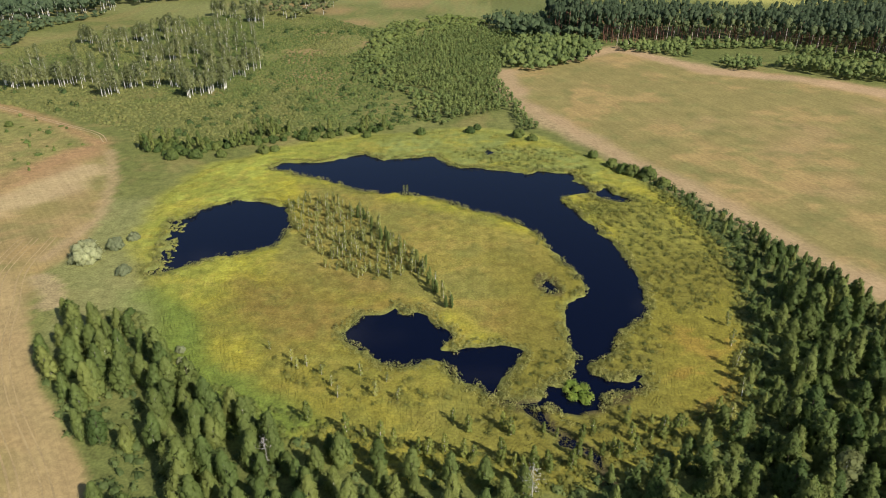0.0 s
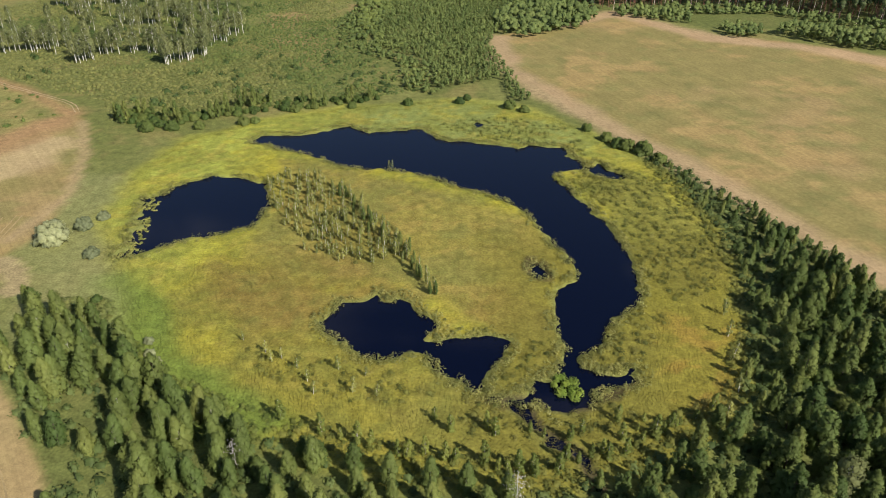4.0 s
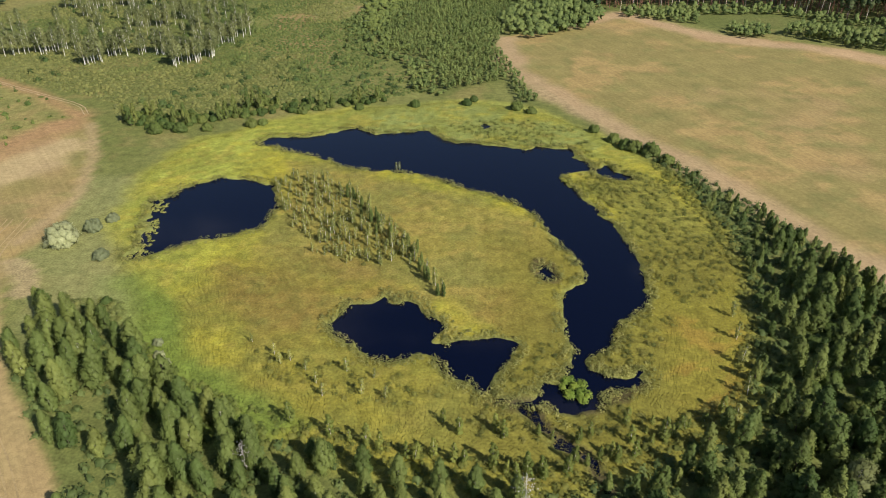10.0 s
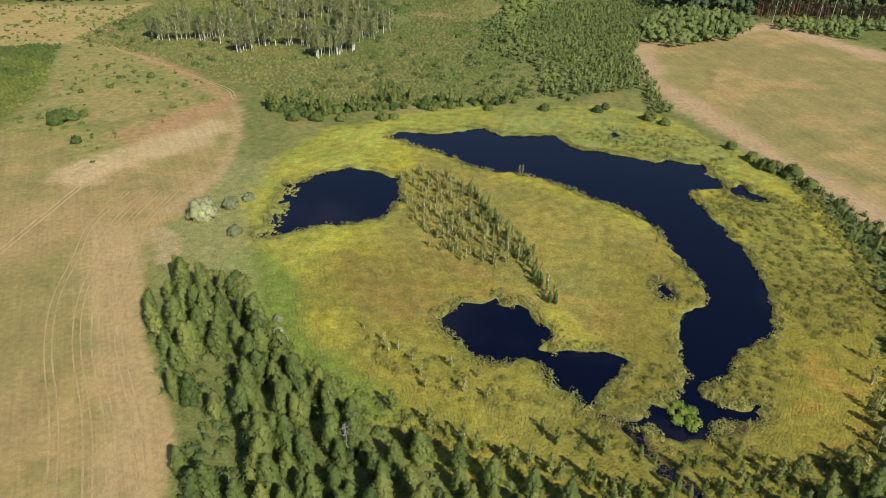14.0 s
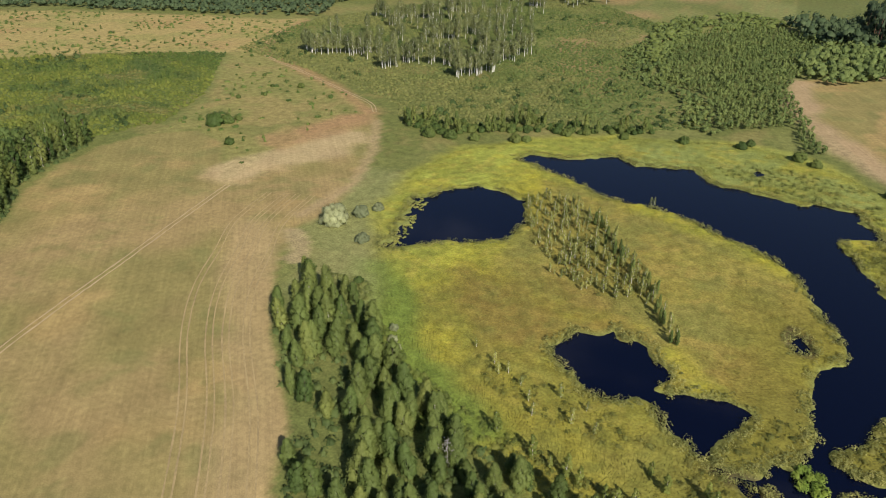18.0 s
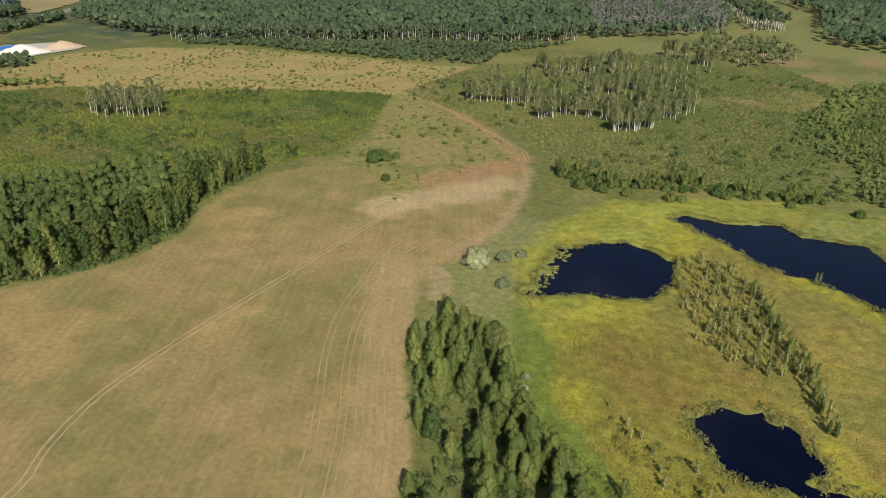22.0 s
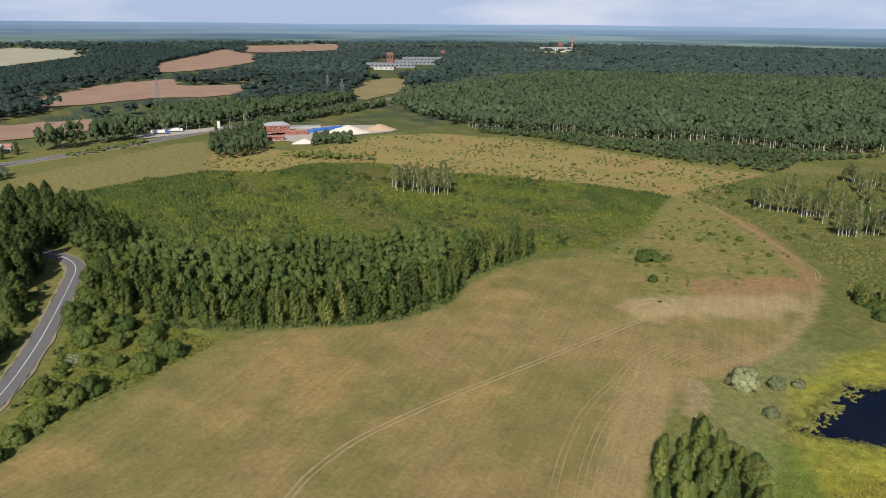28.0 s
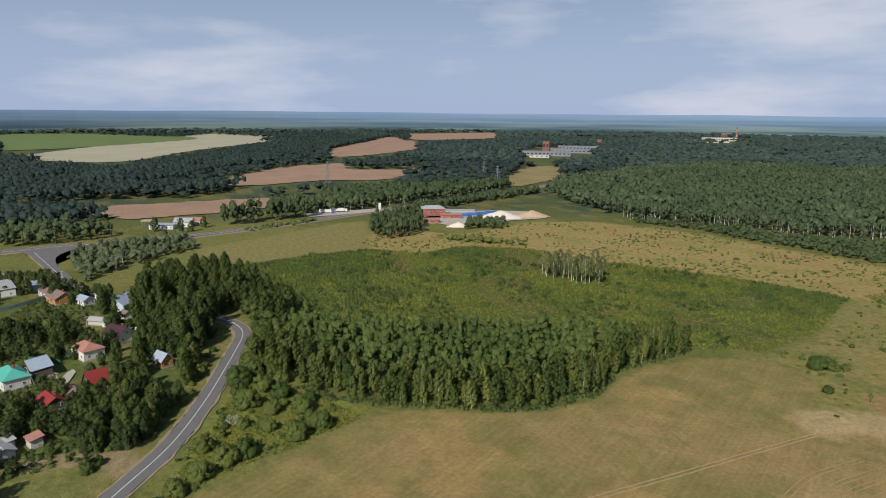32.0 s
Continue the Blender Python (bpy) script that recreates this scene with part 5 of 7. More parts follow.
SHRUBLAND = [(-300, 440), (-292, 345), (-226, 322), (-150, 285), (-138, 262), (-30, 300), (-12, 310), (-20, 360), (-50, 380), (-60, 520), (-150, 620), (-240, 560)]
p = away(strew(SHRUBLAND, 2.1), [BOG], 1)
p = p[(lumps(p, 40, 9) > 0.36) | (rng.uniform(0, 1, len(p)) > 0.6)]
h = 0.25 + 3.2 * lumps(p, 9, 94) ** 2 * rng.uniform(0.6, 1.3, len(p))
w = smooth(lumps(p, 55, 44), 0.40, 0.62)[:, None]
col = np.array([0.138, 0.176, 0.050]) * (1 - w) + np.array([0.200, 0.212, 0.068]) * w
stuff("shrubs", clumps(p, h, rng.uniform(0.9, 1.6, len(p)), 11, 0.40, up=1.5, flat=0.8), SHRUB_TINT, "dense low olive-green willow shrubs", "shrubs", col)
SHRUB_WEST = [(-245, 190), (-285, 160), (-305, 75), (-345, 40), (-380, 24), (-470, 15), (-490, 60), (-500, 105), (-475, 140), (-492, 171), (-474, 215), (-425, 234), (-382, 280),
              (-337, 312), (-290, 332), (-245, 262), (-232, 220)]
p = away(strew(SHRUB_WEST, 2.1), [MID_FRONT], 0)
h = 0.3 + 4.2 * lumps(p, 12, 93) ** 2 * rng.uniform(0.6, 1.3, len(p))
w, w2, w3 = (smooth(lumps(p * k, s, e), a, b)[:, None] for k, s, e, a, b in (((0.6, 1.0), 55, 45, 0.44, 0.56), ((1.0, 1.0), 20, 47, 0.54, 0.68), ((0.5, 1.0), 30, 49, 0.60, 0.70)))
col = np.array([0.112, 0.158, 0.036]) * (1 - w) + np.array([0.175, 0.205, 0.042]) * w
col = col * (1 - w2 * 0.7) + np.array([0.085, 0.125, 0.040]) * w2 * 0.7
col = col * (1 - w3 * 0.8) + np.array([0.215, 0.200, 0.062]) * w3 * 0.8
h = h * (1 - 0.6 * w3[:, 0]) * (1 + 0.5 * w2[:, 0])
stuff("shrubs", clumps(p, h, rng.uniform(0.9, 1.7, len(p)), 18, 0.40, up=1.4, flat=0.8), SHRUB_TINT, "wide green shrubland of willow and young birch", "shrubs", col)
p = np.concatenate([strew(SHRUB_WEST, 5.5, 2, 0.85), strew(SHRUBLAND, 9, 4, 0.85)])
p = p[lumps(p * np.array([0.5, 1.0]), 26, 74) > 0.52]
stuff("tall_shrubs", clumps(p, rng.uniform(1.2, 3.6, len(p)), rng.uniform(1.2, 2.8, len(p)), 60, 0.55, up=0.9), leafy("tall_shrub_leaves", (0.088, 0.128, 0.038), per="plant"), "taller dark green bushes among the shrubs", "shrubs")
p = np.concatenate([strew(FAR_MEADOW, 6, 3, 0.92), strew(SPUR, 7, 3, 0.92)])
stuff("meadow_shrubs", clumps(p, 0.4 + 2.4 * rng.uniform(0, 1, len(p)) ** 2.5, 0.6 + 1.9 * rng.uniform(0, 1, len(p)) ** 2, 44, 0.36), leafy("meadow_shrub_leaves", (0.130, 0.178, 0.046), per="plant"), "scattered small shrubs on the dry meadow", "shrubs")
p = strew([(-231, -1), (-228, 4), (-224, 3), (-222, -2), (-226, -3)], 0.7)
stuff("white_flowers", clumps(p, rng.uniform(0.8, 1.3, len(p)), rng.uniform(0.3, 0.5, len(p)), 14, 0.16, up=2.0, core=0), material("white_umbels", (0.62, 0.64, 0.52), 0.9, 0.2, 2.0, 9.0, 0), "patch of tall white flowering weeds", "flowers")
p = away(strew([(-176, -22), (-196, 2), (-206, 26), (-218, 42), (-246, 26), (-284, 12), (-262, 4), (-230, -5), (-205, -14)], 1.3), [FIELD_WEST], 0.5)
p = p[near_line(p, ROAD) > 5]
col = np.array([0.155, 0.185, 0.042]) * (1 - smooth(lumps(p, 9, 81), 0.45, 0.6)[:, None]) + np.array([0.230, 0.225, 0.050]) * smooth(lumps(p, 9, 81), 0.45, 0.6)[:, None]
stuff("tall_grass", clumps(p, rng.uniform(0.3, 0.9, len(p)), rng.uniform(0.6, 1.0, len(p)), 14, 0.28, up=2.0, core=0.5), GRASS_BOG, "rank green and yellow grass between road and field", "grass", col)
# undergrowth at the wood's foot and along the road
EDGE = WOOD_MID[1:11]
e, nrm = along(EDGE, 1.6)
p = np.concatenate([e + nrm * rng.uniform(-0.5, 4, (len(e), 1)), e + nrm * rng.uniform(0, 5, (len(e), 1)),
                    strew([(-185, -12), (-200, 4), (-212, 26), (-220, 40), (-246, 24), (-284, 6), (-262, 1), (-230, -6), (-205, -17)], 5, 0, 0.5), strew([(-205, -66), (-220, -24), (-240, -20), (-262, -50), (-300, -70), (-400, -60), (-430, -90), (-300, -120)], 3.0, 0, 0.5)])
p = np.concatenate([p, strew(WOOD_EAST, 2.6), strew(WOOD_SOUTH, 3.4, 0, 0.4)])
p = p[near_line(p, ROAD) > 6]
stuff("undergrowth", clumps(p, rng.uniform(0.6, 2.4, len(p)), rng.uniform(0.8, 1.7, len(p)), 28, 0.5), leafy("undergrowth_leaves", (0.105, 0.142, 0.044), per="plant"), "rank green undergrowth at the wood's edge", "shrubs")

# ---------------- far woods ----------------


def crown_form(lobes, sprays, size, squat):
    """One tree crown in a unit ball: uneven clumps round a middle, with leaf sprays on them."""
    c = unit(sphere_points(lobes) + np.array([0, 0, 0.25])) * np.array([0.56, 0.56, 0.62])
    c[0] = (0, 0, 0.5)
    r = rng.uniform(0.44, 0.66, lobes)
    v, f, n = lumpy(ICO, ICO_F, c, r[:, None] * np.array([0.84, 0.84, 0.84 * squat]), 0.26)
    n = unit(0.62 * n + 0.7 * np.repeat(c, 12, 0) + np.array([0, 0, 0.3]) + rng.normal(0, 0.16, n.shape))
    if sprays:
        k = rng.integers(0, lobes, sprays)
        d = sphere_points(sprays)
        lv, lf, ln = leaves(c[k] + d * r[k, None] * rng.uniform(0.78, 1.22, (sprays, 1)), 0.62 * d + 0.7 * c[k] + np.array([0, 0, 0.3]), np.full(sprays, size), 0.74)
        v, f, n = np.vstack([v, lv]), np.vstack([f, lf + len(v)]), np.vstack([n, ln])
    return v, f, n


def far_wood(outline, gap, height, mat, label, lobes=4, sprays=16, spread=0.58, thin=0.0, trunk=None, bare=0.1, trunk_r=0.2, holes=(), size=0.3, open_view=True, share=0.15, vary=(0.72, 1.15)):
    p = away(strew(outline, gap, 0, thin), holes)
    far = (np.hypot(p[:, 0], p[:, 1]) > 560) & open_view
    for o in FAR_FIELDS + list(holes):  # the fields lie open to view over the tree tops
        p, far = (lambda k: (p[k], far[k]))(~far | ((inside(p / (1 - height / 100), o) < 0) & (inside(p, o) < 0)))
    h = rng.uniform(*vary, len(p)) * height * (0.8 + 0.4 * lumps(p, gap * 9, 95))
    n = len(p)
    w = rng.uniform(0.75, 1.25, n) * gap * spread
    forms = [crown_form(lobes, sprays, size, min(1.0, max(0.6, gap * spread / (height * (0.5 - bare / 2))))) for _ in range(6)]
    pick, turn = rng.integers(0, 6, n), rng.uniform(0, math.tau, n)
    tone = np.clip(0.55 * rng.uniform(0, 1, n) + 0.9 * (lumps(p, gap * 7, 55) - 0.5) + 0.225, 0, 1)
    vs, fs, ns, ts, start = [], [], [], [], 0
    for k, (fv, ff, fn) in enumerate(forms):
        at = np.flatnonzero(pick == k)
        c, q = np.cos(turn[at])[:, None], np.sin(turn[at])[:, None]

        def spun(a):
            return np.stack([a[None, :, 0] * c - a[None, :, 1] * q, a[None, :, 0] * q + a[None, :, 1] * c, np.repeat(a[None, :, 2], len(at), 0)], 2)
        mid = np.c_[p[at], h[at] * (0.5 + bare / 2)]
        vs.append((mid[:, None] + spun(fv) * np.c_[w[at], w[at], h[at] * (0.5 - bare / 2)][:, None]).reshape(-1, 3))
        ns.append(spun(fn).reshape(-1, 3))
        fs.append((start + np.arange(len(at))[:, None, None] * len(fv) + ff[None]).reshape(-1, 3))
        ts.append(np.repeat(tone[at], len(fv)))
        start += len(at) * len(fv)
    ob = stuff("far_wood", (np.vstack(vs), np.vstack(fs), np.vstack(ns), np.concatenate(ts), None), mat, label, "wood")
    if trunk:
        some = rng.uniform(0, 1, n) < share + (0.95 - share) * smooth(lumps(p, gap * 6, 99), 0.42, 0.62)
        p, h, n = p[some], h[some], int(some.sum())
        k = np.arange(4) * math.pi / 2
        ring = np.stack([np.cos(k), np.sin(k)], 1) * trunk_r
        lean = rng.normal(0, 0.6, (n, 1, 2))
        tv = np.concatenate([np.concatenate([p[:, None] + ring, np.full((n, 4, 1), -0.3)], 2), np.concatenate([p[:, None] + ring * 0.5 + lean, np.repeat(h * 0.8, 4).reshape(n, 4, 1)], 2)], 1).reshape(-1, 3)
        b = np.arange(n)[:, None, None] * 8
        tf = (b + np.array([[i, (i + 1) % 4, 4 + (i + 1) % 4, 4 + i] for i in range(4)])[None]).reshape(-1, 4)
        new("trunks", mesh_of("trunks", tv, tf, trunk)).parent = ob
    return ob


WORKS = [[(-1440, 640), (-1300, 640), (-1540, 900), (-1700, 1010), (-1800, 1000), (-1820, 860)], [(-2080, 1540), (-1950, 1600), (-2140, 1980), (-2330, 1980)]]
THICKET = leafy("thicket_leaves", (0.160, 0.205, 0.062), per="plant", vary=0.26)
far_wood(NORTH_MID, 2.4, 4.2, THICKET, "dense thicket of young alder and willow", 2, 34, 0.5, thin=0.22, size=0.34, vary=(0.35, 1.25))
far_wood([(-72, 440), (-66, 380), (-30, 348), (-24, 306), (-9, 300), (-12, 350), (-44, 372), (-48, 436), (-40, 500), (-4, 545), (-60, 560)], 3.4, 3.4, THICKET, "scattered alder saplings at the thicket's edge", 2, 34, 0.48, thin=0.5, size=0.34, vary=(0.3, 1.2))
far_wood([(28, 409), (44, 405), (81, 442), (90, 478), (60, 496), (30, 480), (20, 440)], 4.4, 7.5, THICKET, "copse of leafy young trees at the hay field's corner", 5, 26, vary=(0.6, 1.15))
far_wood([(-30, 380), (-60, 420), (-70, 520), (-20, 600), (20, 560), (-5, 540), (-42, 496), (-50, 436), (-46, 377)], 5, 3.4, LEAF_SHRUB, "loose thicket of low willow", 4, 18, thin=0.4)
far_wood([(30, 500), (90, 490), (100, 520), (60, 560), (10, 560)], 6, 12, LEAF_FAR, "leafy trees beside the pine wood", 5, 26)
BARK_PALE_PINE = material("pale_pine_bark", (0.62, 0.50, 0.42), 0.9, 0.3, 1.0, 12.0, 0.3, 0.01)
BARK_RED = material("red_pine_bark", (0.25, 0.12, 0.085), 0.9, 0.3, 1.0, 12.0, 0.3, 0.01)
PINE_LEAF = leafy("tall_pine_needles", (0.070, 0.100, 0.048), per="plant")
far_wood([(60, 506), (104, 490), (142, 500), (202, 500), (236, 474), (266, 452), (330, 424), (460, 520), (380, 580), (230, 545), (140, 548), (60, 570)], 4.6, 22.5, PINE_LEAF, "tall dark pines with bare reddish trunks", 5, 26, 0.56, trunk=BARK_RED, bare=0.40, trunk_r=0.2, share=0.7, vary=(0.85, 1.1))
far_wood([(84, 490), (104, 482), (142, 495), (202, 494), (232, 467), (262, 446), (330, 416), (334, 424), (266, 454), (236, 474), (204, 502), (142, 502), (104, 490)], 6.5, 20, leafy("rim_birch_leaves", (0.120, 0.150, 0.060), per="plant"), "birches with pale trunks along the pine wood's rim", 5, 40, 0.44, thin=0.45, trunk=BARK_PALE_PINE, bare=0.42, trunk_r=0.2, share=0.6)
far_wood([(100, 466), (124, 457), (142, 450), (152, 474), (200, 480), (226, 456), (262, 432), (330, 400), (336, 416), (262, 450), (232, 468), (202, 492), (142, 490), (104, 482)], 4.0, 5.5, THICKET, "green undergrowth along the pine wood's foot", 4, 22, thin=0.25, vary=(0.4, 1.2))
far_wood([(152, 424), (160, 412), (176, 417), (182, 434), (160, 440)], 4.0, 7, THICKET, "clump of leafy young trees before the pine wood", 5, 28)
far_wood([(186, 424), (206, 401), (233, 388), (300, 352), (400, 300), (410, 320), (300, 378), (240, 410), (200, 436)], 4.2, 8.5, THICKET, "long thicket of leafy young trees before the pine wood", 5, 28)
FOREST = [(-310, 615), (-334, 556), (-373, 540), (-404, 534), (-440, 505), (-455, 462), (-495, 456), (-520, 428), (-575, 385), (-640, 370), (-860, 400), (-1000, 640), (-1100, 900), (-700, 1300), (-420, 1300), (-215, 800), (-230, 690)]
FOREST_RIM = [(-300, 600), (-331, 548), (-373, 531), (-404, 525), (-436, 498), (-450, 454), (-495, 446), (-520, 418), (-575, 375), (-600, 380), (-535, 450), (-500, 476), (-462, 482), (-446, 524), (-404, 548), (-374, 556), (-340, 575), (-312, 630)]
far_wood([q for q in WOOD_MID[11:]] + MID_FRONT[-9:][::-1] + [(-254, 186)], 4.4, 9.5, leafy("inner_wood_leaves", (0.108, 0.154, 0.042), per="plant"), "inner trees of the middle wood", 8, 120, 0.5, size=0.15, vary=(0.45, 1.25))
LEAF_BROAD = leafy("broad_forest_leaves", (0.092, 0.132, 0.066), per="plant", vary=0.34)
far_wood(FOREST, 9.0, 15, LEAF_BROAD, "broad leafy forest beyond the meadow", 3, 13, 0.56)
far_wood(FOREST_RIM, 5.5, 15, LEAF_BROAD, "pale-trunked aspens along the forest's edge", 5, 24, 0.44, thin=0.15, trunk=BARK_BIRCH, bare=0.38, trunk_r=0.2, share=0.35)
far_wood([(-296, 590), (-318, 500), (-300, 452), (-331, 442), (-370, 424), (-400, 424), (-457, 402), (-500, 400), (-560, 368), (-575, 378), (-520, 416), (-495, 444), (-452, 450), (-436, 492), (-404, 522), (-373, 528), (-331, 545)],
         5.0, 5.0, LEAF_FAR, "bushes and young trees before the forest's edge", 4, 20, thin=0.2, vary=(0.4, 1.3))
BARK_GREY = material("grey_dead_bark", (0.36, 0.34, 0.33), 0.9, 0.3, 0.8, 9.0, 0.2, 0.01)
far_wood([(-420, 860), (-279, 950), (-212, 753), (-300, 641)], 5.5, 15, leafy("grey_dead_twigs", (0.190, 0.182, 0.160), per="plant"), "thin grey stand of half-dead birches", 2, 14, 0.34, trunk=BARK_GREY, bare=0.62, trunk_r=0.22, share=0.85)
far_wood([(-470, 900), (-300, 1010), (-190, 780), (-160, 790), (-270, 1060), (-500, 960)], 7, 17, LEAF_FAR, "pale-trunked birches behind the grey stand", 4, 16, 0.5, trunk=BARK_BIRCH, bare=0.5, trunk_r=0.26, share=0.8)
far_wood([(-120, 740), (-170, 980), (-250, 1100), (-100, 1150), (160, 900), (60, 760), (-30, 690)], 9, 14, LEAF_BROAD, "dark wood beyond the grassy clearing", 3, 16)
far_wood([(60, 900), (200, 1000), (700, 800), (600, 640), (430, 560), (330, 690), (200, 820)], 11, 16, LEAF_FAR, "wood behind the bright far meadow", 4, 14)
far_wood([(-140, 560), (-160, 590), (-195, 610), (-215, 700), (-150, 700), (-110, 620)], 8, 9, leafy("pale_birch_leaves", (0.140, 0.165, 0.062), per="plant"), "scattered pale birches behind the stand", 4, 18, 0.4, 0.4, trunk=BARK_BIRCH, bare=0.4, trunk_r=0.17)
far_wood([(-1000, 640), (-1250, 800), (-2200, 1500), (-2300, 2300), (-1200, 3100), (-300, 3200), (-420, 1300), (-700, 1300), (-1100, 900)], 23, 15, LEAF_FOREST_HAZE, "dark forest stretching to the horizon", 2, 8, holes=WORKS)
far_wood([(-672, 70), (-704, 140), (-764, 240), (-860, 400), (-900, 370), (-850, 250), (-850, 130), (-780, 90), (-720, 50)], 8, 14, LEAF_FAR, "belt of leafy trees along the main road", 5, 22, trunk=BARK_BIRCH, bare=0.2, trunk_r=0.16, share=0.1)
far_wood([(-630, 4), (-656, 50), (-672, 92), (-694, 84), (-670, 40), (-654, 0)], 6.5, 20, LEAF_FAR, "row of leafy trees behind the main road", 5, 24, open_view=False)
far_wood([(-572, -152), (-584, -105), (-618, -66), (-655, -78), (-668, -110), (-650, -170)], 7, 14, LEAF_FAR, "dense leafy trees behind the main road", 5, 24)
far_wood([(-640, -62), (-668, -66), (-676, -30), (-666, -8), (-656, -10), (-662, -36)], 7, 14, LEAF_FAR, "leafy trees round the roadside station", 5, 24)
far_wood([(-840, -200), (-870, 0), (-900, 160), (-960, 250), (-1010, 260), (-960, 40), (-940, -60), (-900, -220)], 9, 15, LEAF_FARHAZE, "dark tree belt between ploughed fields", 4, 28, size=0.26)
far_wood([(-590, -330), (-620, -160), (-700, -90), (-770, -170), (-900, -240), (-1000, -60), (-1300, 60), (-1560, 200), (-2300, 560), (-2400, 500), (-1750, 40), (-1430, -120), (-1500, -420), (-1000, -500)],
         10, 15, LEAF_FARHAZE, "dark wood between the fields", 4, 24, size=0.26)
far_wood([(-519, -98), (-547, -92), (-575, -62), (-592, -25), (-536, -16), (-488, -53), (-447, -77)], 5, 7, leafy("roadside_willow_leaves", (0.130, 0.165, 0.085), per="plant"), "grey-green willows before the main road", 5, 24, thin=0.25, vary=(0.5, 1.2))
far_wood([(-600, 22), (-640, 90), (-652, 82), (-612, 18)], 4.5, 3, LEAF_SHRUB, "low shrubs along the main road", 3, 14)
far_wood([(-1110, 180), (-1160, 290), (-1230, 280), (-1190, 190)], 10, 15, LEAF_FARHAZE, "dark copse in the ploughed field", 4, 16)
far_wood([(-900, 450), (-1100, 620), (-1250, 800), (-2200, 1500), (-2500, 1000), (-2000, 600), (-1650, 430), (-1350, 380), (-1180, 560)], 19, 14, LEAF_FOREST_HAZE, "far dark woods round the works", 3, 8, holes=WORKS)
far_wood([(-860, -300), (-835, 140), (-880, 360), (-1000, 640), (-1250, 800), (-2200, 1500), (-2900, 900), (-2900, -600), (-1500, -500)], 20, 13, LEAF_FARHAZE, "dark woods filling the land between far fields", 3, 14, holes=WORKS)
far_wood([(-561, 118), (-530, 129), (-557, 164), (-616, 179), (-616, 135)], 5.0, 15, LEAF_FAR, "tall leafy copse beside the brick building", 5, 40, 0.5, trunk=BARK_DARK, size=0.24, vary=(0.6, 1.15))
far_wood([(-564, 201), (-558, 241), (-588, 251), (-600, 220)], 5.0, 8, LEAF_FAR, "low green copse before the yard", 5, 30)
far_wood([(-528, 165), (-500, 190), (-478, 224), (-490, 224), (-530, 185)], 4.5, 4.5, LEAF_SHRUB, "belt of green willow shrubs", 4, 20, thin=0.3)
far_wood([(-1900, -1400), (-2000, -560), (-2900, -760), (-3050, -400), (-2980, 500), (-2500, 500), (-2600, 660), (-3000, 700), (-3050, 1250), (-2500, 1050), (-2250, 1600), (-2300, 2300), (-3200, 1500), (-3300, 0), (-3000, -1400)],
         34, 16, LEAF_FOREST_HAZE, "far woods below the skyline", 3, 6, thin=0.35)
far_wood([(-680, 165), (-735, 250), (-820, 385), (-800, 395), (-715, 262), (-672, 182)], 7, 10, LEAF_FAR, "leafy trees hiding the main road", 5, 22)


def distance_material():
    """The wooded plain near the horizon: long pale and dark strips in painted blue haze that lightens upwards."""
    m = bpy.data.materials.new("hazy_distance")
    m.use_nodes = True
    n, l = m.node_tree.nodes, m.node_tree.links
    geo, mp, t = n.new("ShaderNodeNewGeometry"), n.new("ShaderNodeMapping"), n.new("ShaderNodeTexNoise")
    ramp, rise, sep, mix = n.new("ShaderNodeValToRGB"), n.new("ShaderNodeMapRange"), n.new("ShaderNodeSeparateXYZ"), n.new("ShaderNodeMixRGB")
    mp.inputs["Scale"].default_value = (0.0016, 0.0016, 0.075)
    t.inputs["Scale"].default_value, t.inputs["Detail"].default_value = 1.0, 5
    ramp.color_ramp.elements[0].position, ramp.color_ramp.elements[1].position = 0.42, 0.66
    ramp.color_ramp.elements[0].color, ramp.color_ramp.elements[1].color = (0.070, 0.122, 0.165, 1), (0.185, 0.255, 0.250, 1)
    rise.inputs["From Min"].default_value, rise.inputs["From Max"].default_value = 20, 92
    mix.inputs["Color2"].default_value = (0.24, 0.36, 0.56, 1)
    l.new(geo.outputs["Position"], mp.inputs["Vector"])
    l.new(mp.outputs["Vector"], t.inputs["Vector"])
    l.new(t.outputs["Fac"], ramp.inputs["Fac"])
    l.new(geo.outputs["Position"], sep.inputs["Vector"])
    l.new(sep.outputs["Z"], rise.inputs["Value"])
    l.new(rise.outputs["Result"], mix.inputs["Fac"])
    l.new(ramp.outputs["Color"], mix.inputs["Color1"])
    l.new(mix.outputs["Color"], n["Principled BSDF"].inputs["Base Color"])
    n["Principled BSDF"].inputs["Roughness"].default_value = 1.0
    n["Principled BSDF"].inputs["Specular IOR Level"].default_value = 0.0
    return m


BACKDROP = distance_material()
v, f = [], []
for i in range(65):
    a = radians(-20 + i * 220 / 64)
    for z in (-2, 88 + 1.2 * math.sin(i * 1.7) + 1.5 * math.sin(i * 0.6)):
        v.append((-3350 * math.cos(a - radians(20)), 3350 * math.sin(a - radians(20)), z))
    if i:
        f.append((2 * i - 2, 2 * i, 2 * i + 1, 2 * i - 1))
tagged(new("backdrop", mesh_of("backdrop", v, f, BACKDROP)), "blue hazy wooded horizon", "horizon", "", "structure")

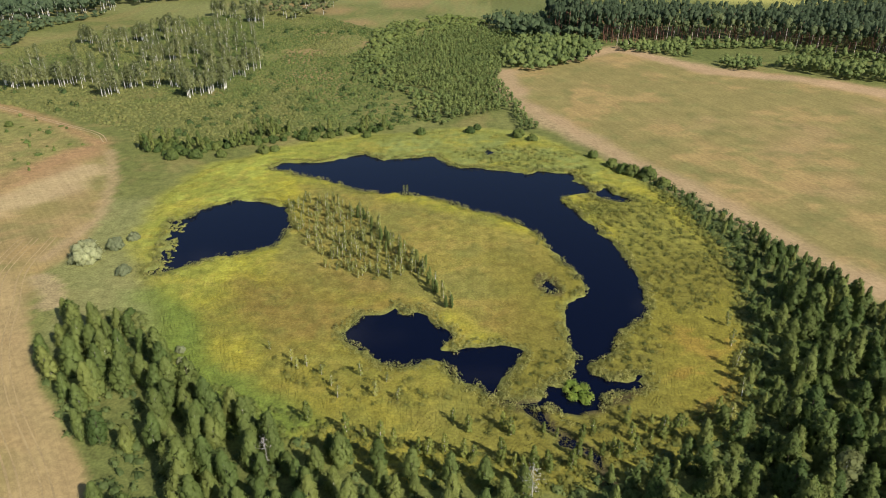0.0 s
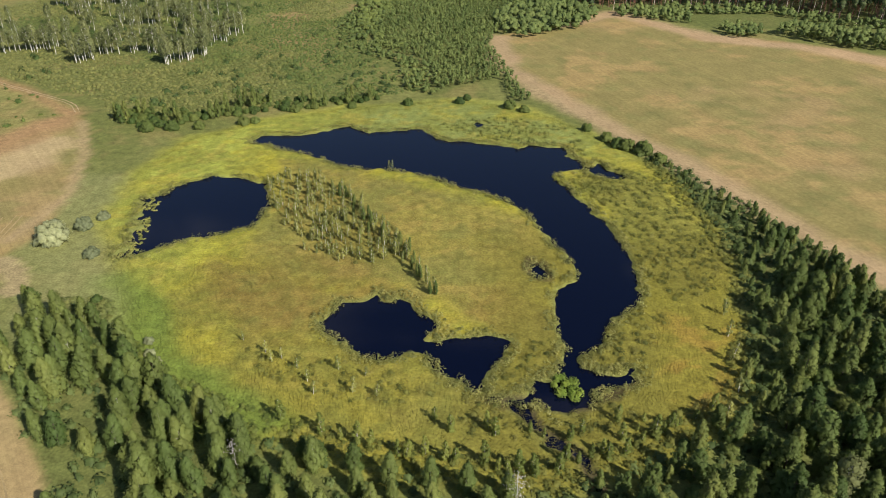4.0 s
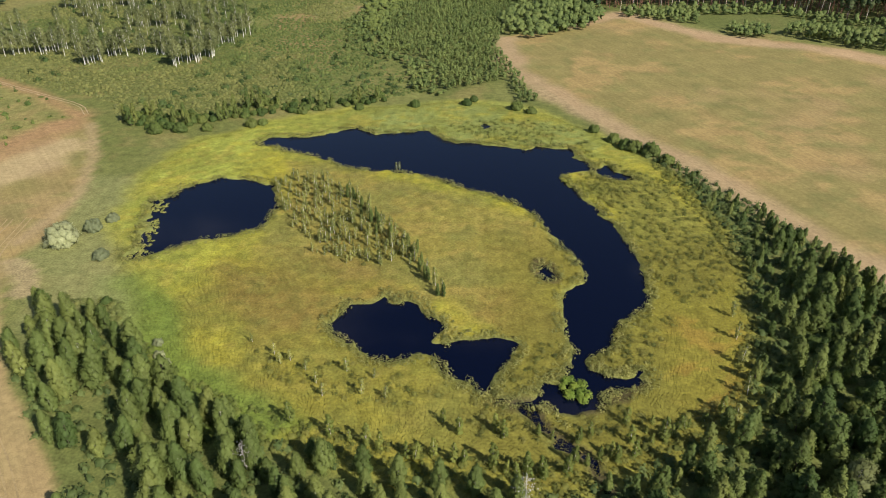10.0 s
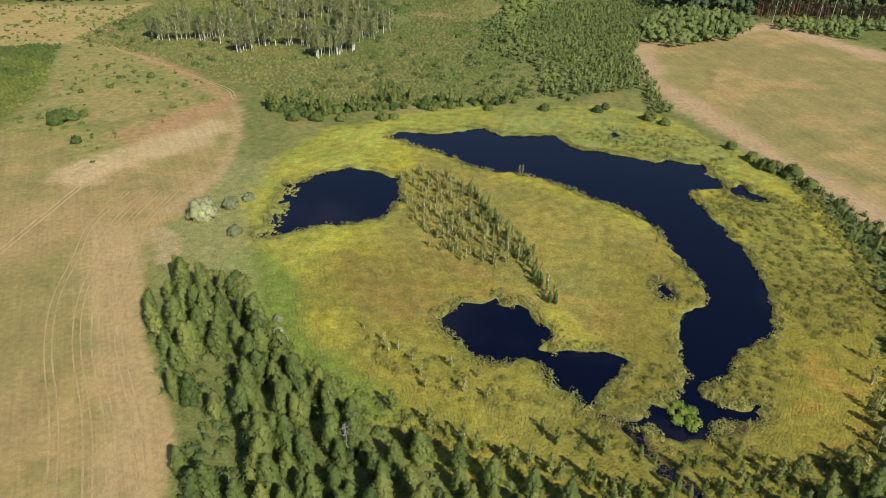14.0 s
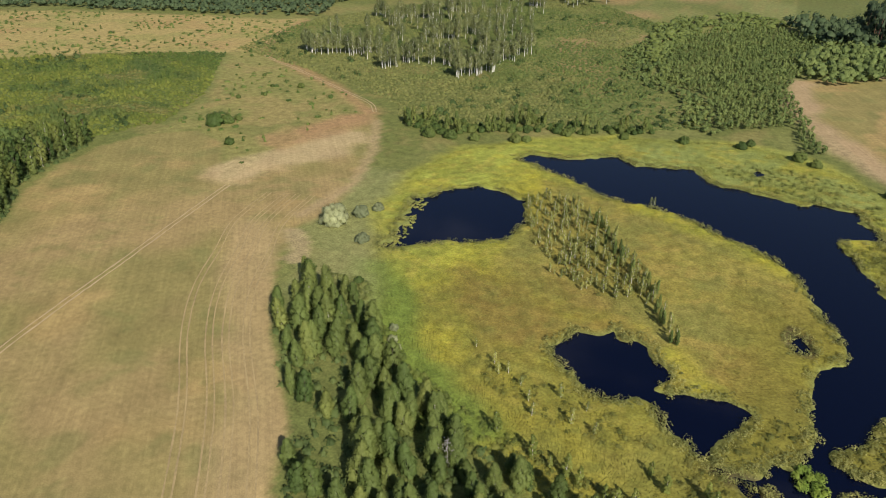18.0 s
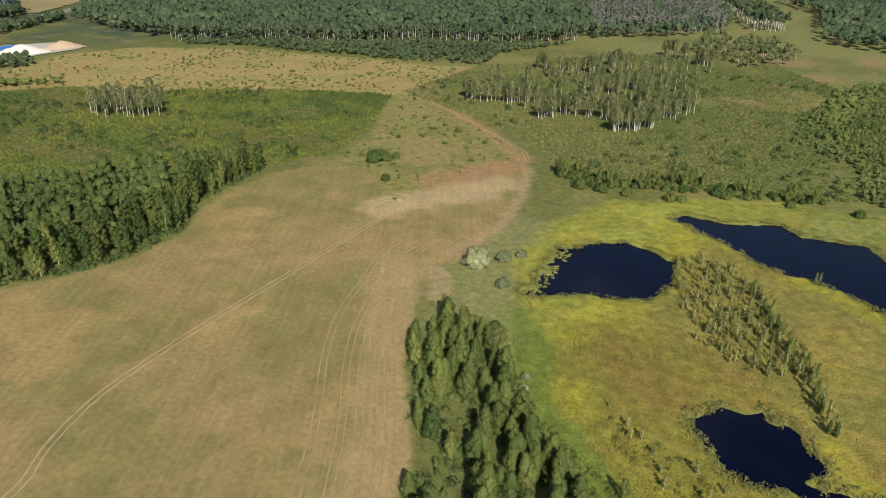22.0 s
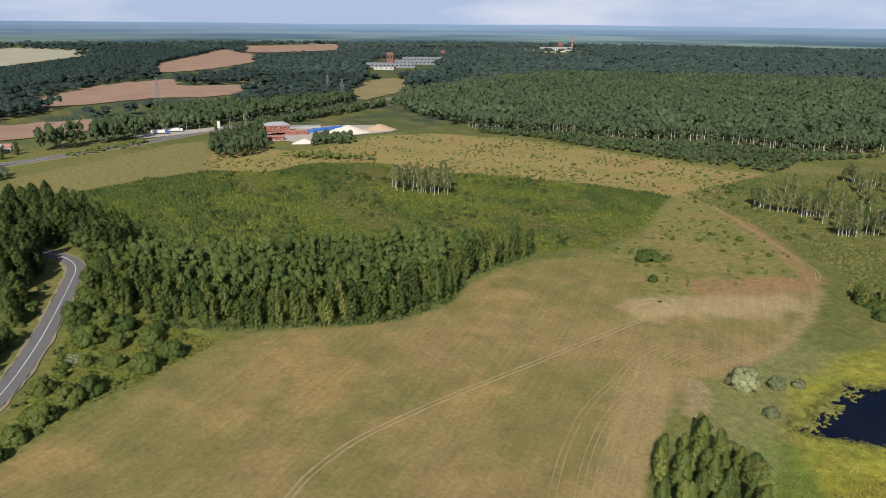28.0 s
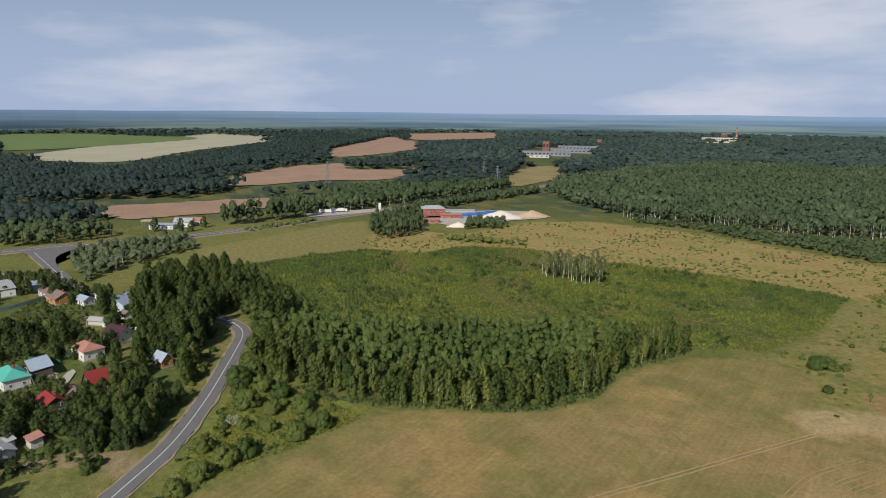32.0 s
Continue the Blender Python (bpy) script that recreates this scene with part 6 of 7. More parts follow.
# ---------------- buildings ----------------
WHITE_WALL = material("white_render", (0.74, 0.73, 0.70), 0.85, 0.08, 0.5, 6, 0.1, 0.01)
CREAM_WALL = material("pale_plank_wall", (0.60, 0.58, 0.52), 0.85, 0.12, 0.5, 6, 0.2, 0.01)
BRICK_WALL = material("red_brick_wall", (0.40, 0.12, 0.085), 0.9, 0.2, 0.4, 7, 0.3, 0.01)
LOG_WALL = material("orange_log_wall", (0.50, 0.22, 0.06), 0.8, 0.2, 0.6, 8, 0.3, 0.02)
DARK_WALL = material("dark_shed_wall", (0.11, 0.09, 0.085), 0.9, 0.25, 0.6, 8, 0.3, 0.02)
BLUE_WALL = material("pale_blue_siding", (0.50, 0.60, 0.68), 0.8, 0.1, 0.5, 6, 0.1, 0.01)
GREY_WALL = material("grey_concrete_wall", (0.42, 0.43, 0.44), 0.9, 0.15, 0.3, 5, 0.2, 0.02)
ROOF_PLUM = material("plum_metal_roof", (0.075, 0.034, 0.048), 0.55, 0.12, 0.5, 5, 0.1, 0.01)
ROOF_PINK = material("faded_red_roof", (0.42, 0.21, 0.17), 0.75, 0.18, 0.5, 5, 0.2, 0.01)
ROOF_RED = material("bright_red_roof", (0.30, 0.045, 0.04), 0.6, 0.15, 0.5, 5, 0.1, 0.01)
ROOF_TEAL = material("turquoise_metal_roof", (0.10, 0.46, 0.38), 0.55, 0.12, 0.5, 5, 0.1, 0.01)
ROOF_BLUE = material("blue_grey_metal_roof", (0.36, 0.44, 0.54), 0.5, 0.12, 0.5, 5, 0.1, 0.01)
ROOF_GREY = material("grey_sheet_roof", (0.40, 0.41, 0.43), 0.7, 0.18, 0.5, 5, 0.2, 0.01)
ROOF_BROWN = material("brown_slate_roof", (0.24, 0.17, 0.155), 0.8, 0.2, 0.5, 5, 0.2, 0.01)
GLASS = material("window_glass", (0.03, 0.04, 0.05), 0.1, 0.05, 1, 5, 0, spec=0.6)
FRAME = material("white_window_frame", (0.75, 0.75, 0.74), 0.6, 0.05, 1, 5, 0)
WOOD_POST = material("weathered_timber", (0.32, 0.29, 0.25), 0.9, 0.25, 0.8, 8, 0.3, 0.01)
STEEL = material("galvanised_steel", (0.38, 0.40, 0.42), 0.5, 0.1, 1, 8, 0, metal=0.6)
BLUE_PAINT = material("blue_painted_steel", (0.05, 0.16, 0.50), 0.5, 0.12, 0.5, 5, 0)
GREEN_PAINT = material("green_sheet_fence", (0.03, 0.16, 0.10), 0.6, 0.12, 0.5, 5, 0)
RUBBER = material("black_rubber", (0.02, 0.02, 0.02), 0.9, 0.1, 1, 5, 0)
YELLOW = material("yellow_paint", (0.70, 0.42, 0.03), 0.6, 0.1, 1, 5, 0)


def box(bm, x0, x1, y0, y1, z0, z1):
    v = [bm.verts.new((x, y, z)) for z in (z0, z1) for x, y in ((x0, y0), (x1, y0), (x1, y1), (x0, y1))]
    for q in ((3, 2, 1, 0), (4, 5, 6, 7), (0, 1, 5, 4), (1, 2, 6, 5), (2, 3, 7, 6), (3, 0, 4, 7)):
        bm.faces.new([v[i] for i in q])


def part(name, bm, mat, parent, label=""):
    me = bpy.data.meshes.new(name)
    bmesh.ops.recalc_face_normals(bm, faces=bm.faces)
    bm.to_mesh(me)
    bm.free()
    me.materials.append(mat)
    ob = new(name, me)
    ob.parent = parent
    return tagged(ob, label)


def boxes(name, rows, mat, parent, label=""):
    bm = bmesh.new()
    for r in rows:
        box(bm, *r)
    return part(name, bm, mat, parent, label)


def window_on(house, x, y, z, w, h, side):
    """A window with frame and pane, standing 6 cm proud of a wall that faces side ('x+', 'x-', 'y+', 'y-')."""
    s, k = (1 if side[1] == "+" else -1), side[0]

    def slab(u0, u1, z0, z1, d0, d1):
        d0, d1 = sorted((d0 * s, d1 * s))
        return (x + d0, x + d1, y + u0, y + u1, z0, z1) if k == "x" else (x + u0, x + u1, y + d0, y + d1, z0, z1)
    t = 0.1
    f = boxes("window", [slab(-w / 2, -w / 2 + t, z, z + h, -0.05, 0.06), slab(w / 2 - t, w / 2, z, z + h, -0.05, 0.06), slab(-w / 2 + t, w / 2 - t, z, z + t, -0.05, 0.06),
                         slab(-w / 2 + t, w / 2 - t, z + h - t, z + h, -0.05, 0.06), slab(-0.04, 0.04, z + t, z + h - t, -0.05, 0.05)], FRAME, house)
    boxes("pane", [slab(-w / 2 + t, w / 2 - t, z + t, z + h - t, -0.04, 0.03)], GLASS, f)


def house(x, y, turn, w, d, h, rise, wall, roof, label, category="house", hip=False, windows=True, chimney=True, name="house", over=0.5, mono=False):
    """A house with its ridge along its own x axis: body with gables, thick roof, windows, door and chimney."""
    root = tagged(new(name), label, category)
    bm = bmesh.new()
    a, b = w / 2, d / 2
    if hip or mono:
        box(bm, -a, a, -b, b, -0.3, h)
    else:
        pts = [(-b, -0.3), (b, -0.3), (b, h), (0, h + rise), (-b, h)]
        ends = [[bm.verts.new((s * a, u, z)) for u, z in pts] for s in (-1, 1)]
        bm.faces.new(ends[0])
        bm.faces.new(ends[1][::-1])
        for i in range(5):
            bm.faces.new([ends[0][i], ends[0][(i + 1) % 5], ends[1][(i + 1) % 5], ends[1][i]])
    part("wall", bm, wall, root)
    boxes("foundation", [(-a - 0.08, a + 0.08, -b - 0.08, b + 0.08, -0.4, 0.35)], GREY_WALL, root)
    bm = bmesh.new()
    t, o = 0.18, over
    if mono:
        v = [bm.verts.new((sx * (a + o), sy * (b + o), h + (rise if sy > 0 else 0) + dz)) for dz in (0.02, t) for sx, sy in ((-1, -1), (1, -1), (1, 1), (-1, 1))]
        for q in ((3, 2, 1, 0), (4, 5, 6, 7), (0, 1, 5, 4), (1, 2, 6, 5), (2, 3, 7, 6), (3, 0, 4, 7)):
            bm.faces.new([v[i] for i in q])
    else:
        drop = rise * o / b
        ridge = max(a - b * 0.85, 0.3) if hip else a + o
        low = [bm.verts.new((sx * (a + o), sy * (b + o), h - drop + 0.03)) for sx, sy in ((-1, -1), (1, -1), (1, 1), (-1, 1))]
        up = [bm.verts.new((sx * (a + o), sy * (b + o), h - drop + t)) for sx, sy in ((-1, -1), (1, -1), (1, 1), (-1, 1))]
        r = [bm.verts.new((sx * ridge, 0, h + rise + t)) for sx in (-1, 1)]
        rl = [bm.verts.new((sx * ridge, 0, h + rise + 0.03)) for sx in (-1, 1)]
        bm.faces.new((up[0], up[1], r[1], r[0]))
        bm.faces.new((up[2], up[3], r[0], r[1]))
        bm.faces.new((low[1], low[0], rl[0], rl[1]))
        bm.faces.new((low[3], low[2], rl[1], rl[0]))
        for i, j in ((0, 1), (2, 3)):
            bm.faces.new((low[i], low[j], up[j], up[i]))
        if hip:
            for i, j in ((1, 2), (3, 0)):
                bm.faces.new((low[i], low[j], up[j], up[i]))
            bm.faces.new((up[1], up[2], r[1]))
            bm.faces.new((up[3], up[0], r[0]))
        else:
            bm.faces.new((low[1], up[1], r[1], rl[1]))
            bm.faces.new((up[2], low[2], rl[1], r[1]))
            bm.faces.new((low[3], up[3], r[0], rl[0]))
            bm.faces.new((up[0], low[0], rl[0], r[0]))
    part("roof", bm, roof, root)
    if windows:
        n = max(2, int(w / 3.2))
        for s, side in ((-b, "y-"), (b, "y+")):
            for i in range(n):
                window_on(root, -a + w * (i + 0.5) / n, s, 1.0, 1.1, 1.3, side)
        for s, side in ((-a, "x-"), (a, "x+")):
            for u in (-d / 4, d / 4):
                window_on(root, s, u, 1.0, 1.0, 1.3, side)
            if rise > 2 and not hip:
                window_on(root, s, 0, h + 0.2, 0.9, 1.1, side)
        boxes("door", [(a * 0.1 - 0.5, a * 0.1 + 0.5, -b - 0.07, -b + 0.02, 0.36, 2.35)], DARK_WALL, root)
    if chimney:
        boxes("chimney", [(a * 0.3 - 0.35, a * 0.3 + 0.35, 0.4, 1.1, h, h + rise + 0.9), (a * 0.3 - 0.45, a * 0.3 + 0.45, 0.3, 1.2, h + rise + 0.9, h + rise + 1.05)], BRICK_WALL, root)
    root.matrix_world = pose(x, y, 0.2, 0, 0, turn)
    return root


house(-327, -45, 40, 11, 9.5, 3.6, 3.0, WHITE_WALL, ROOF_PLUM, "white rendered house with a dark plum metal roof")
house(-308, -55, 33, 11.5, 8.5, 4.2, 2.2, WHITE_WALL, ROOF_PINK, "white house with a faded red hipped roof", hip=True)
house(-288, -25, 35, 6.5, 5.0, 3.0, 2.6, LOG_WALL, ROOF_BLUE, "small orange log cabin with a grey metal roof", chimney=False)
house(-272, -47, 120, 7, 6, 2.4, 4.0, DARK_WALL, ROOF_RED, "cottage with a steep bright red roof half hidden by trees", chimney=False)
house(-257, -59, 30, 9, 7, 2.4, 2.0, DARK_WALL, ROOF_RED, "low cottage with a bright red metal roof")
house(-262, -52, 30, 8, 6, 2.6, 1.5, DARK_WALL, ROOF_BROWN, "low cottage with a brown slate roof", chimney=False)
house(-283, -77, 30, 13, 9, 4.2, 2.6, WHITE_WALL, ROOF_TEAL, "white house with a turquoise hipped metal roof", hip=True)
house(-294, -70, 20, 14, 7, 3.0, 1.0, DARK_WALL, ROOF_BLUE, "long dark shed with a blue-grey sheet roof", "shed", chimney=False, name="shed", mono=True, windows=False)
house(-380, -49, 150, 15, 11, 4.2, 3.6, BLUE_WALL, ROOF_BLUE, "pale blue house with a broad blue-grey metal roof")
house(-404, -82, 30, 13, 10, 3.2, 2.6, LOG_WALL, ROOF_BROWN, "orange log house with a brown sheet roof")
house(-418, -90, 30, 12, 7, 3.0, 1.4, CREAM_WALL, ROOF_BROWN, "pale annexe with a brown sheet roof", chimney=False)
house(-395, -69, 35, 9, 6, 3.0, 1.6, WHITE_WALL, ROOF_BLUE, "white outbuilding with a pale blue sheet roof", "shed", chimney=False, name="shed")
house(-400, -61, 35, 10, 4, 3.0, 0.6, WHITE_WALL, ROOF_GREY, "long low white shed with a grey roof", "shed", chimney=False, name="shed", mono=True, windows=False)
house(-355, -57, 60, 9, 4, 2.2, 1.2, CREAM_WALL, ROOF_GREY, "small grey garden shed with a sheet roof", "shed", chimney=False, name="shed", windows=False)
house(-362, -46, 30, 5, 4, 2.4, 1.4, CREAM_WALL, ROOF_BROWN, "small plank shed with a brown roof", "shed", chimney=False, name="shed", windows=False)
house(-433, -116, 20, 24, 10, 4.0, 0.4, WHITE_WALL, ROOF_GREY, "long flat white builders' store", "store", chimney=False, name="store", mono=True)
house(-436, -101, 20, 14, 8, 3.4, 0.5, BLUE_WALL, ROOF_BLUE, "flat blue-grey metal garage", "garage", chimney=False, name="garage", mono=True, windows=False)
house(-222, -66, 30, 8, 6, 2.5, 1.0, CREAM_WALL, ROOF_GREY, "shabby shed with a pale grey sheet roof", "shed", chimney=False, name="shed", windows=False)
house(-228, -67, 30, 8, 5, 2.4, 0.8, CREAM_WALL, ROOF_GREY, "low grey-roofed lean-to beside a garden", "shed", chimney=False, name="shed", mono=True, windows=False)
house(-227, -58, 30, 4.5, 3.5, 2.4, 0.8, CREAM_WALL, ROOF_PINK, "small shed with a rusty brown roof", "shed", chimney=False, name="shed", mono=True, windows=False)
house(-398, -41, 150, 12, 6, 3.0, 1.4, WHITE_WALL, ROOF_BROWN, "white house with a brown roof behind trees", chimney=False)


def fence(line, height, mat, label):
    root = tagged(new("fence"), label, "fence")
    p, nrm = along(line, 2.5)
    for i in range(len(p) - 1):
        c, e = (p[i] + p[i + 1]) / 2, p[i + 1] - p[i]
        ob = boxes("panel", [(-np.linalg.norm(e) / 2 + 0.04, np.linalg.norm(e) / 2 - 0.04, -0.03, 0.03, 0.1, height)], mat, root)
        ob.matrix_local = pose(c[0], c[1], 0.1, 0, 0, math.degrees(math.atan2(e[1], e[0])))
        boxes("post", [(p[i][0] - 0.05, p[i][0] + 0.05, p[i][1] - 0.05, p[i][1] + 0.05, -0.3, height + 0.15)], STEEL, root)


fence([(-388, -110), (-402, -97), (-420, -88)], 2.0, ROOF_BLUE, "long blue-grey sheet fence round a garden")
fence([(-349, -55), (-338, -39)], 1.9, WHITE_WALL, "white sheet fence behind a house")
fence([(-309, -77), (-301, -64)], 1.9, GREEN_PAINT, "dark green sheet fence between gardens")
fence([(-316, -66), (-311, -63)], 1.8, BLUE_PAINT, "short blue fence beside a white house")


def pole(x, y, h, label="grey timber power pole with a crossarm", strut=True, name="power_pole"):
    root = tagged(new(name), label, "pole")
    v, f = tube([(0, 0, -0.3), (0, 0, h)], [0.14, 0.1], 8)
    new("post", mesh_of("post", v, f, WOOD_POST, True)).parent = root
    if strut:
        v, f = tube([(2.2, 0.6, -0.3), (0.1, 0, h - 1.2)], [0.13, 0.1], 8)
        new("strut", mesh_of("strut", v, f, WOOD_POST, True)).parent = root
    boxes("crossarm", [(-0.9, 0.9, -0.06, 0.06, h - 0.6, h - 0.45)], WOOD_POST, root)
    for u in (-0.8, 0, 0.8):
        boxes("insulator", [(u - 0.05, u + 0.05, -0.05, 0.05, h - 0.45, h - 0.2)], FRAME, root)
    root.matrix_world = pose(x, y, 0, 0, 0, rng.uniform(0, 180))


for x, y in ((-277, -70), (-268, -59), (-474, -63), (-481, -60), (-443, -88), (-340, -60)):
    pole(x, y, 8.5)


def street_lamp(x, y, turn):
    root = tagged(new("street_lamp"), "slim grey street lamp beside the main road", "street lamp", "street lamps of the main road")
    v, f = tube([(0, 0, -0.3), (0, 0, 8.5), (0.3, 0, 9.0), (1.6, 0, 9.2)], [0.12, 0.08, 0.06, 0.05], 8)
    new("post", mesh_of("post", v, f, STEEL, True)).parent = root
    boxes("lamp_head", [(1.4, 2.1, -0.14, 0.14, 9.12, 9.3)], FRAME, root)
    root.matrix_world = pose(x, y, 0, 0, 0, turn)


p, nrm = along(HIGHWAY[2:7], 34)
for (x, y), (u, w) in zip(p, nrm):
    street_lamp(x + u * 9.5, y + w * 9.5, math.degrees(math.atan2(-w, -u)))

for x, y, k in ((-618, -30, 1.1), (-614, -22, 0.9), (-622, -50, 1.2), (-632, -12, 1.0)):
    plant(GARDEN[int(rng.integers(4))], x, y, 0.2, k * 1.3, label="leafy green tree before the roadside station", category="tree", group="trees of the roadside station", name="station_tree")

# brick building, yard and heaps
brick = house(-650, 200, 80, 24, 14, 7.2, 2.6, BRICK_WALL, ROOF_GREY, "two-storey red brick building with a pale grey hipped roof", "building", hip=True, windows=False, chimney=False, name="brick_building")
for row in (1.2, 4.4):
    for i in range(8):
        window_on(brick, -12 + 24 * (i + 0.5) / 8, -7, row, 1.5, 1.7, "y-")
    for i in range(4):
        window_on(brick, -12, -7 + 14 * (i + 0.5) / 4, row, 1.5, 1.7, "x-")
GRAVEL = material("pale_gravel", (0.46, 0.42, 0.37), 0.95, 0.2, 0.1, 1.5, 0.4, 0.05)
SAND_WHITE = material("white_sand", (0.72, 0.66, 0.58), 0.95, 0.1, 0.2, 2, 0.3, 0.05)
SAND_TAN = material("tan_sand", (0.52, 0.38, 0.26), 0.95, 0.15, 0.2, 2, 0.3, 0.05)
sheet("yard", [(-636, 182), (-600, 190), (-580, 206), (-596, 240), (-606, 300), (-650, 300), (-668, 230), (-634, 214)], 0.5, GRAVEL, "pale gravel yard beside the brick building", "yard", 1.0)
sheet("lay_by", [(-668, 84), (-690, 84), (-700, 130), (-712, 160), (-690, 160), (-676, 122)], 0.5, GRAVEL, "gravel lay-by beside the main road", "lay-by", 1.0)
sheet("gravel_lot", [(-440, -92), (-452, -96), (-470, -110), (-490, -140), (-470, -146), (-452, -112)], 0.5, GRAVEL, "pale gravel lot beside the side road", "lot", 1.0)
sheet("junction", [(-568, -152), (-552, -134), (-535, -123), (-505, -112), (-470, -98), (-445, -88), (-442, -81), (-470, -90), (-505, -103), (-530, -107), (-552, -102), (-570, -82)], 0.40, ASPHALT, "wide grey asphalt mouth of the side road", "road", 0.6)
sheet("path", [(-262, -64), (-272, -62), (-290, -60), (-290, -57), (-272, -58), (-262, -61)], 0.45, GRAVEL, "pale gravel garden path", "path", 0.4)


def heap(x, y, turn, length, width, height, mat, label):
    n, m = 40, 20
    gx, gy = np.meshgrid(np.linspace(-1, 1, n), np.linspace(-1, 1, m))
    q = np.stack([gx.ravel(), gy.ravel()], 1)
    r = np.hypot(q[:, 0], q[:, 1])
    z = np.clip(1 - r, 0, 1) ** 0.8 * (0.65 + 0.7 * lumps(q * 10, 4, 97)) * height
    i = np.arange(n * m).reshape(m, n)
    f = np.stack([i[:-1, :-1], i[:-1, 1:], i[1:, 1:], i[1:, :-1]], -1).reshape(-1, 4)
    ob = tagged(new("sand_mound", mesh_of("sand_mound", np.c_[q * (length / 2, width / 2), z - 0.05], f, mat, True)), label, "sand heap")
    ob.matrix_world = pose(x, y, 0.4, 0, 0, turn)


heap(-614, 256, 80, 46, 18, 7, SAND_WHITE, "long heap of white sand in the yard")
heap(-618, 291, 85, 36, 16, 5.5, SAND_TAN, "broad heap of tan sand in the yard")
heap(-577, 201, 70, 20, 9, 4, SAND_WHITE, "small heap of white gravel before the yard")


def container(x, y, turn, mat, label):
    root = tagged(new("container"), label, "container", "containers in the yard")
    boxes("body", [(-6, 6, -1.2, 1.2, 0.1, 2.6)], mat, root)
    for i in range(12):
        boxes("rib", [(-5.8 + i, -5.6 + i, -1.26, 1.26, 0.2, 2.5)], mat, root)
    boxes("door", [(6.0, 6.08, -1.1, 1.1, 0.2, 2.5)], mat, root)
    root.matrix_world = pose(x, y, 0.5, 0, 0, turn)


for k in range(4):
    container(-634 - 3.2 * k, 226 + 11 * k, 75 + 3 * k, BLUE_PAINT, "blue steel shipping container in the yard")
house(-628, 212, 72, 20, 5, 3.0, 0.8, BRICK_WALL, ROOF_PINK, "long low red shed in the yard", "shed", chimney=False, name="shed", mono=True)
house(-606, 186, 65, 14, 5, 3.0, 0.8, BRICK_WALL, ROOF_PINK, "low red brick garage beside the yard", "shed", chimney=False, name="shed", mono=True)
house(-665, 232, 75, 34, 3, 2.2, 0.2, GREY_WALL, ROOF_GREY, "long pale concrete yard wall shed", "shed", chimney=False, name="shed", mono=True, windows=False)

# roadside station, billboard, lorry
house(-642, -28, 75, 15, 10, 4.5, 3.0, WHITE_WALL, ROOF_GREY, "white roadside station with a grey metal roof", "building", chimney=False)
house(-634, -45, 75, 20, 9, 3.5, 0.6, WHITE_WALL, ROOF_BLUE, "low white roadside shop with a flat pale roof", "building", chimney=False, mono=True)
house(-650, -16, 75, 9, 7, 4.0, 2.0, CREAM_WALL, ROOF_PINK, "small pale building with a pinkish roof", "building", chimney=False)
canopy = tagged(new("canopy"), "grey flat filling station canopy with yellow trim", "canopy")
boxes("roof", [(-6, 6, -4, 4, 4.2, 4.9)], ROOF_GREY, canopy)
boxes("trim", [(-6.05, 6.05, -4.05, -4.0, 4.3, 4.8)], YELLOW, canopy)
for u in (-5, 5):
    for w in (-3, 3):
        boxes("post", [(u - 0.15, u + 0.15, w - 0.15, w + 0.15, -0.3, 4.2)], STEEL, canopy)
canopy.matrix_world = pose(-655, -57, 0, 0, 0, 75)
board = tagged(new("billboard"), "tall blank white roadside sign on a post", "sign")
boxes("panel", [(-1.3, 1.3, -0.15, 0.15, 2.5, 9.5)], WHITE_WALL, board)
boxes("post", [(-0.3, 0.3, -0.12, 0.12, -0.3, 2.5)], STEEL, board)
board.matrix_world = pose(-682, 155, 0.3, 0, 0, 70)


def wheel(parent, x, y, r, w):
    v, f = tube([(x, y - w / 2, r), (x, y + w / 2, r)], [r, r], 14)
    f.append(tuple(range(13, -1, -1)))
    t = new("wheel", mesh_of("wheel", v, f, RUBBER))
    t.parent = parent
    v, f = tube([(x, y - w / 2 - 0.02, r), (x, y + w / 2 + 0.02, r)], [r * 0.5, r * 0.5], 10)
    f.append(tuple(range(9, -1, -1)))
    new("rim", mesh_of("rim", v, f, STEEL)).parent = t


def lorry(x, y, turn, cab, label):
    root = tagged(new("lorry"), label, "lorry")
    bm = bmesh.new()
    box(bm, -9, 3.2, -1.25, 1.25, 1.1, 3.9)
    bmesh.ops.bevel(bm, geom=bm.edges[:], offset=0.08, segments=1, affect="EDGES")
    part("trailer", bm, WHITE_WALL, root)
    bm = bmesh.new()
    box(bm, 3.7, 6.0, -1.2, 1.2, 0.7, 3.4)
    bmesh.ops.bevel(bm, geom=bm.edges[:], offset=0.2, segments=2, affect="EDGES")
    c = part("cab", bm, cab, root)
    boxes("windscreen", [(5.95, 6.03, -1.0, 1.0, 2.0, 3.0)], GLASS, c)
    boxes("chassis", [(-8.8, 5.8, -0.5, 0.5, 0.6, 1.05)], RUBBER, root)
    for u in (-7.8, -6.6, -5.4, 2.6, 5.0):
        for w in (-1.05, 1.05):
            wheel(root, u, w, 0.5, 0.3)
    root.matrix_world = pose(x, y, 0.5, 0, 0, turn)


lorry(-686, 104, 74, BLUE_PAINT, "white articulated lorry with a blue cab in the lay-by")
lorry(-692, 118, 74, WHITE_WALL, "white lorry parked in the lay-by")


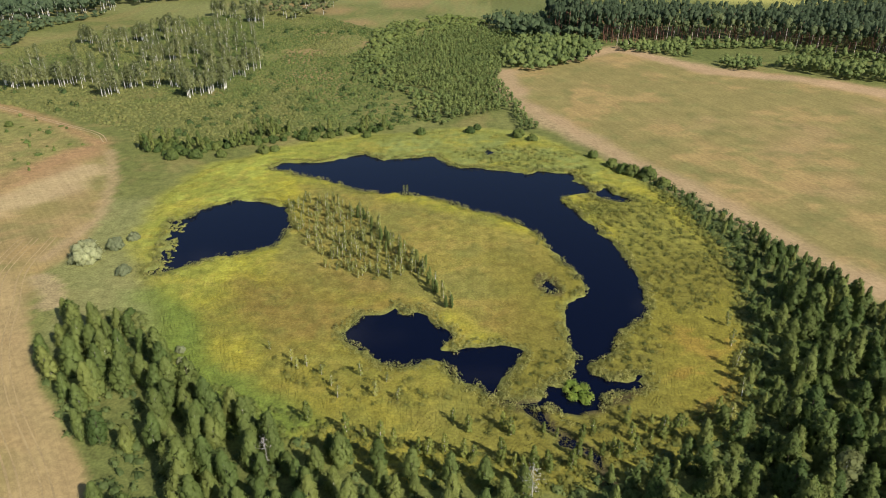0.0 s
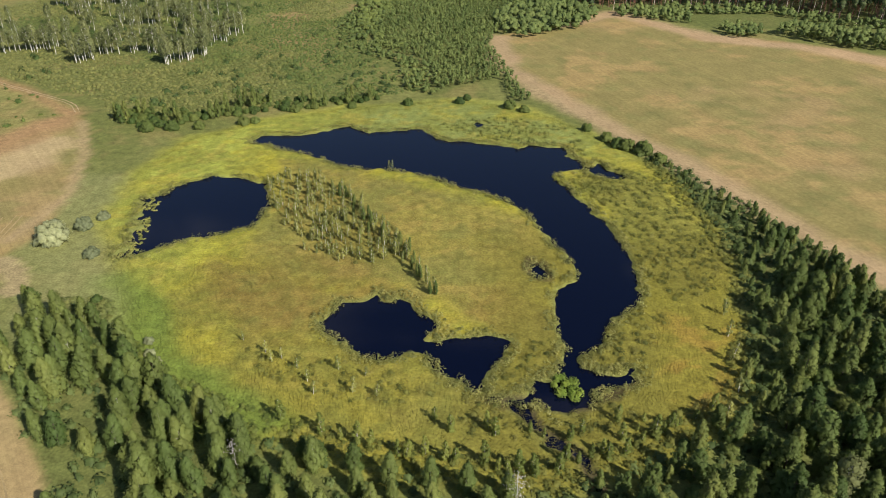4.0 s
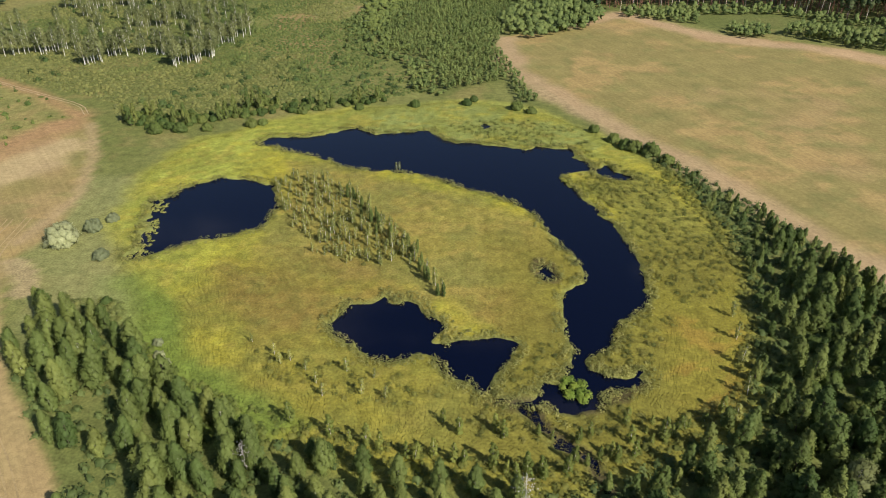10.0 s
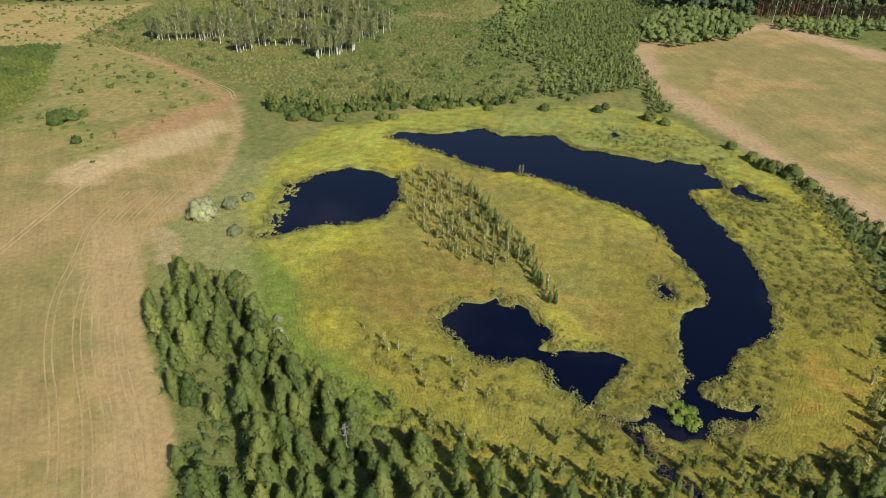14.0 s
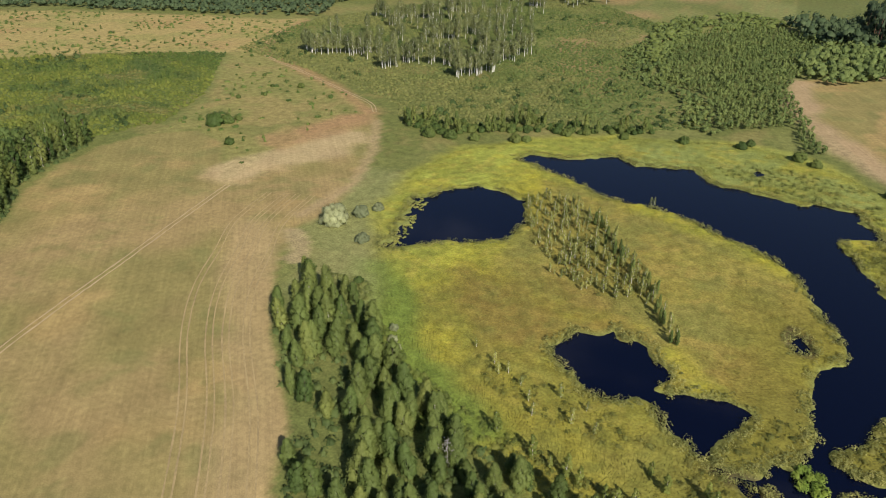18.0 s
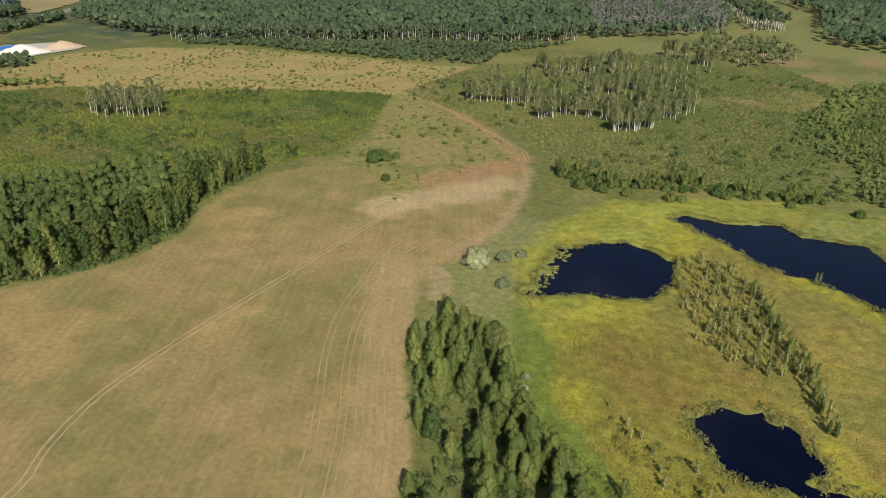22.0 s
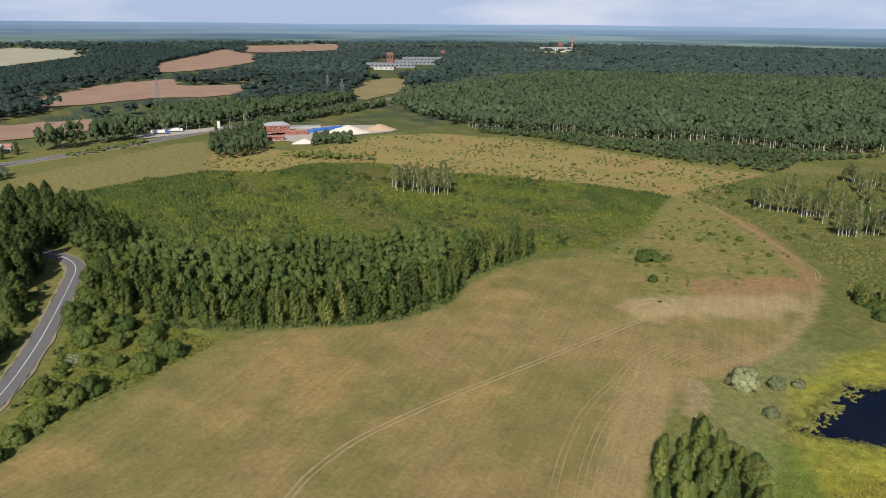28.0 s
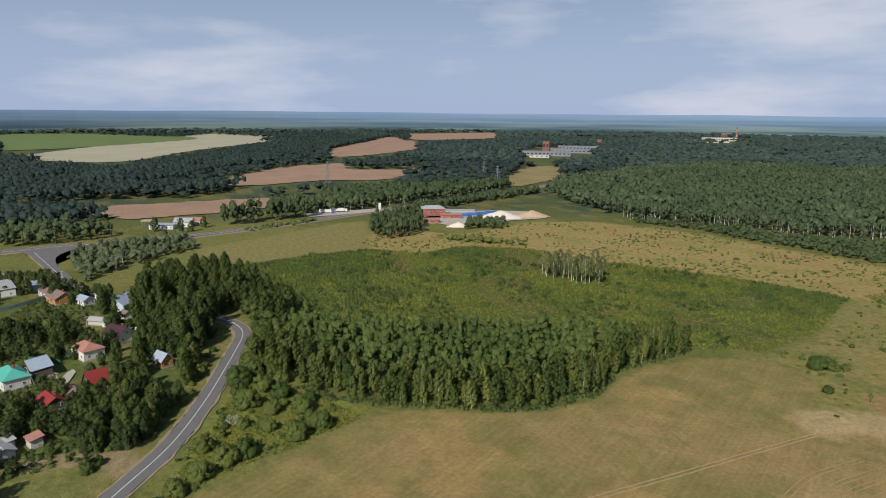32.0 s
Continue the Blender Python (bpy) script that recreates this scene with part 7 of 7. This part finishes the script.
def car(x, y, turn, mat, label):
    root = tagged(new("car"), label, "car")
    bm = bmesh.new()
    side = [(-2.1, 0.35), (2.1, 0.35), (2.15, 0.75), (1.2, 0.92), (0.6, 1.42), (-1.0, 1.45), (-1.7, 1.0), (-2.15, 0.95)]
    a = [bm.verts.new((u, -0.85, z)) for u, z in side]
    b = [bm.verts.new((u, 0.85, z)) for u, z in side]
    bm.faces.new(a)
    bm.faces.new(b[::-1])
    for i in range(8):
        bm.faces.new((a[i], b[i], b[(i + 1) % 8], a[(i + 1) % 8]))
    body = part("body", bm, mat, root)
    boxes("side_glass", [(-0.95, 0.6, -0.87, -0.84, 1.0, 1.36), (-0.95, 0.6, 0.84, 0.87, 1.0, 1.36)], GLASS, body)
    for u in (-1.3, 1.3):
        for w in (-0.8, 0.8):
            wheel(root, u, w, 0.33, 0.2)
    root.matrix_world = pose(x, y, 0.5, 0, 0, turn)


car(-448, -100, 40, DARK_WALL, "dark parked car on the gravel lot")

# works with brick towers, far chimney, pylons


TOWER_BRICK = material("weathered_tower_brick", (0.27, 0.125, 0.105), 0.9, 0.2, 0.1, 2, 0.2, 0.02)
HALL_WALL = material("grey_hall_wall", (0.26, 0.28, 0.31), 0.9, 0.15, 0.1, 2, 0.1, 0.02)
HALL_ROOF = material("grey_hall_roof", (0.27, 0.29, 0.32), 0.8, 0.2, 0.05, 0.5, 0.1, 0.02)


def block(x, y, turn, w, d, h, wall, roof, label, name="factory_hall"):
    root = tagged(new(name), label, "factory")
    boxes("wall", [(-w / 2, w / 2, -d / 2, d / 2, -0.5, h)], wall, root)
    boxes("roof", [(-w / 2 - 0.4, w / 2 + 0.4, -d / 2 - 0.4, d / 2 + 0.4, h, h + 0.7)], roof, root)
    n = max(2, int(w / 9))
    for i in range(n):
        for s in (-1, 1):
            u = -w / 2 + w * (i + 0.5) / n
            boxes("window", [(u - 2.2, u + 2.2, s * d / 2 - 0.1, s * d / 2 + 0.1, h * 0.45, h * 0.75)], GLASS, root)
    root.matrix_world = pose(x, y, 0, 0, 0, turn)


block(-1560, 880, 66, 170, 50, 8, HALL_WALL, HALL_ROOF, "long grey factory hall with a flat roof")
block(-1480, 735, 60, 110, 36, 9, HALL_WALL, HALL_ROOF, "grey-blue factory hall with a flat roof")
block(-1420, 690, 50, 44, 20, 6, CREAM_WALL, HALL_ROOF, "low white factory hall among trees")
block(-1690, 940, 66, 120, 40, 9, HALL_WALL, HALL_ROOF, "pale factory hall with a flat roof")
block(-1640, 812, 60, 16, 13, 25, TOWER_BRICK, ROOF_BROWN, "square red brick tower of the works", "brick_tower")
block(-1655, 975, 60, 10, 10, 28, TOWER_BRICK, ROOF_BROWN, "slim red brick tower of the works", "brick_tower")
block(-2060, 1620, 60, 170, 40, 9, CREAM_WALL, ROOF_GREY, "far white factory hall in the forest")
block(-2150, 1760, 60, 120, 40, 11, CREAM_WALL, ROOF_GREY, "far pale factory hall in the forest")
block(-2140, 1775, 60, 20, 16, 27, TOWER_BRICK, ROOF_PINK, "far reddish factory tower in the forest", "brick_tower")
root = tagged(new("chimney_stack"), "far tall brick factory chimney with pale bands", "chimney")
for k in range(5):
    v, f = tube([(0, 0, k * 9.4 - 0.5), (0, 0, k * 9.4 + 8.9)], [4.2 - 0.4 * k, 3.85 - 0.4 * k], 14)
    new("band", mesh_of("band", v, f, TOWER_BRICK if k % 2 == 0 else ROOF_PINK, True)).parent = root
root.matrix_world = pose(-2274, 1946, 0)


def pylon(x, y, h, turn):
    root = tagged(new("pylon"), "grey steel lattice power pylon above the trees", "pylon", "power pylons")
    w, top = 3.2, 0.6

    def leg(k, z):
        s = w + (top - w) * z / h
        return (s * (1 if k in (0, 3) else -1), s * (1 if k in (0, 1) else -1), z)
    for k in range(4):
        v, f = tube([leg(k, -0.5), leg(k, h)], [0.16, 0.12], 5)
        new("leg", mesh_of("leg", v, f, STEEL)).parent = root
    for i in range(7):
        z0, z1 = h * i / 7, h * (i + 1) / 7
        pieces = [tube([leg(k, z0), leg((k + 1) % 4, z1)], [0.09, 0.09], 4) for k in range(4)] + [tube([leg((k + 1) % 4, z0), leg(k, z1)], [0.09, 0.09], 4) for k in range(4)]
        v, f = joined(pieces)
        new("brace", mesh_of("brace", v, f, STEEL)).parent = root
    for z, u in ((h * 0.72, 5.5), (h * 0.86, 4.5), (h * 0.98, 3.5)):
        v, f = tube([(-u, 0, z), (u, 0, z)], [0.14, 0.14], 5)
        new("crossarm", mesh_of("crossarm", v, f, STEEL)).parent = root
    root.matrix_world = pose(x, y, 0, 0, 0, turn)


pylon(-974, 149, 30, 20)
pylon(-900, 372, 26, 20)
pylon(-985, 385, 26, 20)
pylon(-560, -350, 26, 20)
